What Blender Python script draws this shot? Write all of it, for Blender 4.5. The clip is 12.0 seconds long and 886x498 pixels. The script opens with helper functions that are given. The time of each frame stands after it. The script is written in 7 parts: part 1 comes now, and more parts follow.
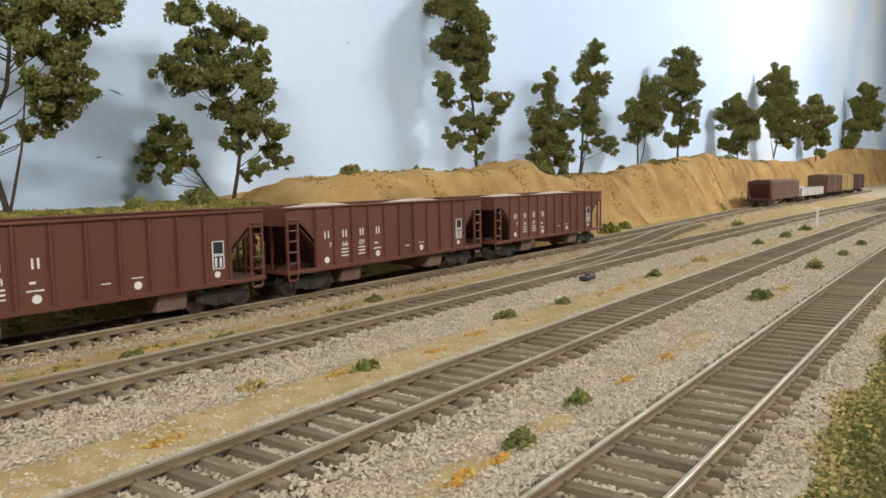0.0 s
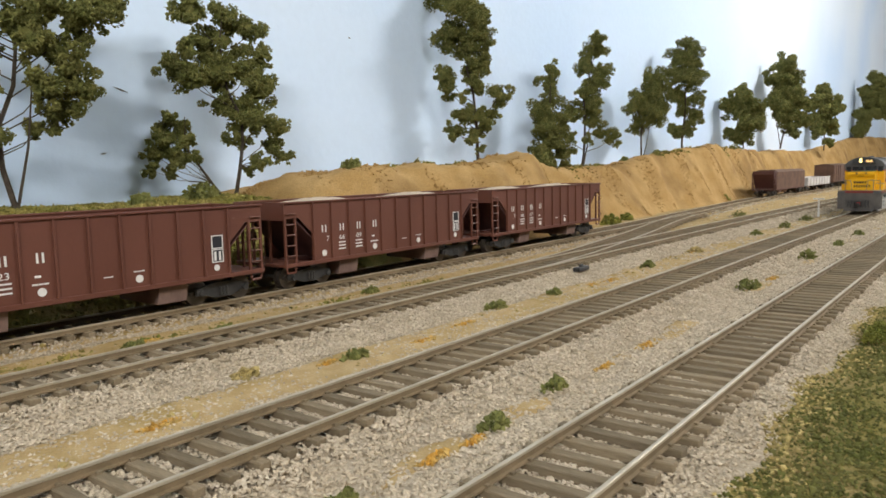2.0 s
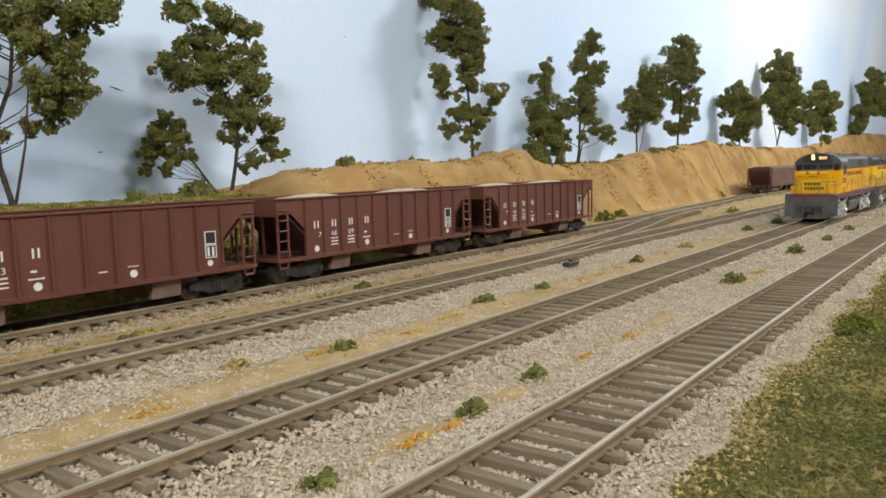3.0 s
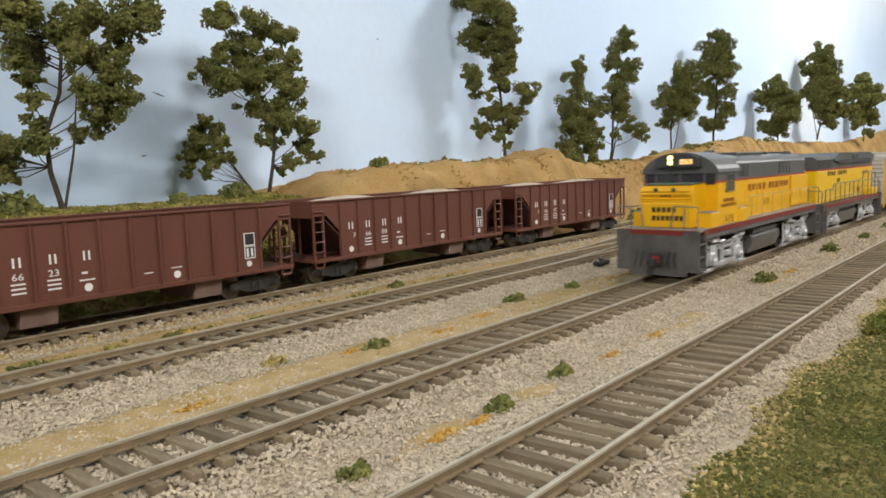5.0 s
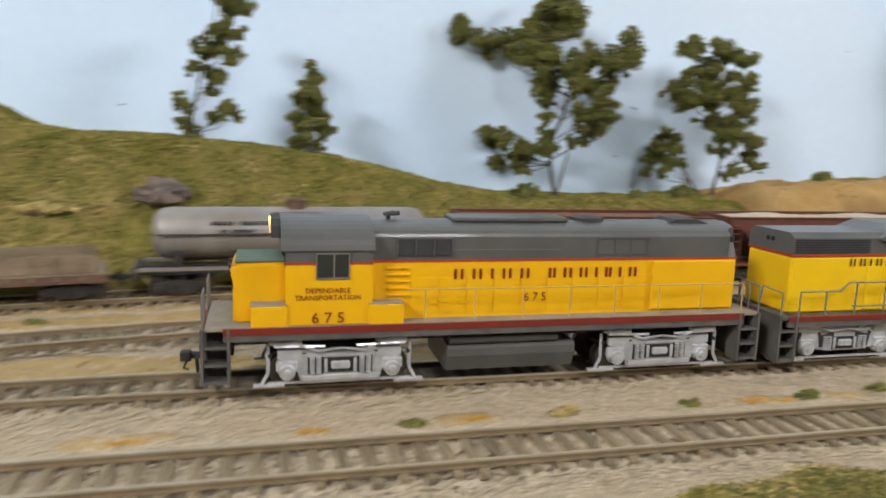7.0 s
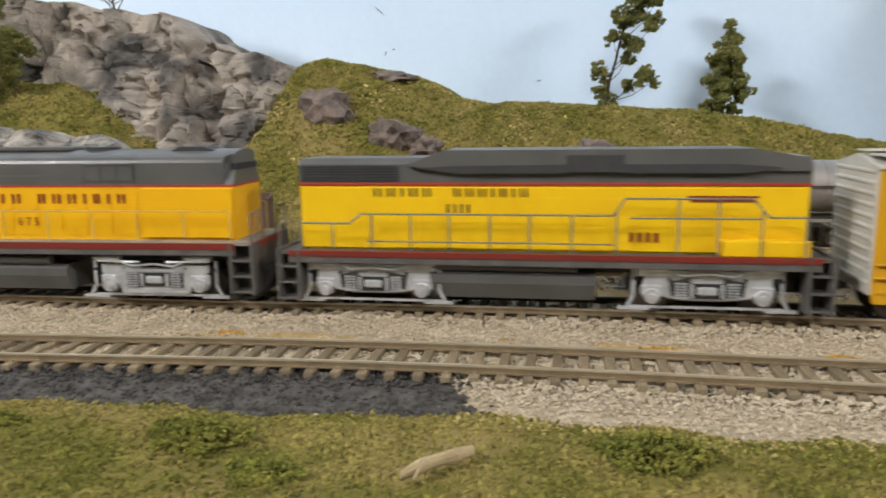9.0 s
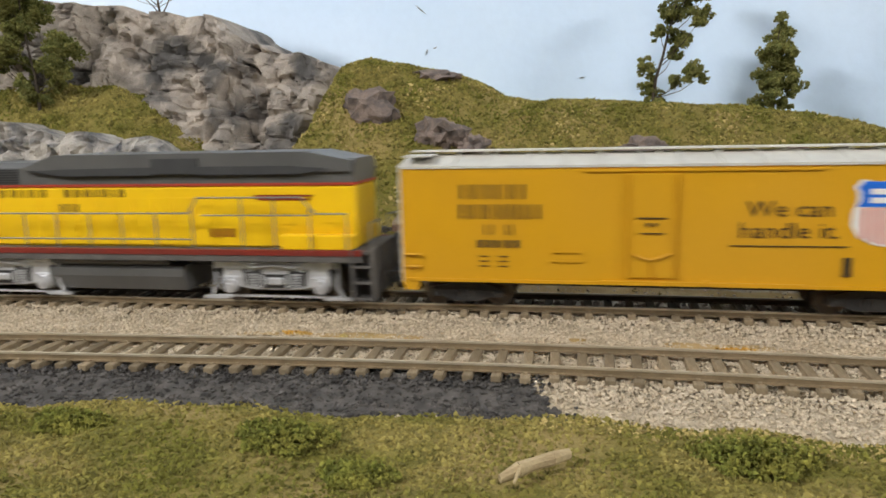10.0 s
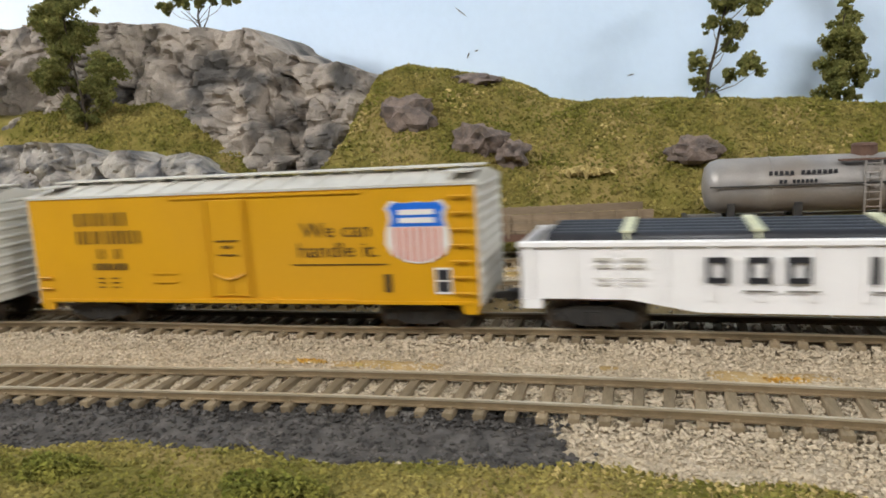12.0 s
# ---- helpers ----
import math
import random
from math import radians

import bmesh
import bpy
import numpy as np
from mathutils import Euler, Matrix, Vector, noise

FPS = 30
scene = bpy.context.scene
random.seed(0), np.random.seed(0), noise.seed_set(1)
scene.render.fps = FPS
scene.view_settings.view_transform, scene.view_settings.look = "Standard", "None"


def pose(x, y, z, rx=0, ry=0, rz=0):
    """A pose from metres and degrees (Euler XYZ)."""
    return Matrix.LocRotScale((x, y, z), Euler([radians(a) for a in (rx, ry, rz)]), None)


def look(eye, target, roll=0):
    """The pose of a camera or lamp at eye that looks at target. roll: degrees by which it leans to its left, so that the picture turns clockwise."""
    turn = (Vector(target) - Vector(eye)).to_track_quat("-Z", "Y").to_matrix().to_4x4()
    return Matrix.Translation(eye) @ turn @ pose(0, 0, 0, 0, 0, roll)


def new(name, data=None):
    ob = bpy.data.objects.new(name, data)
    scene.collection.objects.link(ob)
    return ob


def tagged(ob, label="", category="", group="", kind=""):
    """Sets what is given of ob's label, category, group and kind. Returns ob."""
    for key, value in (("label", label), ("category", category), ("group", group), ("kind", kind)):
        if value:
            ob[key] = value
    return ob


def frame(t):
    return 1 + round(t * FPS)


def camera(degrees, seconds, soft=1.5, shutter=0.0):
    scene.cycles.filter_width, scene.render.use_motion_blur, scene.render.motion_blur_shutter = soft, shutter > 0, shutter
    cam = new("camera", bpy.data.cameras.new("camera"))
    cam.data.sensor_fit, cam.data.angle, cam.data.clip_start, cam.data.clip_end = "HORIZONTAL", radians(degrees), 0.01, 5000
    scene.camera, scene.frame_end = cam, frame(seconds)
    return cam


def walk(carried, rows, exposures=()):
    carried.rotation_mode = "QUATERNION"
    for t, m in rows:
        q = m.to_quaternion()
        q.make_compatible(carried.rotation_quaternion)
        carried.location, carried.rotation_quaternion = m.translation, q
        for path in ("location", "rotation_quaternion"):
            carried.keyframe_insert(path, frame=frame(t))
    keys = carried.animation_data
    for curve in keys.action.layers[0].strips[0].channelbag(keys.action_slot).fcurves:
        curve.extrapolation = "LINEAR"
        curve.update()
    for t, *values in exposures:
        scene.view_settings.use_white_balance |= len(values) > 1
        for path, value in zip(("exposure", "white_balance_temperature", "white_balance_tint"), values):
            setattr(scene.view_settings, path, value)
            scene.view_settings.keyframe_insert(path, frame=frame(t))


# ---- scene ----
cam = camera(62.7, 12.0, 1.65, 0.5)
PATH = [
    (0, (-0.1551, -0.0380, 0.0496), (1.5224, 1.2259, -0.1540), -0.9),
    (0.5, (-0.1561, -0.0411, 0.0517), (1.5213, 1.2217, -0.1551), -0.8),
    (1, (-0.1561, -0.0422, 0.0496), (1.5224, 1.2175, -0.1677), -1.1),
    (1.5, (-0.1572, -0.0433, 0.0506), (1.5150, 1.2249, -0.1730), -0.9),
    (2, (-0.1572, -0.0485, 0.0506), (1.5013, 1.2365, -0.1762), -1.3),
    (2.5, (-0.1582, -0.0538, 0.0496), (1.5002, 1.2312, -0.1815), -1.5),
    (4.5, (-0.1604, -0.0580, 0.0496), (1.4738, 1.2544, -0.1941), -1.9),
    (5, (-0.1635, -0.0612, 0.0517), (1.4306, 1.3008, -0.1846), -2.0),
    (5.5, (-0.1661, -0.0627, 0.0516), (1.4280, 1.2992, -0.1835), -1.9),
    (6, (-0.1800, -0.0770, 0.0630), (1.2689, 1.4347, -0.2001), -2.25),
    (6.5, (-0.2039, -0.1075, 0.0713), (0.8755, 1.6830, -0.2129), -0.5),
    (7, (-0.2142, -0.1667, 0.0823), (0.2975, 1.8515, -0.2564), 2.0),
    (7.5, (-0.2521, -0.1755, 0.0817), (-0.0263, 1.8923, -0.2707), 2.0),
    (7.7, (-0.2548, -0.1713, 0.0722), (-0.1482, 1.9102, -0.2612), 1.7),
    (9.5, (-0.2796, -0.1783, 0.0601), (-0.7490, 1.8473, -0.2986), -1.2),
    (10, (-0.2848, -0.1772, 0.0601), (-0.7649, 1.8462, -0.2965), -1.3),
    (10.5, (-0.2859, -0.1772, 0.0601), (-0.7986, 1.8410, -0.2817), -2.1),
    (11, (-0.2943, -0.1741, 0.0654), (-0.9147, 1.8167, -0.2553), -2.5),
    (11.5, (-0.2848, -0.1646, 0.0644), (-0.9368, 1.8146, -0.2659), -2.9),
    (12, (-0.2754, -0.1582, 0.0633), (-0.9326, 1.8157, -0.2848), -3.4),
]
walk(cam, [(t, look(eye, target, roll)) for t, eye, target, roll in PATH])


# ---- world, lamps, exposure ----
world = bpy.data.worlds.new("room_air")
scene.world = world
world.use_nodes = True
world.node_tree.nodes["Background"].inputs[0].default_value = (0.75, 0.78, 0.82, 1)
world.node_tree.nodes["Background"].inputs[1].default_value = 0.008
scene.view_settings.exposure = 0.0

LAMPS = [  # x, y, watts of the ceiling fittings, all out of view; the last is added
    (1.75, -0.80, 40.5),
    (-1.50, -0.80, 44.5),
    (0.1, -1.25, 16.0),
    # invented fitting, added to brighten the far right of the backdrop
    (3.4, -0.90, 16.0),
]
CEIL = 1.15


def ceiling_fitting(x, y, watts):
    data = bpy.data.lights.new("ceiling_lamp", "AREA")
    data.shape, data.size, data.size_y = "RECTANGLE", 0.50, 0.24
    data.energy, data.color = watts, (1.0, 0.995, 0.985)
    lamp = new("ceiling_lamp", data)
    lamp.matrix_world = look((x, y, CEIL - 0.05), (x * 0.6, 0.3, 0.0))
    return lamp


for lx, ly, lw in LAMPS:
    ceiling_fitting(lx, ly, lw)


# ---- materials ----
def mat(name, color, rough=0.6, metal=0.0, second=None, scale=300.0, amount=0.5, fine=2500.0, grain=0.12,
        bump=0.15, depth=0.0004, island=0.0, objects=0.0, coat=0.0, emit=0.0, stretch=None, third=None, tscale=40.0):
    """A node material: two noise scales of colour, bump, and a random shade per piece."""
    m = bpy.data.materials.new(name)
    m.use_nodes = True
    nt = m.node_tree
    n, l = nt.nodes, nt.links
    b = n["Principled BSDF"]
    b.inputs["Roughness"].default_value = rough
    b.inputs["Metallic"].default_value = metal
    b.inputs["Coat Weight"].default_value = coat
    b.inputs["Specular IOR Level"].default_value = 0.2 if rough > 0.8 else 0.38
    tc = n.new("ShaderNodeTexCoord")
    src = tc.outputs["Object"]
    if stretch:
        mp = n.new("ShaderNodeMapping")
        mp.inputs["Scale"].default_value = stretch
        l.new(src, mp.inputs["Vector"])
        src = mp.outputs["Vector"]
    big = n.new("ShaderNodeTexNoise")
    big.inputs["Scale"].default_value = scale
    big.inputs["Detail"].default_value = 5
    l.new(src, big.inputs["Vector"])
    small = n.new("ShaderNodeTexNoise")
    small.inputs["Scale"].default_value = fine
    small.inputs["Detail"].default_value = 3
    l.new(src, small.inputs["Vector"])
    ramp = n.new("ShaderNodeMapRange")
    ramp.inputs["From Min"].default_value = 0.38
    ramp.inputs["From Max"].default_value = 0.62
    ramp.inputs["To Max"].default_value = amount
    l.new(big.outputs["Fac"], ramp.inputs["Value"])
    mix = n.new("ShaderNodeMix")
    mix.data_type = "RGBA"
    mix.inputs["A"].default_value = (*color, 1)
    mix.inputs["B"].default_value = (*(second or [c * 0.7 for c in color]), 1)
    l.new(ramp.outputs["Result"], mix.inputs["Factor"])
    out = mix.outputs["Result"]
    if third:
        wide = n.new("ShaderNodeTexNoise")
        wide.inputs["Scale"].default_value = tscale
        wide.inputs["Detail"].default_value = 3
        l.new(src, wide.inputs["Vector"])
        r2 = n.new("ShaderNodeMapRange")
        r2.inputs["From Min"].default_value = 0.48
        r2.inputs["From Max"].default_value = 0.66
        l.new(wide.outputs["Fac"], r2.inputs["Value"])
        mx = n.new("ShaderNodeMix")
        mx.data_type = "RGBA"
        mx.inputs["B"].default_value = (*third, 1)
        l.new(out, mx.inputs["A"])
        l.new(r2.outputs["Result"], mx.inputs["Factor"])
        out = mx.outputs["Result"]
    val = n.new("ShaderNodeMapRange")
    val.inputs["To Min"].default_value = 1 - grain
    val.inputs["To Max"].default_value = 1 + grain
    l.new(small.outputs["Fac"], val.inputs["Value"])
    vout = val.outputs["Result"]
    for kind, spread in (("island", island), ("object", objects)):
        if spread:
            if kind == "island":
                info = n.new("ShaderNodeNewGeometry").outputs["Random Per Island"]
            else:
                info = n.new("ShaderNodeObjectInfo").outputs["Random"]
            rr = n.new("ShaderNodeMapRange")
            rr.inputs["To Min"].default_value = 1 - spread
            rr.inputs["To Max"].default_value = 1 + spread
            l.new(info, rr.inputs["Value"])
            mu = n.new("ShaderNodeMath")
            mu.operation = "MULTIPLY"
            l.new(vout, mu.inputs[0])
            l.new(rr.outputs["Result"], mu.inputs[1])
            vout = mu.outputs[0]
    hsv = n.new("ShaderNodeHueSaturation")
    l.new(out, hsv.inputs["Color"])
    l.new(vout, hsv.inputs["Value"])
    l.new(hsv.outputs["Color"], b.inputs["Base Color"])
    if bump:
        bp = n.new("ShaderNodeBump")
        bp.inputs["Strength"].default_value = bump
        bp.inputs["Distance"].default_value = depth
        l.new(small.outputs["Fac"], bp.inputs["Height"])
        l.new(bp.outputs["Normal"], b.inputs["Normal"])
    if emit:
        b.inputs["Emission Color"].default_value = (*color, 1)
        b.inputs["Emission Strength"].default_value = emit
    return m


M = {}
M["sky_paint"] = mat("sky_paint", (0.61, 0.77, 0.98), 0.75, second=(0.69, 0.82, 0.98), scale=2.2, amount=0.8, fine=160, grain=0.03, bump=0.12, depth=0.002,
                     third=(0.82, 0.90, 0.98), tscale=0.9)
M["white_wall"] = mat("white_wall", (0.32, 0.31, 0.29), 0.8, scale=3, amount=0.2, fine=100, grain=0.03)
M["ceiling_white"] = mat("ceiling_white", (0.42, 0.41, 0.40), 0.9, scale=3, amount=0.15, fine=100, grain=0.03)
M["floor_grey"] = mat("floor_grey", (0.10, 0.094, 0.088), 0.6, scale=4, amount=0.4, fine=100)
M["lamp_glass"] = mat("lamp_glass", (1.0, 0.95, 0.88), 0.4, emit=4.0, bump=0)
M["sand"] = mat("sand", (0.40, 0.275, 0.12), 0.95, second=(0.48, 0.35, 0.175), scale=150, amount=0.8, fine=1800, grain=0.3, bump=0.7, depth=0.0006,
                third=(0.36, 0.25, 0.095), tscale=60)
M["dirt"] = mat("dirt", (0.38, 0.23, 0.080), 0.95, second=(0.47, 0.305, 0.125), scale=40, amount=0.9, fine=900, grain=0.4, bump=0.9, depth=0.0006,
                third=(0.29, 0.175, 0.065), tscale=18)
M["turf"] = mat("turf", (0.145, 0.127, 0.026), 0.95, second=(0.24, 0.19, 0.055), scale=110, amount=0.8, fine=1200, grain=0.4, bump=0.9, depth=0.001,
                third=(0.30, 0.22, 0.085), tscale=28)
M["tuft"] = mat("tuft", (0.142, 0.134, 0.025), 0.95, second=(0.26, 0.21, 0.062), scale=55, amount=0.9, fine=1500, grain=0.3, bump=0.3, island=0.4)
M["moss"] = mat("moss", (0.092, 0.096, 0.022), 0.95, second=(0.155, 0.138, 0.042), scale=40, amount=0.9, fine=1500, grain=0.3, bump=0.3, island=0.25)
M["gravel"] = mat("gravel", (0.462, 0.380, 0.268), 0.9, second=(0.548, 0.46, 0.342), scale=150, amount=0.8, fine=2500, grain=0.15, bump=0.2, island=0.22)
M["gravel_bed"] = mat("gravel_bed", (0.41, 0.334, 0.235), 0.95, second=(0.49, 0.41, 0.30), scale=500, amount=0.9, fine=1800, grain=0.4, bump=0.8, depth=0.0008)
M["coal"] = mat("coal", (0.052, 0.047, 0.043), 0.85, second=(0.105, 0.095, 0.085), scale=200, amount=0.8, fine=2500, grain=0.3, bump=0.3, island=0.5)
M["tie"] = mat("tie", (0.175, 0.134, 0.082), 0.85, second=(0.26, 0.20, 0.125), scale=350, amount=0.8, fine=2500, grain=0.3, bump=0.5, objects=0.22, stretch=(1, 0.15, 1))
M["rail_web"] = mat("rail_web", (0.165, 0.12, 0.065), 0.7, 0.1, second=(0.24, 0.17, 0.095), scale=200, amount=0.7, fine=2000, grain=0.2)
M["rail_head"] = mat("rail_head", (0.54, 0.47, 0.35), 0.4, 0.5, second=(0.42, 0.345, 0.235), scale=80, amount=0.6, fine=2000, grain=0.1, bump=0.05)
M["rock"] = mat("rock", (0.43, 0.37, 0.31), 0.9, second=(0.30, 0.26, 0.225), scale=60, amount=0.9, fine=900, grain=0.3, bump=0.8, depth=0.0012,
                third=(0.105, 0.098, 0.092), tscale=32)
M["rock_blue"] = mat("rock_blue", (0.40, 0.365, 0.325), 0.9, second=(0.11, 0.115, 0.125), scale=70, amount=0.9, fine=900, grain=0.3, bump=0.8, depth=0.001,
                     third=(0.50, 0.46, 0.40), tscale=45)
M["boulder"] = mat("boulder", (0.23, 0.175, 0.145), 0.9, second=(0.12, 0.10, 0.09), scale=150, amount=0.9, fine=900, grain=0.3, bump=0.9, depth=0.001)
M["bark"] = mat("bark", (0.055, 0.042, 0.03), 0.9, second=(0.10, 0.08, 0.06), scale=300, amount=0.6, fine=1500, grain=0.3, bump=0.6)
M["leaf"] = mat("leaf", (0.122, 0.130, 0.036), 0.95, second=(0.225, 0.212, 0.066), scale=130, amount=0.8, fine=1600, grain=0.3, bump=0.5, island=0.32)
M["leaf_light"] = mat("leaf_light", (0.135, 0.145, 0.026), 0.95, second=(0.22, 0.20, 0.04), scale=150, amount=0.8, fine=1600, grain=0.3, bump=0.5, island=0.45)
M["flower"] = mat("flower", (0.50, 0.26, 0.04), 0.9, second=(0.44, 0.32, 0.12), scale=250, amount=0.8, fine=1600, grain=0.3, island=0.35)
M["straw"] = mat("straw", (0.42, 0.32, 0.13), 0.95, second=(0.32, 0.25, 0.09), scale=250, amount=0.8, fine=1600, grain=0.3, island=0.35)
M["driftwood"] = mat("driftwood", (0.45, 0.35, 0.20), 0.85, second=(0.30, 0.22, 0.12), scale=200, amount=0.8, fine=1500, grain=0.3, bump=0.6, stretch=(0.3, 1, 1))
M["hopper_red"] = mat("hopper_red", (0.112, 0.038, 0.023), 0.5, second=(0.138, 0.050, 0.032), scale=45, amount=0.7, fine=1600, grain=0.09, bump=0.05,
                      stretch=(1, 1, 0.25))
M["hopper_dark"] = mat("hopper_dark", (0.085, 0.032, 0.026), 0.65, scale=90, amount=0.6, fine=1600, grain=0.15)
M["chute"] = mat("chute", (0.14, 0.085, 0.07), 0.75, second=(0.23, 0.15, 0.12), scale=120, amount=0.7, fine=1600, grain=0.2, stretch=(1, 1, 0.2))
M["white_mark"] = mat("white_mark", (0.74, 0.72, 0.68), 0.6, scale=300, amount=0.2, fine=2000, grain=0.08, bump=0)
M["black_mark"] = mat("black_mark", (0.02, 0.02, 0.024), 0.6, scale=300, amount=0.2, bump=0)
M["brown_mark"] = mat("brown_mark", (0.055, 0.035, 0.012), 0.6, scale=300, amount=0.3, bump=0)
M["red_mark"] = mat("red_mark", (0.22, 0.025, 0.008), 0.55, scale=300, amount=0.3, bump=0)
M["truck_black"] = mat("truck_black", (0.024, 0.023, 0.022), 0.55, second=(0.050, 0.045, 0.040), scale=250, amount=0.7, fine=1800, grain=0.2)
M["wheel_steel"] = mat("wheel_steel", (0.10, 0.085, 0.07), 0.45, 0.7, second=(0.16, 0.13, 0.10), scale=200, amount=0.6)
M["silver"] = mat("silver", (0.70, 0.70, 0.71), 0.28, 0.5, second=(0.50, 0.50, 0.51), scale=250, amount=0.7, fine=1800, grain=0.12, bump=0.1)
M["loco_yellow"] = mat("loco_yellow", (0.83, 0.44, 0.004), 0.42, second=(0.77, 0.39, 0.004), scale=60, amount=0.5, fine=1800, grain=0.04, bump=0.03, coat=0.15)
M["booster_yellow"] = mat("booster_yellow", (0.86, 0.53, 0.005), 0.42, second=(0.80, 0.47, 0.005), scale=60, amount=0.5, fine=1800, grain=0.04, bump=0.03, coat=0.15)
M["loco_grey"] = mat("loco_grey", (0.088, 0.086, 0.082), 0.36, second=(0.115, 0.112, 0.106), scale=70, amount=0.7, fine=1800, grain=0.07, bump=0.04, coat=0.1)
# dark fittings, and the shade put on the booster's duct sides
M["grille_and_shade"] = mat("grille_and_shade", (0.045, 0.045, 0.045), 0.6, scale=200, amount=0.5)
M["sill_grey"] = mat("sill_grey", (0.078, 0.072, 0.066), 0.7, second=(0.14, 0.124, 0.108), scale=120, amount=0.6, fine=1800, grain=0.15)
M["deck_dust"] = mat("deck_dust", (0.24, 0.21, 0.17), 0.85, second=(0.32, 0.28, 0.22), scale=160, amount=0.7)
M["stripe_red"] = mat("stripe_red", (0.20, 0.022, 0.013), 0.5, second=(0.14, 0.026, 0.018), scale=120, amount=0.5)
M["stripe_bright"] = mat("stripe_bright", (0.40, 0.045, 0.016), 0.5, second=(0.30, 0.04, 0.02), scale=120, amount=0.5)
M["green_anti_glare"] = mat("green_anti_glare", (0.12, 0.17, 0.12), 0.6, scale=120, amount=0.4)
M["rail_wire"] = mat("rail_wire", (0.20, 0.185, 0.16), 0.6, 0.2, scale=200, amount=0.4)
M["rail_yellow"] = mat("rail_yellow", (0.52, 0.36, 0.09), 0.6, 0.0, second=(0.36, 0.29, 0.15), scale=200, amount=0.6)
M["cab_glass"] = mat("cab_glass", (0.03, 0.032, 0.034), 0.08, scale=100, amount=0.2, bump=0, coat=0.5)
M["headlight"] = mat("headlight", (1.0, 0.72, 0.22), 0.3, emit=5.0, bump=0)
M["number_glow"] = mat("number_glow", (1.0, 0.60, 0.20), 0.4, emit=0.9, bump=0)
M["box_yellow"] = mat("box_yellow", (0.60, 0.305, 0.002), 0.5, second=(0.545, 0.272, 0.002), scale=50, amount=0.6, fine=1800, grain=0.05, bump=0.03,
                      third=(0.57, 0.29, 0.01), tscale=14)
M["box_silver"] = mat("box_silver", (0.60, 0.57, 0.50), 0.55, 0.1, second=(0.50, 0.47, 0.41), scale=90, amount=0.7, fine=1800, grain=0.1)
M["shield_blue"] = mat("shield_blue", (0.012, 0.14, 0.62), 0.5, scale=200, amount=0.2, bump=0)
M["shield_red"] = mat("shield_red", (0.62, 0.22, 0.16), 0.5, scale=200, amount=0.2, bump=0)
M["gon_white"] = mat("gon_white", (0.88, 0.86, 0.85), 0.5, second=(0.83, 0.81, 0.80), scale=80, amount=0.5, fine=1800, grain=0.05, bump=0.03)
M["pipe_black"] = mat("pipe_black", (0.016, 0.017, 0.022), 0.42, second=(0.03, 0.03, 0.035), scale=150, amount=0.6)
M["strap"] = mat("strap", (0.62, 0.62, 0.42), 0.7, scale=200, amount=0.4)
M["tank_grey"] = mat("tank_grey", (0.26, 0.245, 0.235), 0.45, 0.3, second=(0.36, 0.33, 0.30), scale=60, amount=0.8, fine=1500, grain=0.12,
                     third=(0.25, 0.21, 0.175), tscale=22)
M["weathered_wood"] = mat("weathered_wood", (0.20, 0.15, 0.10), 0.85, second=(0.29, 0.22, 0.15), scale=120, amount=0.8, fine=1500, grain=0.2, stretch=(0.2, 1, 1))
M["rust_brown"] = mat("rust_brown", (0.10, 0.055, 0.038), 0.75, second=(0.16, 0.09, 0.06), scale=90, amount=0.7, fine=1500, grain=0.15)
M["load_sand"] = mat("load_sand", (0.52, 0.42, 0.31), 0.95, second=(0.62, 0.52, 0.40), scale=250, amount=0.8, fine=1500, grain=0.25, bump=0.8, depth=0.0006)
M["load_brown"] = mat("load_brown", (0.20, 0.11, 0.08), 0.95, second=(0.26, 0.15, 0.11), scale=250, amount=0.8, fine=1500, grain=0.25, bump=0.8, depth=0.0006)
M["red_plastic"] = mat("red_plastic", (0.30, 0.02, 0.02), 0.4, scale=200, amount=0.2)
M["faded_yellow"] = mat("faded_yellow", (0.34, 0.24, 0.10), 0.75, second=(0.26, 0.18, 0.08), scale=90, amount=0.6, fine=1500, grain=0.12)
M["faded_white"] = mat("faded_white", (0.56, 0.54, 0.53), 0.7, second=(0.44, 0.42, 0.41), scale=90, amount=0.6, fine=1500, grain=0.1)
M["fascia"] = mat("fascia", (0.28, 0.13, 0.06), 0.6, second=(0.20, 0.09, 0.04), scale=30, amount=0.6, stretch=(0.2, 1, 1))


# ---- mesh helpers ----
def box(bm, x0, x1, y0, y1, z0, z1, bevel=0.0):
    vs = [bm.verts.new(p) for p in ((x0, y0, z0), (x1, y0, z0), (x1, y1, z0), (x0, y1, z0), (x0, y0, z1), (x1, y0, z1), (x1, y1, z1), (x0, y1, z1))]
    fs = [bm.faces.new([vs[i] for i in q]) for q in ((0, 3, 2, 1), (4, 5, 6, 7), (0, 1, 5, 4), (1, 2, 6, 5), (2, 3, 7, 6), (3, 0, 4, 7))]
    if bevel:
        edges = list({e for f in fs for e in f.edges})
        bmesh.ops.bevel(bm, geom=edges, offset=bevel, segments=1, affect="EDGES")
    return bm


def prism(bm, profile, x0, x1, axis="x"):
    """A closed outline, extruded along an axis. profile: (y, z) pairs for x, (x, z) pairs for y."""
    rings = []
    for s in (x0, x1):
        rings.append([bm.verts.new((s, a, b) if axis == "x" else (a, s, b)) for a, b in profile])
    n = len(profile)
    for i in range(n):
        bm.faces.new((rings[0][i], rings[0][(i + 1) % n], rings[1][(i + 1) % n], rings[1][i]))
    bm.faces.new(list(reversed(rings[0])))
    bm.faces.new(rings[1])
    return bm


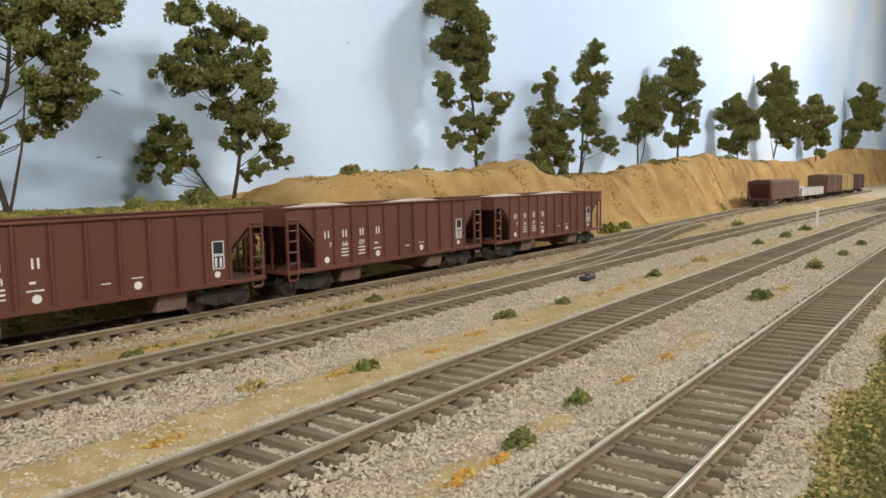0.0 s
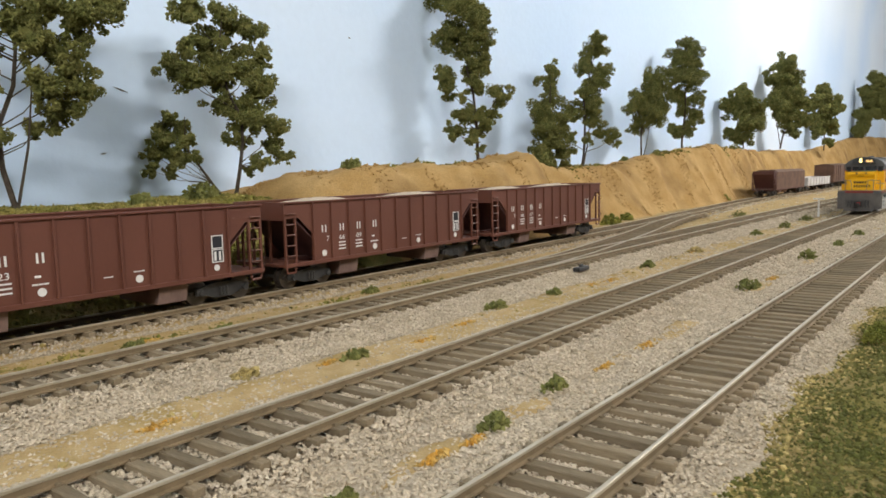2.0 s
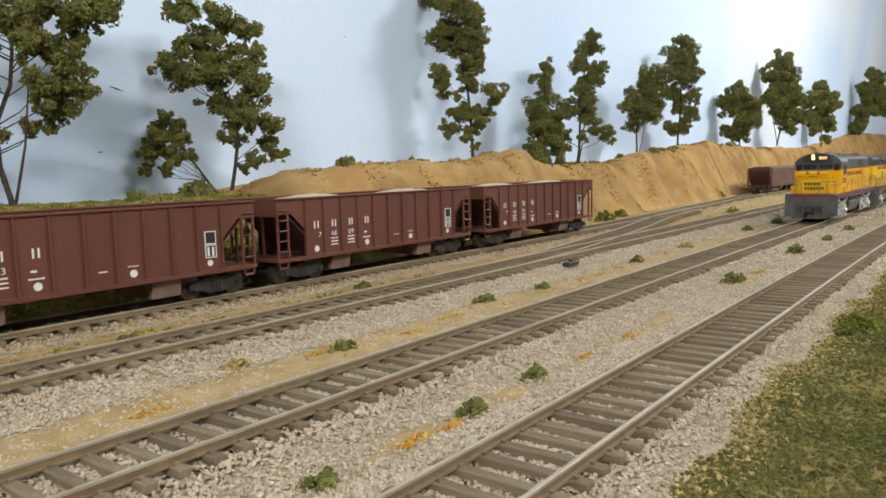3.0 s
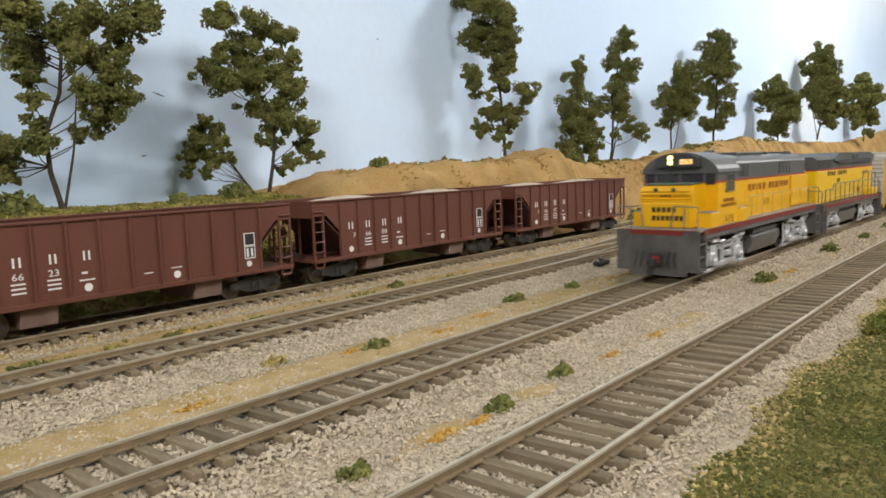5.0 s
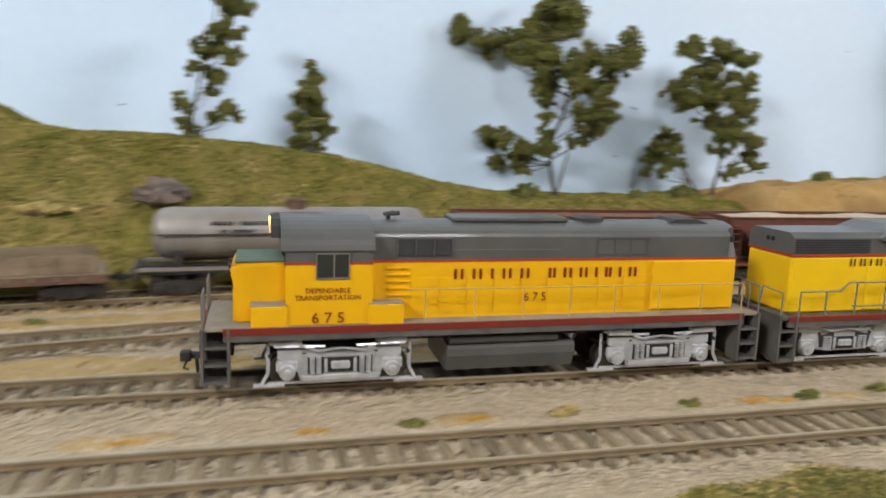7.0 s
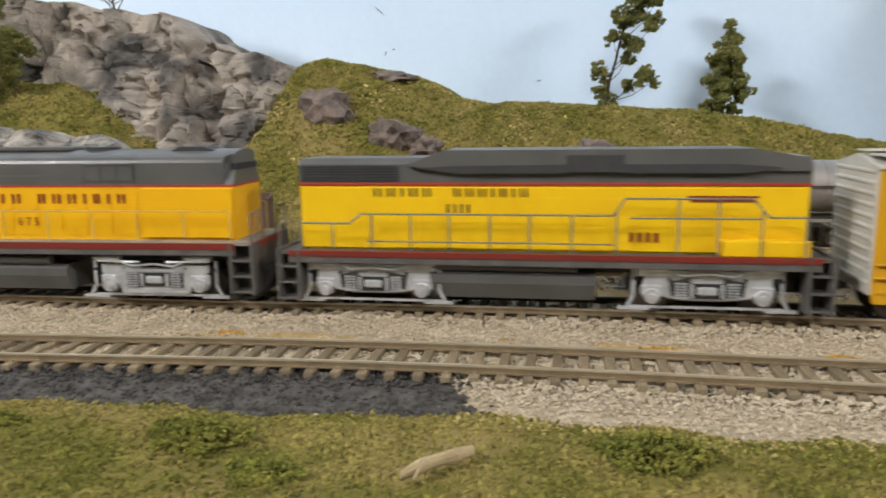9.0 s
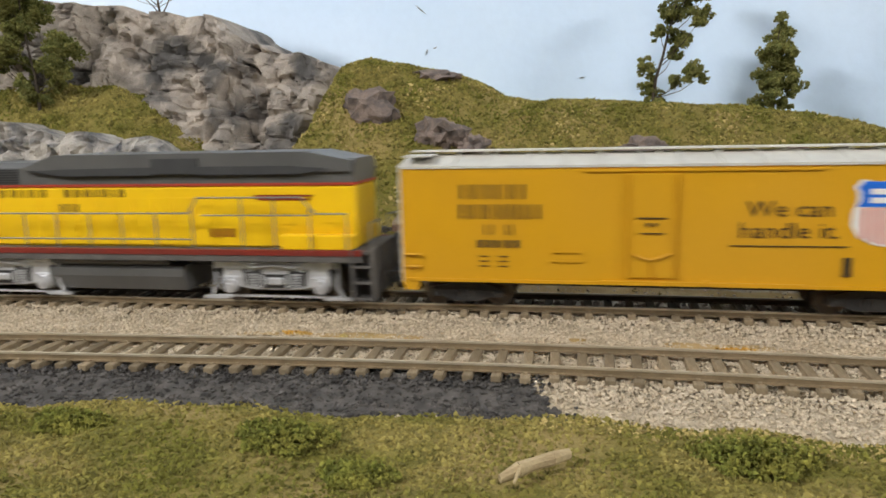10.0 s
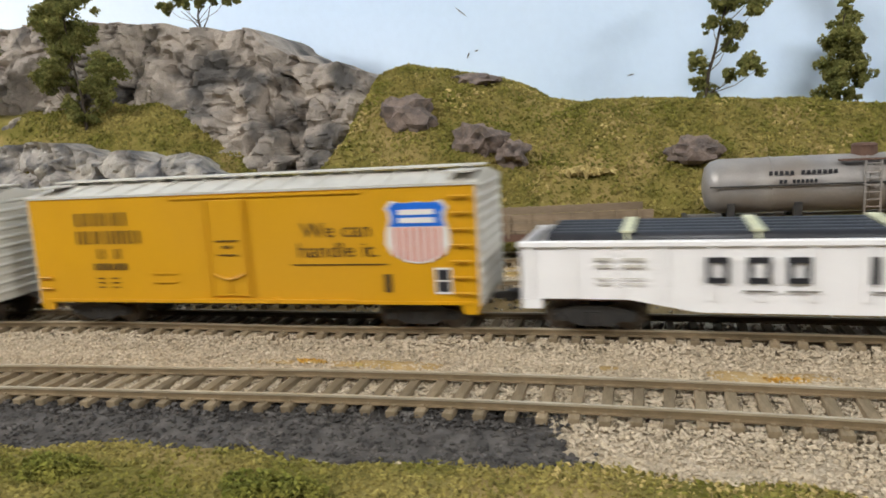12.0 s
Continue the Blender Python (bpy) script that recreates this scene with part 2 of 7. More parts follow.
def rod(bm, p0, p1, r0, r1=None, seg=8):
    p0, p1 = Vector(p0), Vector(p1)
    r1 = r0 if r1 is None else r1
    q = (p1 - p0).to_track_quat("Z", "Y")
    rings = []
    for p, r in ((p0, r0), (p1, r1)):
        rings.append([bm.verts.new(p + q @ Vector((r * math.cos(2 * math.pi * i / seg), r * math.sin(2 * math.pi * i / seg), 0))) for i in range(seg)])
    for i in range(seg):
        bm.faces.new((rings[0][i], rings[0][(i + 1) % seg], rings[1][(i + 1) % seg], rings[1][i]))
    bm.faces.new(list(reversed(rings[0])))
    bm.faces.new(rings[1])
    return bm


def path_rod(bm, pts, r, seg=6):
    for a, b in zip(pts[:-1], pts[1:]):
        rod(bm, a, b, r, seg=seg)
    return bm


def finish(name, bm, material, smooth=False):
    me = bpy.data.meshes.new(name)
    bmesh.ops.recalc_face_normals(bm, faces=bm.faces[:])
    bm.to_mesh(me)
    bm.free()
    me.materials.append(material)
    if smooth:
        for p in me.polygons:
            p.use_smooth = True
    return me


def part(name, bm, material, parent, label="", smooth=False):
    ob = new(name, finish(name, bm, material, smooth))
    ob.parent = parent
    if label:
        ob["label"] = label
    return ob


def thing(name, label, category, group="", m=None):
    ob = new(name)
    ob.empty_display_size = 0.01
    if m is not None:
        ob.matrix_world = m
    return tagged(ob, label, category, group)


def raw_mesh(name, verts, faces, material, smooth=False):
    """A mesh from numpy arrays of corners and triangles or quads."""
    me = bpy.data.meshes.new(name)
    k = faces.shape[1]
    me.vertices.add(len(verts))
    me.vertices.foreach_set("co", np.ascontiguousarray(verts, dtype=np.float32).ravel())
    me.loops.add(faces.size)
    me.loops.foreach_set("vertex_index", np.ascontiguousarray(faces, dtype=np.int32).ravel())
    me.polygons.add(len(faces))
    me.polygons.foreach_set("loop_start", np.arange(0, faces.size, k, dtype=np.int32))
    me.polygons.foreach_set("use_smooth", np.full(len(faces), smooth))
    me.update(calc_edges=True)
    me.materials.append(material)
    return me


OCT_V = np.array([(1, 0, 0), (-1, 0, 0), (0, 1, 0), (0, -1, 0), (0, 0, 1), (0, 0, -1)], float)
OCT_F = np.array([(0, 2, 4), (2, 1, 4), (1, 3, 4), (3, 0, 4), (2, 0, 5), (1, 2, 5), (3, 1, 5), (0, 3, 5)])
rng = np.random.default_rng(7)


def chips(name, places, sizes, material, flat=0.75, more=None):
    """Many small angular chips at places, each with a shape and turn of its own, in one mesh."""
    n = len(places)
    v = OCT_V[None] * rng.uniform(0.6, 1.35, (n, 6, 1))
    v = v + rng.normal(0, 0.16, (n, 6, 3))
    if flat == 1.0:  # torn foam and fibres: drawn-out scraps
        v = v * rng.uniform(0.45, 1.7, (n, 1, 3))
    q = rng.normal(size=(n, 4))
    q /= np.linalg.norm(q, axis=1)[:, None]
    w, x, y, z = q.T
    r = np.stack([1 - 2 * (y * y + z * z), 2 * (x * y - z * w), 2 * (x * z + y * w), 2 * (x * y + z * w), 1 - 2 * (x * x + z * z), 2 * (y * z - x * w),
                  2 * (x * z - y * w), 2 * (y * z + x * w), 1 - 2 * (x * x + y * y)], 1).reshape(n, 3, 3)
    v = np.einsum("nij,nkj->nki", r, v)
    v[:, :, 2] *= flat
    v = v * np.asarray(sizes)[:, None, None] + np.asarray(places)[:, None]
    f = OCT_F[None] + 6 * np.arange(n)[:, None, None]
    v, f = v.reshape(-1, 3), f.reshape(-1, 3)
    if more is not None:
        f = np.concatenate([f, more[1] + len(v)])
        v = np.concatenate([v, more[0]])
    return raw_mesh(name, v, f, material)


def text_part(name, words, size, m, material, parent, label="", stretch=1.0):
    """Lettering in the built-in font, as a thin mesh."""
    cu = bpy.data.curves.new(name, "FONT")
    cu.body, cu.size, cu.align_x, cu.extrude, cu.resolution_u = words, size, "CENTER", 0.00004, 2
    tmp = bpy.data.objects.new(name, cu)
    scene.collection.objects.link(tmp)
    me = bpy.data.meshes.new_from_object(tmp.evaluated_get(bpy.context.evaluated_depsgraph_get()))
    bpy.data.objects.remove(tmp)
    me.materials.clear()
    me.materials.append(material)
    ob = new(name, me)
    ob.parent = parent
    ob.matrix_local = m @ Matrix.Diagonal((stretch, 1, 1, 1))
    if label:
        ob["label"] = label
    return ob


SIDE = Euler((radians(90), 0, 0)).to_matrix().to_4x4()


def on_side(x, y, z):
    """The pose of lettering that stands on a vehicle's near side."""
    return Matrix.Translation((x, y, z)) @ SIDE


def sm(a, b, x):
    t = np.clip((x - a) / (b - a), 0, 1)
    return t * t * (3 - 2 * t)


# ---- the lie of the land ----
def grade(x):
    """Height of the rail heads along the layout: level."""
    return 0.0 * np.asarray(x, float)


def bend(x):
    x = np.asarray(x, float)
    u = np.clip(-0.235 - x, 0, None)
    far = -0.022 * np.clip(x - 0.12, 0, 1.2) ** 2
    return np.where(u < 0.3, -0.33 * u * u, -0.33 * 0.09 - 0.198 * (u - 0.3)) + far


def track_a(x):
    x = np.asarray(x, float)
    return 0.222 + bend(x) - 0.23 * np.clip(-0.05 - x, 0, 0.5) ** 2 + 0.050 * sm(0.38, 1.15, x)


def track_b(x):
    x = np.asarray(x, float)
    return 0.148 + bend(x) - 0.38 * np.clip(-0.08 - x, 0, 0.3) ** 2


def track_c(x):
    x = np.asarray(x, float)
    return 0.0702 + bend(x) + 0.012 * sm(-0.37, -0.53, x) + 0.08 * np.clip(-0.53 - x, 0, 2)


def track_d(x):
    return 0.0092 + bend(x) + 0.0022 * sm(-0.40, -0.48, np.asarray(x, float))


def crossover(x):
    return 0.148 + 0.069 * sm(0.14, 0.66, np.asarray(x, float))


def yard_drop(x, y):
    """The storage track lies a little lower than the main line."""
    return -0.0022 * sm(0.158, 0.195, np.asarray(y, float) - bend(x)) * (1 - 0.5 * sm(0.25, 0.6, np.asarray(x, float)))


def bumps(x, y, s=60.0, seed=0.0):
    """Smooth unevenness in -1..1 from a few waves."""
    return (np.sin(x * s + 1.3 + seed) * np.cos(y * s * 1.27 + 2.1 * seed) + 0.6 * np.sin(x * s * 2.3 - y * s * 1.7 + seed * 3)
            + 0.4 * np.cos(x * s * 4.1 + y * s * 3.3 + seed)) / 2.0


def ground_z(x, y):
    x, y = np.asarray(x, float), np.asarray(y, float)
    z = -0.0062 + grade(x) + yard_drop(x, y) + 0.0006 * bumps(x, y, 90)
    for f in (track_a, track_b, track_c, track_d):
        z = z + 0.0016 * (1 - sm(0.017, 0.026, np.abs(y - f(x))))
    return z - 0.004 * sm(-0.02, -0.16, y)


# ---- the room ----
X0, X1, Y0, Y1, FLOOR = -2.6, 4.6, -2.4, 0.402, -1.15


def wall(name, x0, x1, y0, y1, z0, z1, material, label, bevel=0.0):
    ob = new(name, finish(name, box(bmesh.new(), x0, x1, y0, y1, z0, z1, bevel), material))
    return tagged(ob, label, "wall", kind="structure")


wall("wall_north", X0, X1, Y1, Y1 + 0.05, FLOOR, CEIL, M["sky_paint"], "pale blue painted sky backdrop wall behind the layout")
wall("wall_south", X0, X1, Y0 - 0.05, Y0, FLOOR, CEIL, M["white_wall"], "plain off-white painted room wall")
wall("wall_west", X0 - 0.05, X0, Y0 - 0.05, Y1 + 0.05, FLOOR, CEIL, M["white_wall"], "plain off-white painted end wall")
wall("wall_east", X1, X1 + 0.05, Y0 - 0.05, Y1 + 0.05, FLOOR, CEIL, M["sky_paint"], "pale blue painted end wall")
tagged(new("ceiling", finish("ceiling", box(bmesh.new(), X0 - 0.05, X1 + 0.05, Y0 - 0.05, Y1 + 0.05, CEIL, CEIL + 0.05), M["ceiling_white"])),
       "plain white painted ceiling", "ceiling", kind="structure")
tagged(new("floor", finish("floor", box(bmesh.new(), X0 - 0.05, X1 + 0.05, Y0 - 0.05, Y1 + 0.05, FLOOR - 0.05, FLOOR), M["floor_grey"])),
       "plain grey room floor", "floor", kind="structure")

# bodies for all lamps, the added one at the far right too
for lx, ly, lw in LAMPS:
    fitting = thing("ceiling_light", "unseen white box ceiling light with a bright diffuser", "ceiling light", "ceiling lights", pose(lx, ly, CEIL))
    part("housing", box(bmesh.new(), -0.28, 0.28, -0.15, 0.15, -0.03, 0.0, 0.004), M["ceiling_white"], fitting)
    part("diffuser", box(bmesh.new(), -0.25, 0.25, -0.12, 0.12, -0.038, -0.03, 0.002), M["lamp_glass"], fitting)


def grid_mesh(name, xs, ys, fz, material, smooth=True):
    gx, gy = np.meshgrid(xs, ys)
    v = np.stack([gx, gy, fz(gx, gy)], -1).reshape(-1, 3)
    nx, ny = len(xs), len(ys)
    i = (np.arange(ny - 1)[:, None] * nx + np.arange(nx - 1)[None]).ravel()
    f = np.stack([i, i + 1, i + nx + 1, i + nx], 1)
    return raw_mesh(name, v, f, material, smooth)


xs = np.concatenate([np.arange(X0, -0.8, 0.05), np.arange(-0.8, 0.9, 0.006), np.arange(0.9, X1 + 0.01, 0.04)])
ys = np.concatenate([np.arange(-0.5, -0.11, 0.03), np.arange(-0.11, 0.26, 0.004), np.arange(0.26, Y1 + 0.02, 0.02)])
tagged(new("ground", grid_mesh("ground", xs, ys, ground_z, M["gravel_bed"])), "sandy tan scenery base of the model railway layout", "ground", kind="structure")
wall("baseboard", X0, X1, -0.515, -0.5, -0.14, -0.006, M["fascia"], "brown wooden edge board of the layout", 0.003)
wall("layout_table", X0, X1, -0.5, Y1 - 0.005, -0.20, -0.09, M["fascia"], "brown wooden table under the layout")


for wx, wz, wl, wa in ((0.092, 0.1065, 0.010, -16), (0.078, 0.066, 0.004, 10), (-0.432, 0.117, 0.005, 70), (-0.425, 0.120, 0.003, 20), (-0.436, 0.150, 0.012, -40), (0.30, 0.165, 0.002, 0),
                       (-0.31, 0.093, 0.005, 12), (0.52, 0.19, 0.003, 40)):
    bm = bmesh.new()
    prism(bm, [(-wl / 2, 0), (0, -0.0006), (wl / 2, -0.0002), (0, 0.0003)], Y1 - 0.0006, Y1 + 0.0002, "y")
    ob = tagged(new("paint_scratch", finish("paint_scratch", bm, M["sill_grey"])), "thin dark scratch in the painted backdrop", "scratch", "scratches in the paint")
    ob.matrix_world = Matrix.Translation((wx, 0, wz)) @ pose(0, 0, 0, 0, -wa, 0)


# ---- tracks ----
def rail_mesh(name, f, side, x0, x1, step, head):
    """One rail that follows a track's line: a foot and web, or the polished head."""
    xs = np.arange(x0, x1 + step, step)
    prof = [(-0.00042, -0.0005), (0.00042, -0.0005), (0.00042, 0.0), (-0.00042, 0.0)] if head else \
        [(-0.0009, -0.0022), (0.0009, -0.0022), (0.0009, -0.0019), (0.0003, -0.0017), (0.0003, -0.0005), (-0.0003, -0.0005), (-0.0003, -0.0017), (-0.0009, -0.0019)]
    if head:
        prof = [(-0.00046, -0.0006), (0.00046, -0.0006), (0.00046, -0.0001), (0.0003, 0.0), (-0.0003, 0.0), (-0.00046, -0.0001)]
    yc = f(xs)
    slope = np.gradient(yc, xs)
    nrm = np.stack([-slope, np.ones_like(slope)], 1) / np.sqrt(1 + slope * slope)[:, None]
    k = len(prof)
    v = []
    for a, b in prof:
        d = side * 0.00912 + a
        v.append(np.stack([xs + nrm[:, 0] * d, yc + nrm[:, 1] * d, grade(xs) + yard_drop(xs, yc) + b], 1))
    v = np.stack(v, 1).reshape(-1, 3)
    n = len(xs)
    f4 = []
    for j in range(k):
        i = np.arange(n - 1) * k
        f4.append(np.stack([i + j, i + k + j, i + k + (j + 1) % k, i + (j + 1) % k], 1))
    return raw_mesh(name, v, np.concatenate(f4), M["rail_head"] if head else M["rail_web"])


def tie_bm(w=0.0026, l=0.0262, h=0.0018):
    bm = bmesh.new()
    box(bm, -w / 2, w / 2, -l / 2, l / 2, -h, 0, 0.00018)
    for s in (-1, 1):  # spike heads beside each rail
        for o in (-1, 1):
            box(bm, -0.0005, 0.0005, s * 0.00912 + o * 0.0012 - 0.0004, s * 0.00912 + o * 0.0012 + 0.0004, 0, 0.0005)
    return bm


TIE = finish("tie", tie_bm(), M["tie"])
TIES_LATER = []


def track(label, f, x0, x1, near, pitch=0.007, deep=0.0):
    tr = tagged(new("railway_track"), label, "railway track", "railway tracks")
    for s in (-1, 1):
        rail = new("rail", rail_mesh("rail", f, s, x0, x1, 0.02, False))
        rail.parent = tr
        top = new("rail_head", rail_mesh("rail_head", f, s, x0, x1, 0.02, True))
        top.parent = rail
        top["label"] = "worn shiny rail head"
    TIES_LATER.append((tr, f, x0, x1, near, pitch, deep))
    return tr


track("weathered model track with grey-brown ties in pale ballast", track_d, -1.15, 2.4, (-0.58, 1.0))
track("main track with brown ties that the train runs on", track_c, -1.5, 2.6, (-0.62, 1.0))
track("yard track half sunk in sandy ground", track_b, -0.9, 1.9, (-0.45, 1.1), 0.0072, 0.0006)
track("storage track under the parked freight cars", track_a, -0.95, 2.2, (-0.55, 1.2), 0.0072, 0.0006)
track("crossover track between the yard and storage tracks", crossover, 0.16, 0.64, (0.1, 0.7), 0.0085, 0.0009)


# ---- hills along the backdrop ----
def table(px, pz):
    return lambda x: np.interp(x, px, pz)


CREST_DIRT = table([0.10, 0.14, 0.168, 0.188, 0.284, 0.358, 0.43, 0.473, 0.569, 0.656, 0.817, 1.063, 1.228, 1.69, 2.04, 2.9, 3.4, 4.4],
                   [0.0, 0.040, 0.0485, 0.0528, 0.054, 0.055, 0.064, 0.0574, 0.0505, 0.0496, 0.0664, 0.082, 0.074, 0.0977, 0.0977, 0.17, 0.18, 0.19])
CREST_GRASS = table([-1.6, -0.75, -0.62, -0.51, -0.482, -0.452, -0.408, -0.385, -0.362, -0.335, -0.30, -0.26, -0.218, -0.166, -0.121, -0.073, -0.039, 0.053, 0.13, 0.2],
                    [0.09, 0.088, 0.083, 0.088, 0.100, 0.1055, 0.096, 0.089, 0.077, 0.0725, 0.0727, 0.070, 0.067, 0.0610, 0.0510, 0.0410, 0.0362, 0.0335, 0.0365, 0.03])


def dirt_z(x, y):
    foot = 0.243 + 0.030 * sm(0.40, 0.50, x) + 0.065 * sm(1.1, 1.6, x) + 0.004 * bumps(x, 0 * y, 25) + 0.008 * sm(0.5, 0.7, x) * np.sin(x * 17 + 1)
    rise = sm(0.0, 1.0, (y - foot) / (0.055 + 0.014 * bumps(x, y, 14, 2)))
    h = CREST_DIRT(x) + 0.0028 * bumps(x, y, 40, 1) + 0.0018 * bumps(x, y, 130, 4) + 0.0009 * bumps(x, y, 310, 6)
    back = 1 - 0.18 * sm(0.335, 0.385, y)
    base = -0.010
    return base + (h * back - base) * rise * sm(0.09, 0.16, x)


def grass_z(x, y):
    foot = track_a(x) + 0.021 + 0.002 * bumps(x, 0 * y, 25)
    h = CREST_GRASS(x)
    t = np.clip((y - foot) / (0.325 - foot), 0, 1)
    rise = 0.45 * sm(0, 0.45, t) + 0.55 * sm(0.25, 1.0, t)
    ledge = sm(-0.468, -0.492, x)  # a shelf below the cliff
    z = h * rise * (1 - ledge) + ledge * ((0.036 + 0.014 * sm(-0.54, -0.62, x)) * sm(0.216, 0.236, y) + 0.042 * sm(0.236, 0.285, y) * sm(-0.53, -0.645, x))
    n = 0.0018 * bumps(x, y, 50, 1) + 0.0011 * bumps(x, y, 170, 3)
    return -0.009 + z + 0.009 * sm(0, 0.2, t) + n * sm(0, 0.3, t)


hx = np.concatenate([np.arange(0.09, 2.0, 0.006), np.arange(2.0, 4.45, 0.02)])
hy = np.arange(0.23, Y1 + 0.004, 0.004)
tagged(new("dirt_embankment", grid_mesh("dirt_embankment", hx, hy, dirt_z, M["dirt"])), "tan sandy embankment with soft gullies against the backdrop", "embankment", kind="structure")
gx = np.arange(-1.5, 0.19, 0.005)
tagged(new("grass_hill", grid_mesh("grass_hill", gx, np.arange(0.165, Y1 + 0.004, 0.004), grass_z, M["turf"])),
       "olive green grassy hillside below the backdrop", "hill", kind="structure")


def rock_noise(p, s):
    a = noise.noise(p * s)
    b = noise.cell(p * s * 1.7)
    c = noise.noise(p * s * 3.1 + Vector((5, 1, 2)))
    return 0.5 * a + 0.35 * (b - 0.5) + 0.22 * c


def facet(u, v):
    """A tilted flat slab per cell, and the crack between cells."""
    dist, pts = noise.voronoi(Vector((u, v, 0.5)))
    f = pts[0]
    h = noise.cell(f * 7.1 + Vector((3, 1, 2))) - 0.5
    gx = noise.cell(f * 5.3 + Vector((1, 8, 4))) - 0.5
    gz = noise.cell(f * 6.7 + Vector((6, 2, 9))) - 0.35
    return h + 1.3 * gx * (u - f.x) - 1.5 * gz * (v - f.y), max(0.0, 1 - 9 * (dist[1] - dist[0]))


def rock_face(name, x0, x1, top, bottom, y0, lean, rough, material, label, nx, nz, back=0.03):
    """A weathered rock wall: steps, cracks and slabs on a leaning face, with a rounded top that runs back."""
    verts, faces = [], []
    for j in range(nz + 5):
        for i in range(nx + 1):
            x = x0 + (x1 - x0) * i / nx
            t = min(1.0, j / nz)
            zb, zt = float(bottom(x)), float(top(x))
            z = zb + (zt - zb) * t
            over = max(0, j - nz) / 5
            y = y0 + lean * t + back * over
            p = Vector((x, z * 1.0, y * 0.3))
            ribs = noise.noise(Vector((x * 24 + z * 7, z * 8, 0.3)))
            wob = 0.25 * noise.noise(Vector((x * 90, z * 90, 3)))
            d1, k1 = facet(x * 21 + z * 12 + wob, z * 12 + wob)
            d2, k2 = facet(x * 66 - z * 20 + wob + 7, z * 34 - wob + 3)
            d3, k3 = facet(x * 150 + z * 30 + 2, z * 110 + 5)
            split = max(0.0, 1 - 9 * abs(noise.noise(Vector((x * 30 + z * 14, z * 13, 1.7)))))
            ledge = max(0.0, 1 - 7 * abs(noise.noise(Vector((x * 16 - z * 6, z * 42, 8.3)))))
            d = rough * (1.3 * ribs + 1.15 * d1 + 0.42 * d2 + 0.15 * d3 - 0.55 * split - 0.4 * ledge + 0.34 * noise.noise(Vector((x * 170, z * 150, 7))))
            d -= rough * (0.6 * k1 + 0.16 * k2 * (1 if d1 > 0.1 else 0.1))
            fade = 1 - over
            y -= d * (0.35 + 0.65 * fade)
            z += rough * 0.5 * noise.noise(p * 60) - 0.004 * over
            verts.append((x + rough * 0.4 * noise.noise(p * 80 + Vector((9, 9, 9))), y, z))
    w = nx + 1
    for j in range(nz + 4):
        for i in range(nx):
            a = j * w + i
            faces.append((a, a + 1, a + w + 1, a + w))
    me = raw_mesh(name, np.array(verts), np.array(faces), material)
    return tagged(new(name, me), label, "rock", kind="structure")


CLIFF_TOP = table([-1.3, -0.82, -0.735, -0.69, -0.655, -0.618, -0.57, -0.557, -0.550, -0.51, -0.490, -0.474, -0.464],
                  [0.170, 0.165, 0.160, 0.156, 0.153, 0.146, 0.141, 0.135, 0.124, 0.112, 0.106, 0.096, 0.08])
CLIFF_FOOT = table([-1.3, -0.72, -0.64, -0.61, -0.57, -0.53, -0.48, -0.464], [0.080, 0.080, 0.072, 0.058, 0.036, 0.024, 0.026, 0.03])
rock_face("rock_cliff", -1.3, -0.464, CLIFF_TOP, CLIFF_FOOT, 0.276, 0.035, 0.0085, M["rock"], "tall grey-brown cracked plaster rock cliff", 420, 80, 0.09)
LOW_TOP = table([-1.3, -0.74, -0.71, -0.674, -0.633, -0.607, -0.592, -0.568, -0.553, -0.537, -0.522], [0.068, 0.066, 0.069, 0.069, 0.058, 0.061, 0.053, 0.056, 0.046, 0.040, 0.028])
rock_face("rock_outcrop", -1.3, -0.522, LOW_TOP, table([-1.3, -0.5], [-0.008, -0.008]), 0.204, 0.02, 0.007, M["rock_blue"],
          "low blue-grey jagged rock outcrop beside the track", 330, 42, 0.03)


def lump(r, seed, sub=3, rough=0.35):
    bm = bmesh.new()
    bmesh.ops.create_icosphere(bm, subdivisions=sub, radius=1)
    o = Vector((seed * 7.3, seed * 3.1, seed))
    for v in bm.verts:
        p = v.co.copy()
        k = 1 + rough * noise.noise(p * 1.6 + o) + 0.6 * rough * (noise.cell(p * 2.6 + o) - 0.5) + 0.4 * rough * noise.noise(p * 5 + o)
        v.co = Vector((p.x * r[0], p.y * r[1], p.z * r[2])) * k
    return bm


for bx, by, bz, br, tint, lab in ((-0.437, 0.272, 0.070, (0.020, 0.014, 0.015), "boulder", "reddish-brown rough boulder set into the grassy slope"),
                                  (-0.389, 0.262, 0.053, (0.017, 0.013, 0.013), "boulder", "dark brown craggy boulder on the grassy slope"),
                                  (-0.369, 0.258, 0.045, (0.011, 0.010, 0.009), "boulder", "small dark craggy boulder on the grassy slope"),
                                  (-0.268, 0.270, 0.042, (0.016, 0.012, 0.009), "boulder", "rounded grey boulder in the hillside grass"),
                                  (-0.405, 0.318, 0.091, (0.022, 0.012, 0.006), "boulder", "flat tan-grey rock ledge at the hill's crest")):
    tagged(new("boulder", finish("boulder", lump(br, bx * 31), M[tint])), lab, "boulder").matrix_world = pose(bx, by, bz)


# ---- gravel, coal, turf, flowers ----
def scatter(n, x0, x1, y0, y1, dense):
    """Random places in a stretch of the plan, kept where dense(x, y) says so."""
    x = rng.uniform(x0, x1, n)
    y = rng.uniform(y0, y1, n)
    keep = rng.uniform(0, 1, n) < dense(x, y)
    return x[keep], y[keep]


def patch(x, y, s, seed):
    return 0.5 + 0.5 * np.clip(bumps(x, y, s, seed) * 1.5, -1, 1)


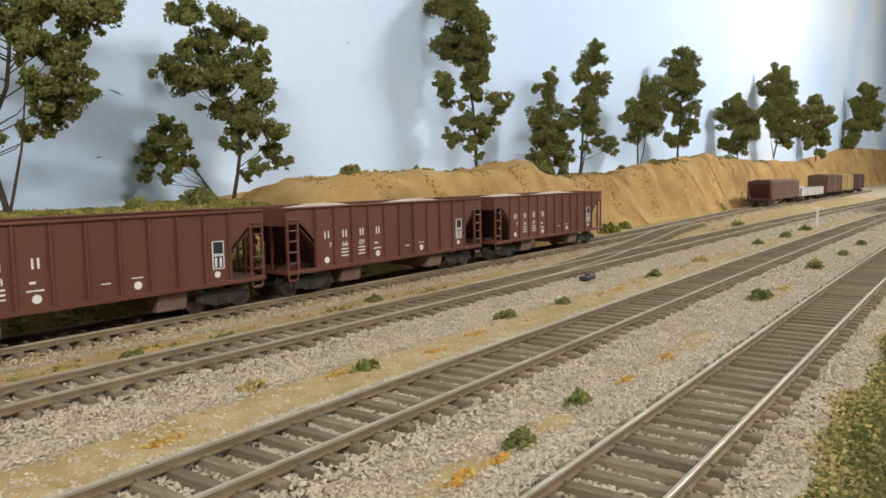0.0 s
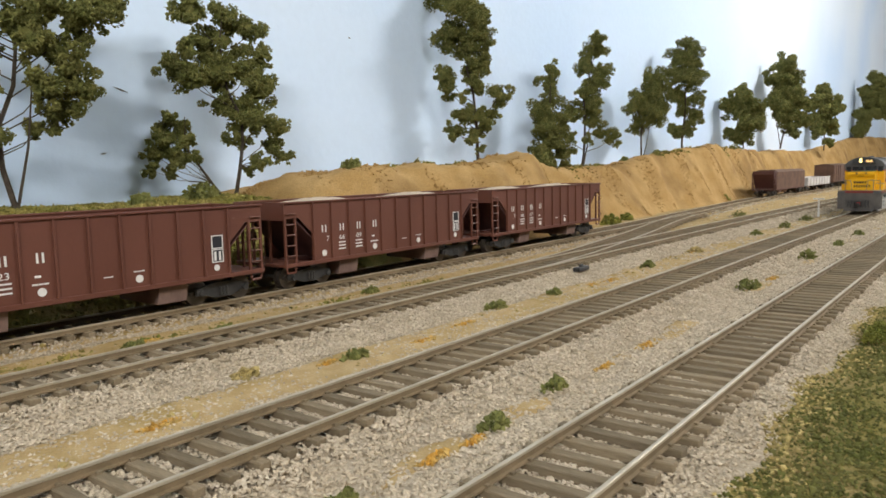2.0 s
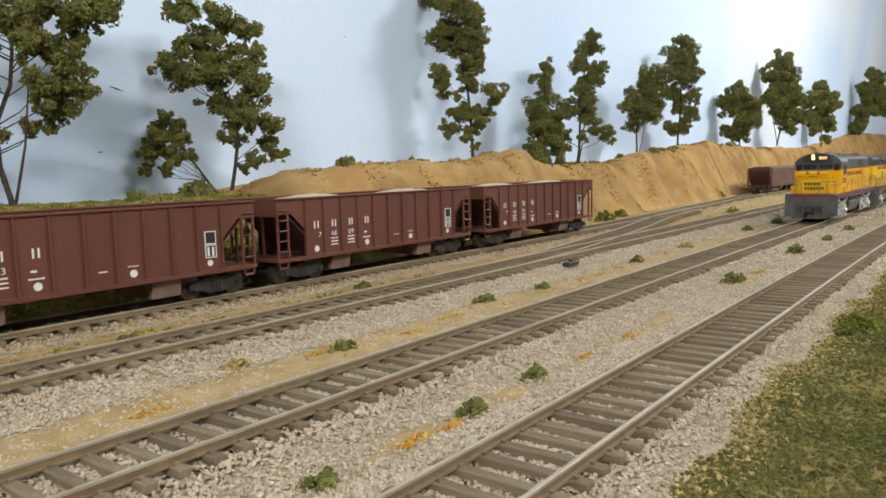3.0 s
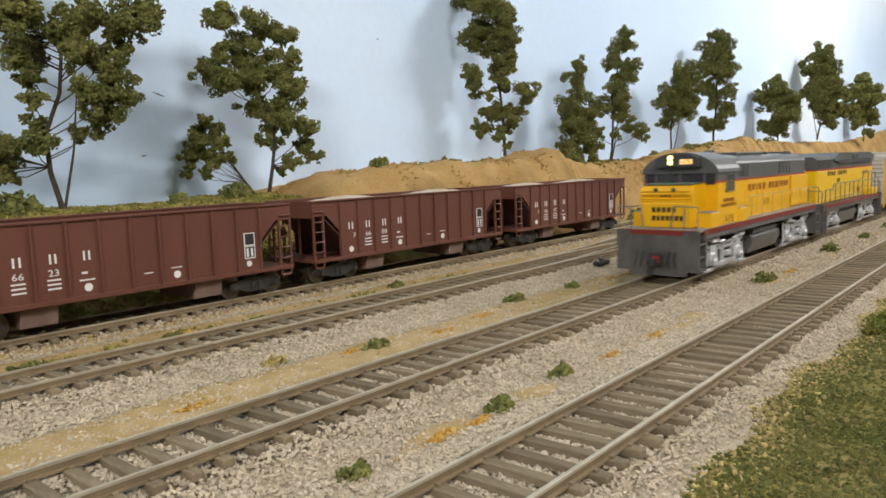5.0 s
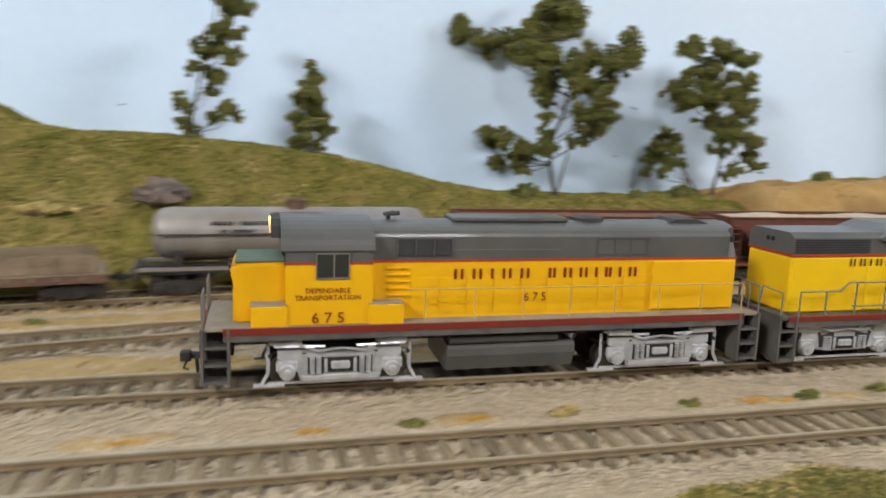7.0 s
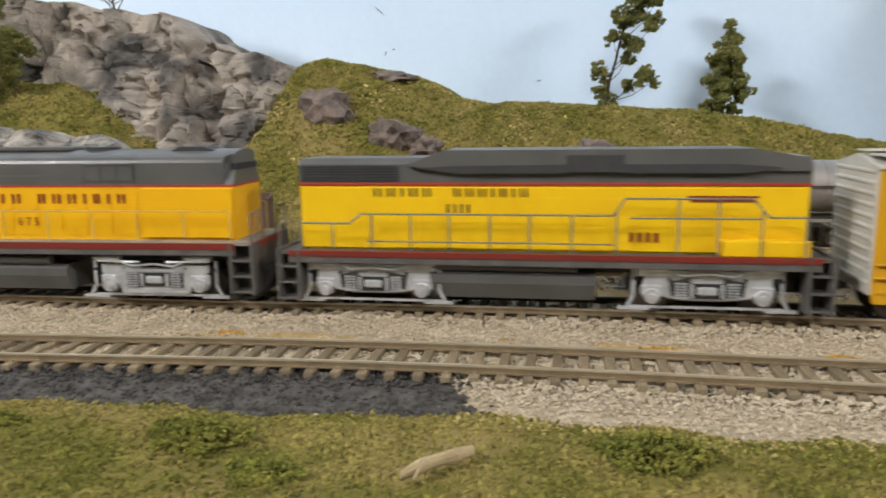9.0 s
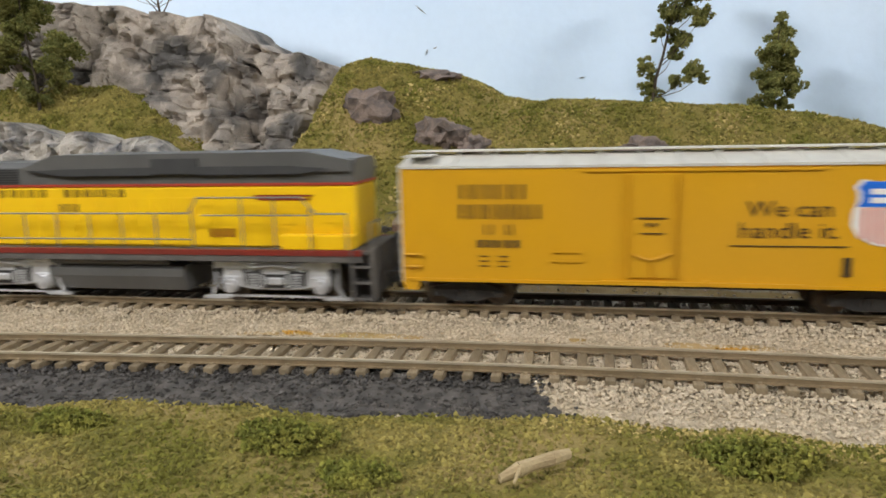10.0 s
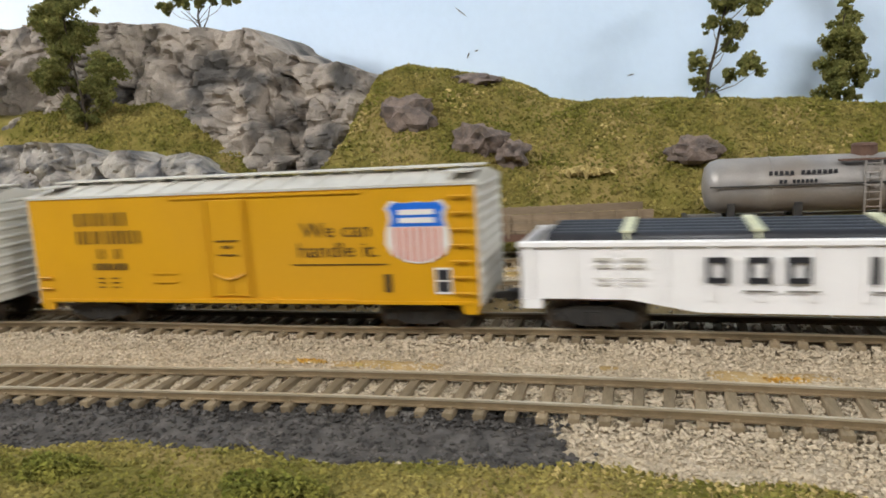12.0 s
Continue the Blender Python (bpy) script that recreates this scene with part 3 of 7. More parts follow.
def coal_zone(x, y):
    d = y - bend(x)
    edge = -0.303 - 0.6 * d - 0.006 * bumps(x, y, 120)
    return sm(0.004, -0.004, (x - edge)) * sm(-0.0245, -0.0215, d + 0.0012 * bumps(x, y, 140)) * sm(0.0075, 0.0045, d)


def sand_strip(x, y):
    """Where sand shows between the ballast beds."""
    d = y - bend(x)
    s = np.maximum(sm(0.0335, 0.037, d) * sm(0.047, 0.043, d) * (0.15 + 0.62 * patch(x, y, 55, 2)), sm(0.090, 0.096, d) * sm(0.120, 0.112, d) * (0.62 + 0.36 * patch(x, y, 50, 4)))
    s = np.maximum(s, sm(0.163, 0.168, d) * (1 - sm(-0.024, -0.018, y - track_a(x))) * 0.97)
    s = np.maximum(s, 0.66 * (1 - sm(0.015, 0.024, np.abs(y - track_a(x)))))
    return np.maximum(s, sm(0.02, 0.026, y - track_a(x)))


def gravel_zone(x, y):
    d = y - bend(x)
    on = sm(-0.024, -0.015, d - 0.0075 * sm(-0.20, -0.04, x) + 0.003 * bumps(x, y, 70))
    on = on * (1 - sand_strip(x, y)) * (1 - coal_zone(x, y))
    in_b = (1 - sm(0.009, 0.012, np.abs(y - track_b(x)))) * 0.4
    return on * (1 - in_b)


def bed_z(x, y):
    """Height of the top of the stones: full between ties, lower beside."""
    z = ground_z(x, y) + 0.0002
    for f in (track_a, track_b, track_c, track_d):
        z = z + 0.0007 * (1 - sm(0.014, 0.019, np.abs(y - f(x))))
    return z


def gravel(name, n, x0, x1, y0, y1, zone, lo, hi, material, label, category, lift=0.0):
    x, y = scatter(n, x0, x1, y0, y1, zone)
    s = rng.uniform(lo, hi, len(x))
    z = bed_z(x, y) + s * 0.25 + lift
    return tagged(new(name, chips(name, np.stack([x, y, z], 1), s, material)), label, category, kind="stuff")


gravel("ballast_gravel", 190000, -0.16, 0.22, -0.028, 0.23, gravel_zone, 0.0003, 0.00066, M["gravel"], "pale beige crushed stone ballast between the tracks", "gravel")
gravel("ballast_gravel", 80000, -0.62, -0.16, -0.034, 0.07, gravel_zone, 0.00034, 0.0007, M["gravel"], "pale beige crushed stone ballast beside the main track", "gravel")
gravel("ballast_gravel", 22000, -0.62, -0.16, 0.07, 0.23, gravel_zone, 0.0005, 0.0010, M["gravel"], "pale beige crushed stone ballast on the yard tracks", "gravel")
gravel("ballast_gravel", 86000, 0.22, 0.60, -0.04, 0.25, gravel_zone, 0.00045, 0.00095, M["gravel"], "pale beige ballast stones further down the line", "gravel")
gravel("ballast_gravel", 36000, 0.60, 1.6, -0.06, 0.30, gravel_zone, 0.0009, 0.0020, M["gravel"], "pale beige ballast stones far down the line", "gravel")
gravel("coal_cinders", 42000, -0.75, -0.2, -0.09, 0.02, coal_zone, 0.0004, 0.0009, M["coal"], "spilled black coal cinders beside the track", "coal")


def zone_sheet(name, zone, x0, x1, y0, y1, material, label, category, sx=0.004, sy=0.0012):
    """A thin uneven layer that lies on the ground where its zone is, and dips under it elsewhere."""
    me = grid_mesh(name, np.arange(x0, x1, sx), np.arange(y0, y1, sy), lambda x, y: ground_z(x, y) - 0.0022 + 0.0026 * sm(0.25, 0.6, zone(x, y)) + 0.0003 * bumps(x, y, 300, 2), material)
    return tagged(new(name, me), label, category, kind="structure")


zone_sheet("sand_layer", sand_strip, -0.65, 1.7, 0.030, 0.30, M["sand"], "tan sand with orange patches between the ballast beds", "sand", 0.006, 0.002)
zone_sheet("coal_layer", coal_zone, -0.78, -0.24, -0.10, 0.02, M["coal"], "black coal dust beside the track", "coal")


def verge_edge(x):
    x = np.asarray(x, float)
    return -0.0205 + 0.0085 * sm(-0.20, -0.04, x) + bend(x) + 0.0022 * np.sin(x * 60) + 0.0016 * np.sin(x * 170 + 1)


def verge_z(x, y):
    d = y - verge_edge(x)
    return ground_z(x, y) + 0.0016 * sm(0.004, -0.012, d) - 0.0022 * sm(-0.001, 0.006, d) + 0.0012 * bumps(x, y, 75, 2) * sm(0, -0.02, d)


vx = np.concatenate([np.arange(-1.6, -0.75, 0.03), np.arange(-0.75, 0.6, 0.005), np.arange(0.6, 2.4, 0.03)])
tagged(new("grass_verge", grid_mesh("grass_verge", vx, np.concatenate([np.arange(-0.5, -0.13, 0.02), np.arange(-0.13, -0.008, 0.003)]), verge_z, M["turf"])),
       "mossy green turf along the front of the layout", "grass", kind="structure")


def turf_clumps(name, n, x0, x1, y0, y1, fz, dense, lo, hi, material, label):
    x, y = scatter(n, x0, x1, y0, y1, dense)
    s = rng.uniform(lo, hi, len(x))
    z = fz(x, y) + s * 0.3
    return tagged(new(name, chips(name, np.stack([x, y, z], 1), s, material, 1.0)), label, "grass", kind="stuff")


turf_clumps("turf", 130000, -0.62, -0.10, -0.14, -0.012, verge_z, lambda x, y: sm(0.006, -0.006, y - verge_edge(x)) * (0.35 + 0.65 * patch(x, y, 60, 1)), 0.00024, 0.00062,
            M["tuft"], "short mossy green turf in front of the track")
turf_clumps("turf", 110000, -0.10, 0.45, -0.10, -0.012, verge_z, lambda x, y: sm(0.008, -0.012, y - verge_edge(x)) * (0.3 + 0.7 * patch(x, y, 60, 1)), 0.00022, 0.00055,
            M["moss"], "short mossy green turf beside the ballast")
turf_clumps("dry_grass", 26000, -0.30, 0.5, -0.045, 0.0, verge_z, lambda x, y: sm(-0.014, -0.001, y - verge_edge(x)) * sm(0.010, 0.002, y - verge_edge(x)) * 0.8, 0.00025, 0.0006,
            M["straw"], "dry straw-coloured grass along the ballast edge")
turf_clumps("hill_turf", 190000, -0.75, 0.15, 0.19, 0.39, grass_z, lambda x, y: sm(0.021, 0.03, y - track_a(x)) * 0.3 + 0.7 * patch(x, y, 45, 5), 0.0004, 0.0012, M["tuft"],
            "tufted olive turf on the hillside")
turf_clumps("dry_grass", 30000, -0.55, 0.13, 0.2, 0.36, grass_z, lambda x, y: sm(0.022, 0.03, y - track_a(x)) * sm(0.15, 0.95, bumps(x, y, 62, 7)), 0.0005, 0.0013, M["straw"],
            "dry yellow grass patches on the hillside")
turf_clumps("hill_turf", 26000, 0.1, 1.9, 0.27, 0.395, dirt_z, lambda x, y: sm(0.312, 0.335, y) * sm(1.25, 1.05, x) * sm(0.0, 0.35, bumps(x, y, 22, 3)), 0.0006, 0.0018, M["tuft"],
            "thin green turf on top of the embankment")


turf_clumps("sand_tufts", 30000, -0.60, 0.75, 0.03, 0.25, bed_z, lambda x, y: sm(0.45, 0.9, sand_strip(x, y)) * (1 - sm(0.018, 0.02, y - track_a(x))) * sm(0.1, 0.9, bumps(x, y, 90, 6)), 0.0003, 0.0009,
            M["straw"], "dry brownish tufts in the sand between the tracks")


turf_clumps("dirt_crumbs", 60000, 0.12, 1.5, 0.245, 0.37, dirt_z, lambda x, y: sm(0.02, 0.5, bumps(x, y, 48, 9)) * sm(0.246, 0.262, y), 0.0003, 0.0010, M["dirt"],
            "loose sandy crumbs on the embankment")


def clump_at(name, n, x, y, rx, ry, h, lo, hi, material, label, category, group="", fz=ground_z):
    a = rng.uniform(0, 2 * math.pi, n)
    r = np.sqrt(rng.uniform(0, 1, n))
    lx, ly = rx * r * np.cos(a) * (1 + 0.3 * np.sin(3 * a)), ry * r * np.sin(a) * (1 + 0.3 * np.cos(2 * a))
    lz = h * rng.uniform(0, 1, n) * (1 - r * r) ** 0.5
    z0 = float(fz(x, y)) + 0.0002
    ob = new(name, chips(name, np.stack([lx, ly, lz], 1), rng.uniform(lo, hi, n), material, 1.0))
    ob.matrix_world = pose(x, y, z0)
    return tagged(ob, label, category, group)


for sx, sy, sr in ((-0.002, 0.1055, 0.0044), (0.0865, 0.113, 0.0058), (0.004, 0.041, 0.0042), (0.186, 0.042, 0.0080), (0.310, 0.043, 0.0085), (-0.0285, 0.038, 0.0044),
                   (-0.0285, 0.186, 0.0037), (0.006, 0.1835, 0.0037), (0.098, 0.194, 0.0048), (0.234, 0.109, 0.0058), (0.476, 0.042, 0.0070), (0.394, 0.041, 0.0055),
                   (0.129, 0.110, 0.0042), (-0.084, 0.169, 0.0068), (-0.074, 0.039, 0.0037), (0.53, 0.107, 0.009), (0.62, 0.110, 0.010), (0.45, 0.109, 0.007),
                   (0.66, 0.185, 0.012), (-0.17, 0.036, 0.0037), (-0.31, 0.176, 0.0042)):
    clump_at("bush", 110, sx, sy + float(bend(sx)), sr, sr * 0.7, sr * 0.62, 0.0004, 0.0010, M["leaf"], "small dark green foam bush on the ballast", "bush", "trackside bushes")
for sx, sy, sr in ((-0.033, 0.119, 0.0038), (0.3165, 0.110, 0.0065), (-0.12, 0.038, 0.004)):
    clump_at("bush", 90, sx, sy, sr * 1.2, sr * 0.8, sr * 0.6, 0.0004, 0.0010, M["straw"], "small dry yellow-green tuft on the ballast", "bush", "trackside bushes")
for sx, sy, sr in ((0.103, -0.021, 0.010), (0.155, -0.042, 0.010), (-0.351, -0.0475, 0.010), (-0.405, -0.045, 0.009), (-0.258, -0.039, 0.011), (-0.331, -0.058, 0.007),
                   (0.22, -0.032, 0.009)):
    clump_at("shrub", 1300, sx, sy, sr, sr * 0.75, sr * 0.45, 0.00022, 0.00055, M["leaf_light"], "low bright green clump foliage in the turf", "shrub", "green shrubs", verge_z)
for sx, sy, sr in ((0.056, 0.1065, 0.006), (0.027, 0.103, 0.006), (-0.01, 0.109, 0.004), (0.178, 0.1055, 0.008), (0.030, 0.039, 0.004), (0.061, 0.039, 0.006), (-0.037, 0.037, 0.0035),
                   (-0.050, 0.038, 0.004), (0.16, 0.1075, 0.007), (-0.02, 0.192, 0.003), (-0.07, 0.101, 0.005), (-0.384, 0.0405, 0.004), (0.22, 0.040, 0.006), (-0.2, 0.037, 0.004),
                   (-0.25, 0.037, 0.005), (-0.15, 0.038, 0.004), (0.314, 0.113, 0.008)):
    clump_at("flower_patch", 130, sx, sy + float(bend(sx)), sr * 1.1, sr * 0.42, 0.0006, 0.0003, 0.0006, M["flower"], "low patch of orange ground flowers on sand", "flowers", "flower patches")

clump_at("rubble", 150, -0.327, 0.262, 0.016, 0.008, 0.0015, 0.0010, 0.0028, M["straw"], "pale straw-coloured rubble on the hillside", "rubble", "", grass_z)

# a broken stick in the turf
stick = bmesh.new()
pts = [(-0.0125, -0.005, 0.0012), (-0.006, -0.0028, 0.0022), (0.0, 0.0, 0.0022), (0.007, 0.002, 0.0024), (0.0135, 0.0042, 0.0024)]
for (a, b), (ra, rb) in zip(zip(pts[:-1], pts[1:]), ((0.0011, 0.0019), (0.0019, 0.0016), (0.0016, 0.0018), (0.0018, 0.0013))):
    rod(stick, a, b, ra, rb, 9)
rod(stick, (-0.005, -0.003, 0.003), (-0.0085, -0.008, 0.0015), 0.0009, 0.0004, 7)
ob = tagged(new("stick", finish("stick", stick, M["driftwood"])), "pale broken twig lying in the turf like a log", "stick")
ob.matrix_world = pose(-0.2985, -0.0500, float(verge_z(-0.2985, -0.0500)) + 0.0010, 0, 0, 18) @ Matrix.Diagonal((0.56, 0.70, 0.80, 1))


# ---- trees ----
def tree(foot, blobs, depth, lateral, label, material="leaf", name="tree", stems=1, per=1.0, spread=1.0, chip=(0.0004, 0.00095)):
    """A wire and foam model tree. blobs: (aside, up, radius) of each foliage clump in metres, aside along the lateral direction."""
    lat = Vector((math.cos(lateral), math.sin(lateral), 0))
    dep = Vector((-lat.y, lat.x, 0))
    tr = thing(name, label, "tree", "trees along the backdrop", pose(*foot))
    bm = bmesh.new()
    top = max(blobs, key=lambda b: b[1])
    spine = []
    n = 7
    for i in range(n + 1):
        t = i / n
        near = [b for b in blobs if abs(b[1] - top[1] * t) < 0.02]
        mid = sum(b[0] for b in near) / len(near) if near else top[0] * t
        k = min(1, t * 1.6)
        p = lat * (mid * 0.7 * k) + dep * (rng.uniform(-0.3, 0.3) * depth * 0.2) + Vector((0, 0, top[1] * t))
        spine.append(p)
    r0 = 0.0007 + 0.006 * top[1]
    for i in range(n):
        rod(bm, spine[i], spine[i + 1], r0 * (1 - 0.8 * i / n), r0 * (1 - 0.8 * (i + 1) / n), 7)
    places, sizes, cores_v, cores_f = [], [], [], []
    for a, u, r in blobs:
        d = float(rng.uniform(-1, 1)) * depth
        c = lat * a + dep * d + Vector((0, 0, u))
        base = max(top[1] * 0.16, u - abs(a) * 0.55 - 0.008)
        i = min(n - 1, int(base / max(top[1], 1e-6) * n))
        fr = base / top[1] * n - i
        s = spine[i].lerp(spine[i + 1], min(1, fr))
        mid = s.lerp(c, 0.55) + Vector((0, 0, -0.003))
        rod(bm, s, mid, r0 * 0.26, r0 * 0.18, 6)
        rod(bm, mid, c, r0 * 0.18, r0 * 0.10, 5)
        core = lump((r * 0.48, r * 0.48, r * 0.42), a * 777 + u * 333, 2, 0.6)
        k0 = sum(len(q) for q in cores_v)
        cores_v.append(np.array([v.co[:] for v in core.verts]) + np.array(c))
        cores_f.append(np.array([[v.index for v in f.verts] for f in core.faces]) + k0)
        core.free()
        for q in range(int(11 + r * 700)):  # torn bits of foam round each clump
            v = rng.normal(size=3)
            v /= np.linalg.norm(v)
            at = v * r * rng.uniform(0.25, 1.08) * np.array([1.05, 1.05, 0.95])
            rr = r * rng.uniform(0.20, 0.48)
            m = int(75 * per * max(0.3, rr / 0.0036) ** 1.6)
            w = rng.normal(size=(m, 3))
            w /= np.linalg.norm(w, axis=1)[:, None]
            p = w * (rr * (0.45 + 0.62 * rng.uniform(0, 1, m)))[:, None] * np.array([rng.uniform(0.8, 1.3), rng.uniform(0.8, 1.3), rng.uniform(0.7, 1.1)])
            places.append((p + at) * spread + np.array(c))
            sizes.append(rng.uniform(chip[0], chip[1], m))
    if stems > 1:
        for k in range(stems - 1):
            e = lat * (0.012 + 0.006 * k) * (-1) ** k + Vector((0, 0, spine[3].z))
            rod(bm, lat * 0.001, e * 0.5 + lat * 0.002, r0 * 0.55, r0 * 0.4, 6)
            rod(bm, e * 0.5 + lat * 0.002, e, r0 * 0.4, r0 * 0.2, 6)
    part("trunk", bm, M["bark"], tr)
    crown = new("crown", chips("crown", np.concatenate(places), np.concatenate(sizes), M[material], 1.0, (np.concatenate(cores_v), np.concatenate(cores_f))))
    crown.parent = tr
    return tr


def drawn(foot, scale, rows):
    """Clump rows (x, y, r) on a drawing of the tree, to metres from its foot."""
    return [((x - foot[0]) * scale, (foot[1] - y) * scale, r * scale * 1.2) for x, y, r in rows]


OBLIQUE = math.atan2(-0.62, 0.78)
FRONT = math.atan2(-0.18, 0.98)

TREE_A = [(60, 25, 28), (115, 50, 30), (160, 65, 20), (240, 10, 40), (200, 40, 28), (270, 5, 30), (220, 70, 36), (235, 120, 26), (240, 170, 16), (232, 95, 28), (236, 148, 20), (246, 205, 15), (290, 100, 28), (330, 85, 24),
          (395, 70, 30), (370, 100, 28), (310, 130, 28), (340, 150, 26), (355, 190, 28), (320, 200, 22), (330, 230, 22), (300, 250, 14), (240, 240, 18), (245, 268, 20),
          (120, 250, 26), (160, 250, 20), (195, 265, 20), (165, 285, 24), (130, 300, 16), (195, 310, 14), (235, -30, 34)]
TREE_B = [(355, 28, 24), (405, 22, 24), (455, 45, 26), (400, 65, 34), (470, 90, 22), (350, 80, 24), (318, 118, 25), (350, 135, 26), (390, 125, 34), (440, 130, 30),
          (470, 165, 28), (430, 185, 30), (395, 180, 26), (455, 215, 26), (490, 225, 22), (425, 240, 20), (480, 260, 20), (505, 280, 14), (460, 290, 16), (440, 302, 10)]
TREE_B2 = [(318, 205, 13), (300, 228, 17), (335, 222, 17), (310, 250, 19), (345, 250, 17), (290, 270, 15), (325, 278, 19), (355, 278, 13), (285, 298, 11), (315, 303, 11)]
TREE_C = [(800, -10, 30), (820, 15, 34), (795, 60, 26), (845, 60, 26), (830, 80, 28), (850, 30, 18), (840, 115, 24), (836, 150, 18), (785, 140, 20), (790, 160, 16), (810, 178, 9),
          (815, 205, 18), (800, 235, 16), (840, 210, 17), (848, 240, 16), (885, 175, 20), (870, 205, 14), (856, 225, 10), (845, 272, 8), (830, 252, 11)]
TREE_D = [(970, 140, 14), (965, 165, 18), (968, 195, 22), (955, 225, 21), (985, 230, 16), (965, 260, 27), (945, 285, 20), (985, 285, 16), (960, 302, 18)]
TREE_E = [(1050, 78, 12), (1055, 95, 17), (1040, 122, 18), (1070, 130, 15), (1050, 152, 17), (1025, 165, 13), (1040, 190, 19), (1015, 200, 15), (1050, 215, 17), (1062, 236, 11),
          (1082, 246, 13), (1005, 245, 9), (1030, 250, 9)]
TREE_F = [(1145, 155, 16), (1130, 190, 20), (1155, 185, 20), (1115, 205, 14), (1140, 220, 20), (1170, 205, 18), (1165, 165, 14), (1125, 235, 13)]
TREE_G = [(1210, 92, 14), (1195, 115, 18), (1220, 120, 18), (1185, 145, 20), (1215, 150, 20), (1195, 180, 18), (1220, 185, 14), (1225, 215, 14), (1195, 240, 15), (1215, 240, 13), (1205, 205, 13)]
TREE_H = [(1300, 178, 16), (1290, 200, 18), (1315, 205, 18), (1305, 230, 20), (1330, 220, 14), (1295, 250, 13), (1315, 255, 11)]
TREE_I = [(1375, 128, 16), (1360, 150, 18), (1390, 155, 18), (1375, 180, 22), (1355, 195, 14), (1395, 195, 14), (1375, 215, 16), (1385, 235, 11), (1410, 225, 13), (1400, 250, 9)]
TREE_J = [(1440, 180, 12), (1425, 200, 14), (1450, 205, 16), (1440, 230, 16), (1460, 240, 12), (1430, 250, 9), (1450, 268, 8)]
TREE_K = [(1535, 165, 12), (1520, 185, 12), (1545, 190, 12), (1530, 210, 14), (1510, 225, 12), (1503, 245, 11), (1550, 215, 12)]
TREE_O = [(790, 15, 22), (775, 0, 22), (765, 50, 20), (790, 55, 12), (740, 80, 20), (785, 95, 15), (720, 110, 13), (755, 120, 17), (740, 145, 11), (700, 165, 13), (775, 175, 15),
          (790, 185, 9), (705, 200, 15), (745, 190, 12), (715, 225, 11), (700, 228, 9)]
TREE_P = [(910, 102, 10), (905, 125, 16), (915, 150, 20), (895, 160, 16), (920, 180, 22), (895, 195, 20), (930, 205, 18), (900, 220, 20), (880, 238, 13), (915, 240, 13), (885, 255, 9)]
TREE_L = [(140, 165, 11), (128, 140, 13), (120, 110, 15), (118, 80, 17), (122, 50, 22), (140, 35, 20), (105, 15, 26), (90, 0, 24), (125, 5, 24), (150, 20, 16), (110, -30, 30), (140, -35, 28),
          (165, 165, 11), (180, 140, 15), (200, 110, 22), (210, 85, 24), (195, 80, 18), (215, 130, 12), (85, 95, 16), (65, 90, 18), (75, 105, 14), (55, 80, 11), (145, 150, 14)]
TREE_M = [(5, 90, 15), (15, 60, 20), (-10, 70, 20), (30, 40, 20), (5, 30, 24), (-20, 40, 22), (20, 5, 22), (-5, -5, 24)]
TREE_N = [(270, 0, 13), (290, -12, 15), (310, 2, 9), (350, -2, 13), (365, -10, 17), (400, -5, 15), (330, -25, 20), (375, -35, 22), (290, -40, 18), (410, -25, 17)]

tree((0.006, 0.357, 0.036), drawn((268, 362), 0.00037, TREE_A), 0.012, OBLIQUE, "tall forked green foam tree with two bare wire stems", stems=2)
tree((0.143, 0.357, 0.038), drawn((415, 345), 0.000362, TREE_B), 0.012, OBLIQUE, "broad green foam tree with clumped crown")
tree((0.133, 0.360, 0.038), drawn((400, 345), 0.000362, TREE_B2), 0.008, OBLIQUE, "short leaning foam tree with dark green crown")
tree((0.425, 0.357, 0.052), drawn((843, 305), 0.00052, TREE_C), 0.010, OBLIQUE, "tall slender green foam tree with side branches")
tree((0.553, 0.355, 0.044), drawn((955, 322), 0.00062, TREE_D), 0.010, OBLIQUE, "narrow bushy green foam tree")
tree((0.641, 0.357, 0.043), drawn((1025, 308), 0.00068, TREE_E), 0.010, OBLIQUE, "open crooked green foam tree with thin stems", stems=2)
tree((0.823, 0.357, 0.056), drawn((1128, 298), 0.00080, TREE_F), 0.010, OBLIQUE, "small dark foam tree on two thin stems", stems=2)
tree((0.982, 0.357, 0.068), drawn((1198, 282), 0.00088, TREE_G), 0.010, OBLIQUE, "tall pointed green foam tree")
tree((1.315, 0.357, 0.068), drawn((1305, 284), 0.00108, TREE_H), 0.010, OBLIQUE, "rounded dark green foam tree far along the backdrop", per=0.7, chip=(0.0007, 0.0015))
tree((1.61, 0.357, 0.082), drawn((1370, 274), 0.00126, TREE_I), 0.010, OBLIQUE, "tall dark green foam tree far along the backdrop", per=0.7, chip=(0.0007, 0.0015), stems=3)
tree((2.10, 0.357, 0.082), drawn((1445, 282), 0.00155, TREE_J), 0.010, OBLIQUE, "small dark green foam tree far along the backdrop", per=0.6, chip=(0.0009, 0.0022))
tree((2.85, 0.357, 0.140), drawn((1515, 256), 0.00215, TREE_K), 0.010, OBLIQUE, "dark green foam tree at the far end", per=0.5, chip=(0.0009, 0.0022))
tree((-0.262, 0.350, 0.057), drawn((705, 262), 0.00040, TREE_O), 0.009, FRONT, "open crooked green foam tree on the hillside")
tree((-0.181, 0.358, 0.050), drawn((905, 284), 0.00040, TREE_P), 0.009, FRONT, "compact cone-shaped green foam tree on the hillside")
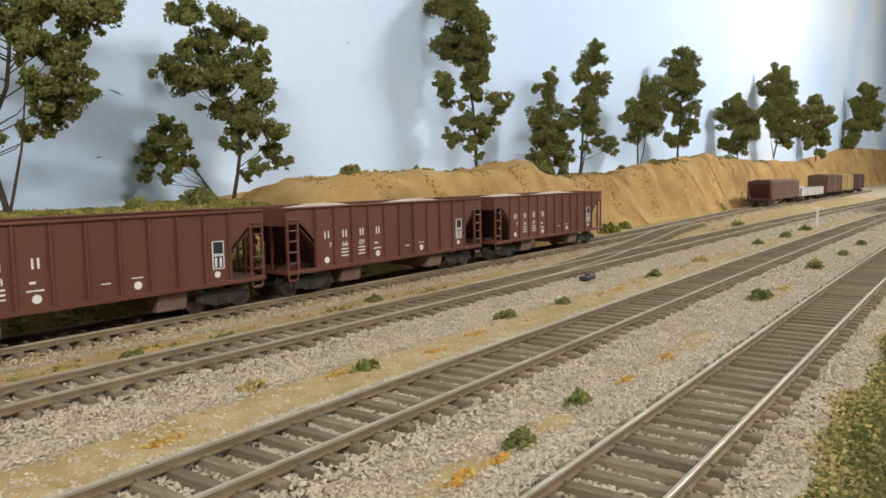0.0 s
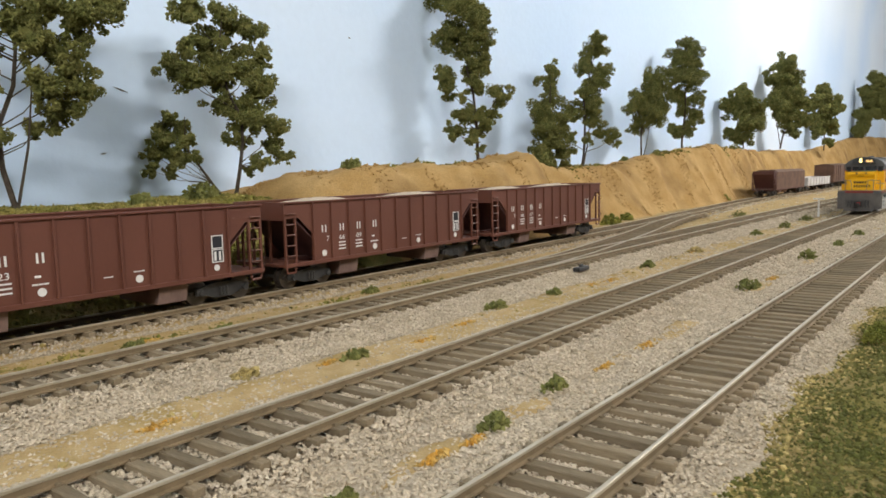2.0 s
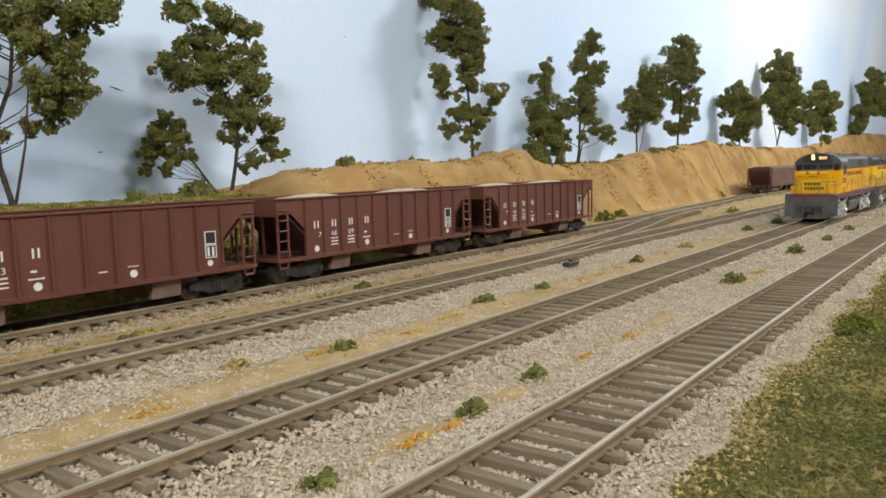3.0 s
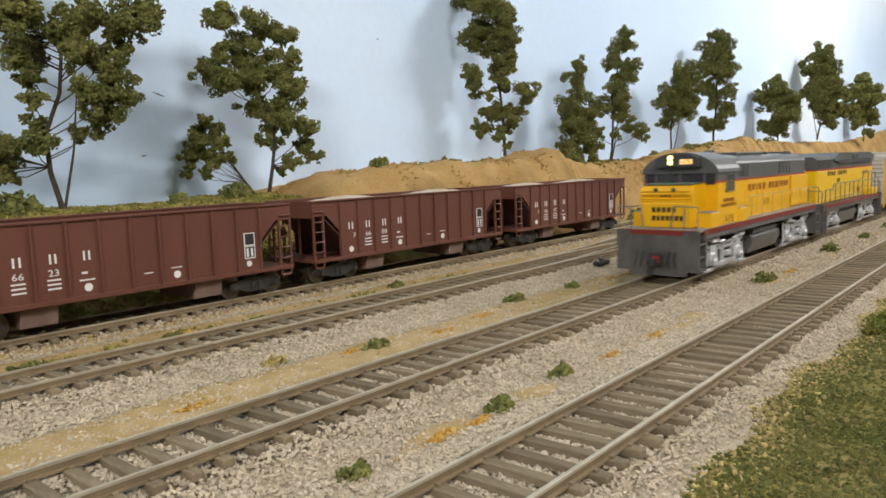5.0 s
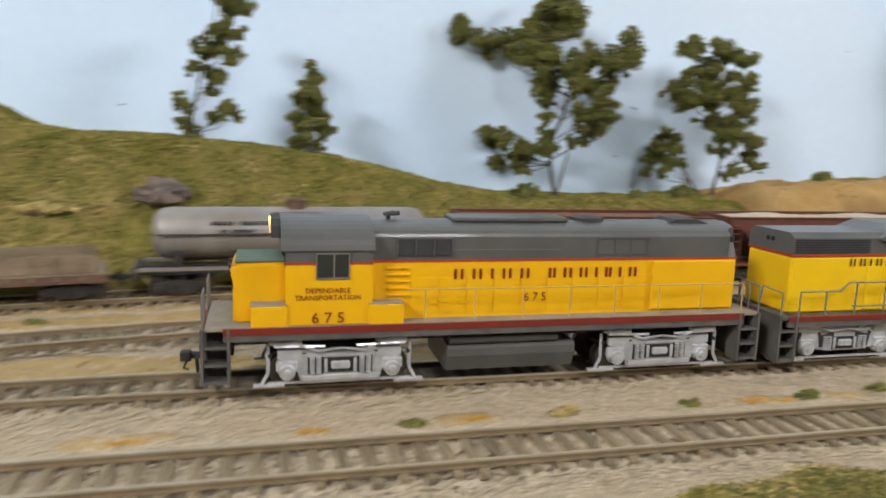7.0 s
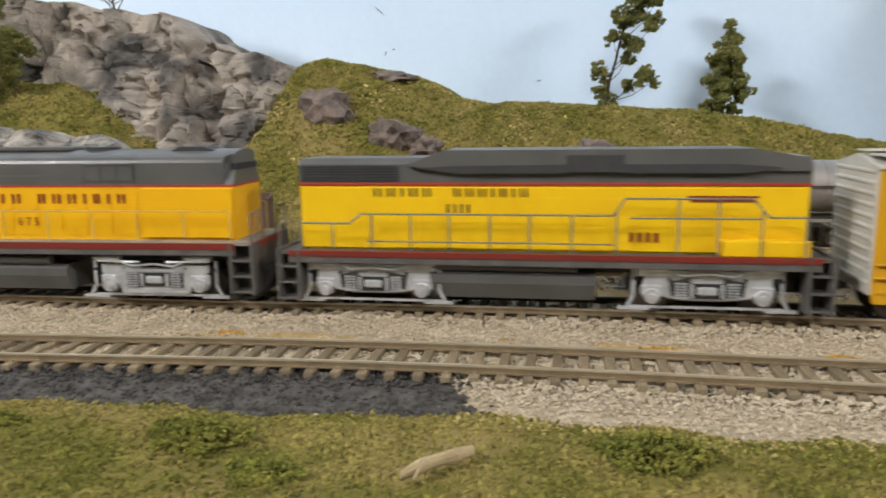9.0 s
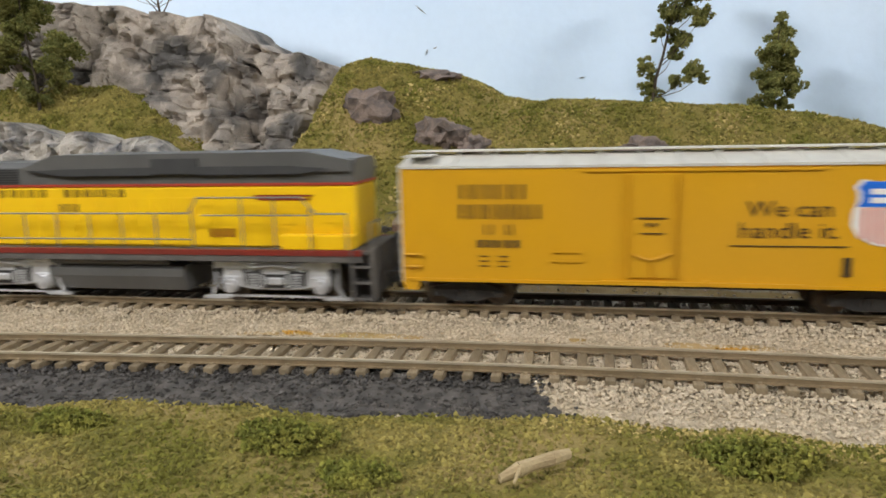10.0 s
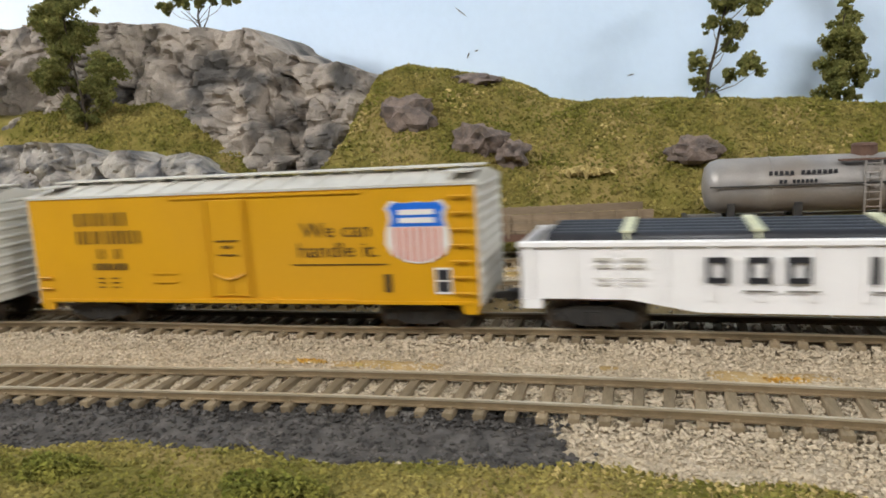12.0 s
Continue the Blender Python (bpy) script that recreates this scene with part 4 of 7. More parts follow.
tree((-0.678, 0.264, 0.072), drawn((150, 195), 0.00041, TREE_L), 0.010, FRONT, "green foam tree with a leafy trunk before the rock cliff")
tree((-0.785, 0.268, 0.078), drawn((10, 150), 0.00043, TREE_M), 0.010, FRONT, "dark green foam tree beside the rock cliff")
tree((-0.612, 0.318, 0.143), drawn((340, 50), 0.00044, TREE_N), 0.008, FRONT, "spreading foam tree with bare stems on the clifftop", stems=3)


def set_bush(x, y, r, fz, label, material="leaf"):
    clump_at("bush", 260, x, y, r * 1.2, r, r * 1.1, 0.0007, 0.0018, M[material], label, "bush", "hillside bushes", fz)


for bx, by, br in ((-0.026, 0.332, 0.010), (0.113, 0.350, 0.009), (0.075, 0.355, 0.006), (-0.58, 0.25, 0.007), (-0.67, 0.245, 0.010), (-0.645, 0.24, 0.007)):
    set_bush(bx, by, br, grass_z, "dark green foam bush on the grassy bank")
for bx, by, br in ((0.226, 0.33, 0.007), (0.528, 0.343, 0.014), (0.59, 0.35, 0.007), (0.69, 0.36, 0.006), (0.89, 0.36, 0.008), (1.24, 0.35, 0.013), (1.45, 0.36, 0.013), (0.77, 0.358, 0.006)):
    set_bush(bx, by, br, dirt_z, "green foam bush on top of the embankment")
for bx, by, br in ((0.52, 0.262, 0.010), (0.58, 0.272, 0.007), (0.95, 0.282, 0.013)):
    set_bush(bx, by, br, ground_z, "bright green weeds at the embankment's foot", "leaf_light")


# ---- running gear shared by all vehicles ----
WHEELSETS = []


def wheelset(parent, x, r, name="wheelset"):
    bm = bmesh.new()
    for s in (-1, 1):
        rod(bm, (0, s * 0.0074, 0), (0, s * 0.0100, 0), r, r, 20)
        rod(bm, (0, s * 0.0066, 0), (0, s * 0.0074, 0), r * 1.12, r * 1.12, 20)
        rod(bm, (0, s * 0.0100, 0), (0, s * 0.0104, 0), r * 0.45, r * 0.4, 10)
        box(bm, -r * 0.7, r * 0.7, s * 0.0102 - 0.00025, s * 0.0102 + 0.00025, -r * 0.09, r * 0.09)
    rod(bm, (0, -0.0125, 0), (0, 0.0125, 0), 0.0009, seg=8)
    ob = part(name, bm, M["wheel_steel"], parent)
    ob.matrix_local = pose(x, 0, r)
    return ob


def freight_truck(parent, x, r=0.0047, base=0.0102, wheels=True, keyed=False):
    """A two-axle cast truck: side frames with journals and springs, bolster, wheelsets."""
    tk = new("truck", finish("truck", truck_bm(base, r), M["truck_black"]))
    tk.parent = parent
    tk.matrix_local = pose(x, 0, 0)
    for s in (-1, 1):
        w = wheelset(tk, s * base, r)
        if keyed:
            WHEELSETS.append((w, s * base, r))
    return tk


def truck_bm(base, r):
    bm = bmesh.new()
    for s in (-1, 1):
        y0, y1 = s * 0.0118, s * 0.0136
        y0, y1 = min(y0, y1), max(y0, y1)
        prism(bm, [(-base - 0.002, r - 0.001), (-base - 0.002, r + 0.0018), (-0.004, r + 0.0036), (0.004, r + 0.0036), (base + 0.002, r + 0.0018), (base + 0.002, r - 0.001),
                   (base - 0.002, r - 0.001), (0.0042, r - 0.0026), (-0.0042, r - 0.0026), (-base + 0.002, r - 0.001)], y0, y1, "y")
        for k in (-1, 1):
            rod(bm, (k * base, s * 0.0136, r), (k * base, s * 0.0146, r), 0.0014, 0.0011, 10)
        for k in (-0.0016, 0, 0.0016):
            rod(bm, (k, s * 0.0138, r - 0.0018), (k, s * 0.0138, r + 0.0016), 0.0006, seg=7)
    box(bm, -0.0024, 0.0024, -0.012, 0.012, r + 0.0005, r + 0.003)
    return bm


def coupler(parent, x, s):
    """A knuckle coupler that sticks out at one end."""
    bm = bmesh.new()
    box(bm, min(x, x + s * 0.005), max(x, x + s * 0.005), -0.0011, 0.0011, 0.0075, 0.0095, 0.0003)
    box(bm, min(x + s * 0.004, x + s * 0.0072), max(x + s * 0.004, x + s * 0.0072), -0.0018, 0.0014, 0.0068, 0.0102, 0.0004)
    path_rod(bm, [(x + s * 0.005, 0.0006, 0.0072), (x + s * 0.0065, 0.001, 0.0040), (x + s * 0.005, 0.0016, 0.0032)], 0.0003, 5)
    return part("coupler", bm, M["truck_black"], parent)


def bars(parent, x, y, z, widths, h, gap, material, name="lettering", thick=0.00008):
    """A row of plain blocks, one for each character of a mark."""
    bm = bmesh.new()
    for w in widths:
        if w > 0 and h > 0.0015:
            part(name, box(bmesh.new(), x, x + w, y - thick, y + thick, z, z + h), material, parent)
        elif w > 0:
            box(bm, x, x + w, y - thick, y + thick, z, z + h)
        x += abs(w) + gap
    if len(bm.verts):
        part(name, bm, material, parent)


def twin_bars(parent, x, y, z, widths, h, gap, material, stroke=0.24, thick=0.00008):
    """Plain upright bars in place of a name: a pair for a wide character, one for a narrow one, none below zero."""
    t = h * stroke
    for w in widths:
        if w > 0:
            bm = bmesh.new()
            for a in ((w / 2 - t / 2,) if w < 2.6 * t else (0, w - t)):
                box(bm, x + a, x + a + t, y - thick, y + thick, z, z + h)
            part("lettering", bm, material, parent)
        x += abs(w) + gap


def disc(parent, x, y, z, r, material, name="round_mark"):
    bm = bmesh.new()
    rod(bm, (x, y - 0.00008, z), (x, y + 0.00008, z), r, seg=18)
    return part(name, bm, material, parent)


def ladder(parent, x0, x1, y, z0, z1, n, material, r=0.00035, rails=True):
    if rails:
        for x in (x0, x1):
            part("stile", box(bmesh.new(), x - 0.0004, x + 0.0004, y - 0.0004, y + 0.0004, z0, z1), material, parent)
    for i in range(n):
        z = z0 + (z1 - z0) * (i + 0.6) / n
        part("rung", rod(bmesh.new(), (x0, y - 0.0003, z), (x1, y - 0.0003, z), r, seg=6), material, parent)


def lengthen(vehicle, k):
    """Stretch a vehicle's body along its length; trucks and lettering keep their shape and move with it."""
    for ob in vehicle.children:
        if ob.name.startswith(("truck", "slogan", "road_number")):
            ob.location.x *= k
            if ob.data.name.startswith("road_number") and ob.rotation_euler.x < 0.1:
                for v in ob.data.vertices:
                    v.co.x *= k
            continue
        for o in (ob, *ob.children_recursive):
            if o.name.startswith("board_number"):
                o.location.x *= k
            else:
                for v in o.data.vertices:
                    v.co.x *= k
    return vehicle


# ---- parked hopper cars ----
HL = 0.1500


def hopper(number, load, label, body="hopper_red", far=False):
    """A ribbed open hopper; x runs from its front end, z from the rail head, the near side is at -y."""
    car = thing("hopper_car", label, "freight car", "parked hopper cars")
    W, zb, zt = 0.0172, 0.0092, 0.0372
    for s in (-1, 1):
        bm = bmesh.new()
        prism(bm, [(0.0165, zb), (HL - 0.0165, zb), (HL - 0.0165, 0.0225), (HL - 0.0085, 0.0305), (HL, 0.0305), (HL, zt), (0.0, zt), (0.0, 0.0305), (0.0085, 0.0305), (0.0165, 0.0225)],
              s * W - 0.0003, s * W + 0.0003, "y")
        part("side_sheet", bm, M[body], car, smooth=False)
        bm = bmesh.new()
        box(bm, -0.0004, HL + 0.0004, min(s * (W - 0.0008), s * (W + 0.0011)), max(s * (W - 0.0008), s * (W + 0.0011)), zt, zt + 0.0009, 0.0002)
        part("top_rim", bm, M[body], car)
        bm = bmesh.new()
        box(bm, 0.0, HL, min(s * (W - 0.001), s * (W + 0.0009)), max(s * (W - 0.001), s * (W + 0.0009)), zb - 0.0011, zb + 0.0004, 0.0002)
        part("side_sill", bm, M[body], car)
        for i in range(11):
            x = 0.0172 + i * 0.01156
            bm = bmesh.new()
            box(bm, x - 0.00045, x + 0.00045, min(s * W, s * (W + 0.0010)), max(s * W, s * (W + 0.0010)), zb, zt, 0.00015)
            part("rib", bm, M[body], car)
    for e in (0, 1):
        X = (lambda v: v) if e == 0 else (lambda v: HL - v)
        bm = bmesh.new()  # sloping end floor
        a, b = X(0.0015), X(0.0290)
        vs = [bm.verts.new(p) for p in ((a, -W, 0.0350), (a, W, 0.0350), (b, W, 0.0090), (b, -W, 0.0090))]
        vs2 = [bm.verts.new((v.co.x, v.co.y, v.co.z - 0.0006)) for v in vs]
        for q in ((0, 1, 2, 3), (7, 6, 5, 4), (0, 4, 5, 1), (1, 5, 6, 2), (2, 6, 7, 3), (3, 7, 4, 0)):
            bm.faces.new([(vs + vs2)[i] for i in q])
        part("slope_sheet", bm, M["hopper_dark"], car)
        bm = bmesh.new()
        box(bm, min(X(0.0), X(0.0008)), max(X(0.0), X(0.0008)), -W, W, 0.0296, zt + 0.0008)
        part("end_sheet", bm, M[body], car)
        bm = bmesh.new()
        box(bm, min(X(-0.001), X(0.016)), max(X(-0.001), X(0.016)), -W, W, zb - 0.0008, zb + 0.0002)
        part("end_platform", bm, M[body], car)
        for yy in (-W, W):
            for xx in (0.0006, 0.0065):
                bm = bmesh.new()
                box(bm, X(xx) - 0.0005, X(xx) + 0.0005, yy - 0.0005, yy + 0.0005, zb, 0.0310)
                part("post", bm, M[body], car)
            ladder(car, min(X(0.0006), X(0.0065)), max(X(0.0006), X(0.0065)), yy + (-0.0006 if yy < 0 else 0.0006), zb + 0.001, 0.0345, 5, M[body], rails=False)
            bm = bmesh.new()
            path_rod(bm, [(X(0.0006), yy, zb), (X(0.0012), yy, 0.0062), (X(0.0058), yy, 0.0062), (X(0.0066), yy, zb)], 0.0004, 5)
            part("stirrup", bm, M[body], car)
        for yy in (-0.006, 0.006):
            bm = bmesh.new()
            box(bm, X(0.0012) - 0.0005, X(0.0012) + 0.0005, yy - 0.0005, yy + 0.0005, zb, 0.0300)
            part("end_post", bm, M[body], car)
        bm = bmesh.new()
        rod(bm, (X(0.003), 0.009, zb), (X(0.003), 0.009, 0.022), 0.0004, seg=6)
        rod(bm, (X(0.0028), 0.009, 0.0215), (X(0.0036), 0.009, 0.0215), 0.0026, seg=14)
        part("brake_wheel", bm, M["hopper_dark"], car)
        coupler(car, X(-0.0008), -1 if e == 0 else 1)
        freight_truck(car, X(0.0180), 0.0052, 0.0106)
    for x in (0.042, 0.108):
        bm = bmesh.new()
        prism(bm, [(-0.0158, zb), (0.0158, zb), (0.0140, 0.0028), (-0.0140, 0.0028)], x - 0.0062, x + 0.0062)
        part("chute", bm, M["chute"], car, "dusty outlet chute")
    bm = bmesh.new()
    box(bm, 0.012, HL - 0.012, -0.003, 0.003, 0.0072, 0.0100)
    part("centre_sill", bm, M["hopper_dark"], car)
    bm = bmesh.new()
    prism(bm, [(0.026, 0.0090), (HL - 0.026, 0.0090), (HL - 0.03, 0.0088), (0.03, 0.0088)], -W, W, "y")
    part("floor_plate", bm, M["hopper_dark"], car)
    hgt = 0.0022 if load == "load_sand" else -0.0012
    lx, ly = np.linspace(0.001, HL - 0.001, 40), np.linspace(-W + 0.0004, W - 0.0004, 14)
    me = grid_mesh("load", lx, ly, lambda x, y: zt - 0.0012 + hgt * (1 - (y / W) ** 2) * np.clip(0.55 + 0.75 * np.sin(x * 88 + 4.5), 0, 1.3) + 0.0003 * bumps(x, y, 500), M[load])
    ld = new("load", me)
    ld.parent = car
    ld["label"] = "heaped pale sand load" if load == "load_sand" else "dull brown load"
    yf = -W - 0.0004
    pan = lambda i: 0.0186 + i * 0.01156
    for i, w in ((0, 0.0036), (1, 0.0034), (2, 0.0031), (3, 0.0032)):
        twin_bars(car, pan(i) + 0.0052 - w * 0.4, yf, 0.0226, [w * 0.8], 0.0035, 0, M["white_mark"], 0.2)
    for i, s in ((0, number[0]), (1, number[1:3]), (2, number[3:])):
        text_part("road_number", s, 0.0033, on_side(pan(i) + (0.0074 if i == 0 else 0.0052), yf, 0.0182), M["white_mark"], car, stretch=1.2)
    for i in (1, 2):
        for k in range(3):
            bars(car, pan(i) + 0.0028, yf, 0.0165 - k * 0.0016, [0.0046], 0.0006, 0.0003, M["white_mark"], "small_print")
    bars(car, pan(3) + 0.003, yf, 0.0176, [0.0020], 0.0008, 0.0003, M["white_mark"], "small_print")
    bars(car, pan(3) + 0.002, yf, 0.0150, [0.0020, 0.0014, 0.0016], 0.0006, 0.0002, M["white_mark"], "small_print")
    bars(car, pan(5) + 0.003, yf, 0.0144, [0.0036], 0.0004, 0.0002, M["white_mark"], "small_print")
    bars(car, pan(6) + 0.0028, yf, 0.0152, [0.0014, 0.0011, 0.0014], 0.0004, 0.0002, M["white_mark"], "small_print")
    for i in (0, 3, 6):
        disc(car, pan(i) + 0.0050, yf, 0.0125, 0.0015, M["white_mark"])
    bm = bmesh.new()
    cx = pan(9) + 0.0046
    for z0, z1 in ((0.0206, 0.0262), (0.0148, 0.0204)):
        for a, b, c, d in ((-0.0027, 0.0027, z1 - 0.0004, z1), (-0.0027, 0.0027, z0, z0 + 0.0004), (-0.0027, -0.0023, z0, z1), (0.0023, 0.0027, z0, z1)):
            box(bm, cx + a, cx + b, yf - 0.0002, yf + 0.0001, c, d)
    part("label_frame", bm, M["white_mark"], car)
    bm = bmesh.new()
    box(bm, cx - 0.0026, cx + 0.0026, yf - 0.00008, yf + 0.0001, 0.0148, 0.0262)
    part("label_panel", bm, M["black_mark"], car)
    bars(car, cx - 0.0017, yf - 0.00012, 0.0156, [0.0010, 0.0010], 0.0038, 0.0012, M["white_mark"], "label_print")
    disc(car, cx - 0.0006, yf, 0.0126, 0.0013, M["white_mark"])
    # the body rides high on its trucks
    lift = lambda z: 0.0122 + (z - 0.0092) * 0.971 if z > 0.0092 else z * 1.326
    for ob in car.children:
        if ob.name.startswith("road_number"):
            ob.location.z = lift(ob.location.z)
        elif not ob.name.startswith(("truck", "coupler")):
            for v in ob.data.vertices:
                v.co.z = lift(v.co.z)
    return car


def stand(car, f, x, length, inset=0.015):
    """Set a vehicle with its front end at x on a track."""
    car.matrix_world = car_pose(f, x, length, inset)


def car_pose(f, x, length, inset):
    a, b = x + inset, x + length - inset
    pa, pb = Vector((a, float(f(a)), float(grade(a) + yard_drop(a, f(a))))), Vector((b, float(f(b)), float(grade(b) + yard_drop(b, f(b)))))
    d = (pb - pa).normalized()
    p = pa - d * inset
    side = Vector((0, 0, 1)).cross(d).normalized()
    up = d.cross(side)
    return Matrix.LocRotScale(p, Matrix((d, side, up)).transposed().to_quaternion(), None)


stand(hopper("76623", "load_brown", "oxide-red ribbed hopper car with a dull brown load"), track_a, -0.1080, HL, 0.018)
stand(hopper("76609", "load_sand", "oxide-red ribbed hopper car heaped with pale sand"), track_a, 0.0545, HL, 0.018)
stand(hopper("76607", "load_sand", "oxide-red ribbed hopper car at the end of the row"), track_a, 0.2200, HL, 0.018)


# ---- parked tank car, flat car, ore car and far cars ----
def tank_car():
    car = thing("tank_car", "weathered grey tank car with dark frame on the storage track", "tank car")
    L = 0.135
    bm = bmesh.new()
    rings = [(0.002, 0.004), (0.003, 0.009), (0.0055, 0.0118), (0.009, 0.0129), (L - 0.009, 0.0129), (L - 0.0055, 0.0118), (L - 0.003, 0.009), (L - 0.002, 0.004)]
    seg, prev = 28, None
    for x, r in rings:
        ring = [bm.verts.new((x, r * math.cos(2 * math.pi * i / seg), 0.0300 + r * math.sin(2 * math.pi * i / seg))) for i in range(seg)]
        if prev:
            for i in range(seg):
                bm.faces.new((prev[i], prev[(i + 1) % seg], ring[(i + 1) % seg], ring[i]))
        else:
            bm.faces.new(ring)
        prev = ring
    bm.faces.new(prev)
    part("tank", bm, M["tank_grey"], car, smooth=True)
    for x in (0.030, L / 2, L - 0.030):
        bm = bmesh.new()
        rod(bm, (x - 0.0006, 0, 0.0300), (x + 0.0006, 0, 0.0300), 0.0132, seg=28)
        part("band", bm, M["tank_grey"], car)
    bm = bmesh.new()
    rod(bm, (L / 2, 0, 0.040), (L / 2, 0, 0.0465), 0.0052, 0.0050, 18)
    rod(bm, (L / 2, 0, 0.0465), (L / 2, 0, 0.0475), 0.0056, 0.0040, 18)
    part("dome", bm, M["rust_brown"], car, "rusty brown manway dome")
    bm = bmesh.new()
    box(bm, L / 2 - 0.012, L / 2 + 0.012, -0.0130, -0.0085, 0.0405, 0.0412)
    box(bm, L / 2 - 0.012, L / 2 + 0.012, 0.0085, 0.0130, 0.0405, 0.0412)
    part("platform", bm, M["rust_brown"], car)
    for s in (-1, 1):
        ladder(car, L / 2 - 0.003, L / 2 + 0.003, s * 0.0145, 0.0150, 0.0405, 8, M["tank_grey"])
        bm = bmesh.new()
        rod(bm, (0.004, s * 0.0140, 0.0308), (L - 0.004, s * 0.0140, 0.0308), 0.0004, seg=6)
        for k in range(7):
            x = 0.006 + k * (L - 0.012) / 6
            rod(bm, (x, s * 0.0128, 0.0308), (x, s * 0.0142, 0.0308), 0.0003, seg=5)
        part("handrail", bm, M["truck_black"], car)
        bm = bmesh.new()
        box(bm, -0.004, L + 0.004, min(s * 0.0125, s * 0.0160), max(s * 0.0125, s * 0.0160), 0.0135, 0.0148)
        part("running_board", bm, M["tank_grey"], car)
        for x in (0.013, 0.040, L - 0.040, L - 0.013):
            bm = bmesh.new()
            box(bm, x - 0.0015, x + 0.0015, min(s * 0.006, s * 0.0115), max(s * 0.006, s * 0.0115), 0.0145, 0.0225)
            part("saddle", bm, M["truck_black"], car)
    bm = bmesh.new()
    box(bm, -0.005, L + 0.005, -0.004, 0.004, 0.0095, 0.0142)
    box(bm, -0.006, -0.004, -0.016, 0.016, 0.0095, 0.0155)
    box(bm, L + 0.004, L + 0.006, -0.016, 0.016, 0.0095, 0.0155)
    part("frame", bm, M["truck_black"], car)
    for x in (0.014, L - 0.014):
        freight_truck(car, x)
    coupler(car, -0.006, -1)
    coupler(car, L + 0.006, 1)
    yf = -0.0119
    bars(car, 0.028, yf - 0.0006, 0.0352, [0.0014] * 5 + [-0.0014] + [0.0014] * 7, 0.0019, 0.0007, M["black_mark"])
    bars(car, 0.032, yf - 0.0012, 0.0315, [0.0012, 0.0012, -0.001] + [0.0011] * 6, 0.0016, 0.0006, M["black_mark"])
    return car


stand(lengthen(tank_car(), 1.06), track_a, -0.2680, 0.143)


def flat_car():
    car = thing("flat_car", "dark brown flat car with low board sides", "flat car")
    L = 0.112
    for i in range(18):
        bm = bmesh.new()
        box(bm, i * L / 18, (i + 1) * L / 18 - 0.0003, -0.0165, 0.0165, 0.0130, 0.0142)
        part("plank", bm, M["weathered_wood"], car)
    for s in (-1, 1):
        bm = bmesh.new()
        box(bm, 0, L, min(s * 0.0155, s * 0.0170), max(s * 0.0155, s * 0.0170), 0.0095, 0.0128)
        part("side_sill", bm, M["rust_brown"], car)
        for k in range(2):
            bm = bmesh.new()
            box(bm, 0.030, L - 0.004, min(s * 0.0155, s * 0.0163), max(s * 0.0155, s * 0.0163), 0.0145 + k * 0.004, 0.0182 + k * 0.004)
            part("side_board", bm, M["weathered_wood"], car)
        for k in range(8):
            bm = bmesh.new()
            x = 0.030 + k * 0.0102
            box(bm, x - 0.0006, x + 0.0006, min(s * 0.0163, s * 0.0172), max(s * 0.0163, s * 0.0172), 0.0110, 0.0226)
            part("stake", bm, M["weathered_wood"], car)
    bm = bmesh.new()
    box(bm, 0.002, L - 0.002, -0.004, 0.004, 0.0075, 0.0128)
    part("frame", bm, M["truck_black"], car)
    bm = bmesh.new()
    for k in range(5):
        rod(bm, (0.034, -0.008 + k * 0.004, 0.0160), (L - 0.012, -0.008 + k * 0.004, 0.0162), 0.0018, 0.0016, 8)
    part("log_load", bm, M["weathered_wood"], car, "weathered brown timber load")
    for x in (0.015, L - 0.015):
        freight_truck(car, x)
    coupler(car, 0, -1)
    coupler(car, L, 1)
    return car


stand(flat_car(), track_a, -0.3970, 0.112)


def ore_car(label, length, h, body):
    car = thing("gondola_car", label, "freight car")
    for s in (-1, 1):
        bm = bmesh.new()
        box(bm, 0, length, min(s * 0.0158, s * 0.0166), max(s * 0.0158, s * 0.0166), 0.0100, h)
        box(bm, 0, length, min(s * 0.0158, s * 0.0174), max(s * 0.0158, s * 0.0174), h, h + 0.0008)
        part("side_sheet", bm, M[body], car)
        for k in range(9):
            bm = bmesh.new()
            x = 0.001 + k * (length - 0.002) / 8
            box(bm, x - 0.0006, x + 0.0006, min(s * 0.0166, s * 0.0175), max(s * 0.0166, s * 0.0175), 0.0100, h)
            part("rib", bm, M[body], car)
    for x in (0, length - 0.0008):
        bm = bmesh.new()
        box(bm, x, x + 0.0008, -0.0158, 0.0158, 0.0100, h + 0.0004)
        part("end_sheet", bm, M[body], car)
    bm = bmesh.new()
    box(bm, 0.0008, length - 0.0008, -0.0158, 0.0158, 0.0092, 0.0104)
    part("floor_plate", bm, M["rust_brown"], car)
    for x in (0.014, length - 0.014):
        freight_truck(car, x)
    coupler(car, 0, -1)
    coupler(car, length, 1)
    return car


stand(ore_car("low rust-brown gondola car behind the flat car", 0.118, 0.0265, "rust_brown"), track_a, -0.5450, 0.118)
stand(ore_car("low grey-white gondola car far down the yard", 0.18, 0.0235, "faded_white"), track_a, 1.245, 0.18)


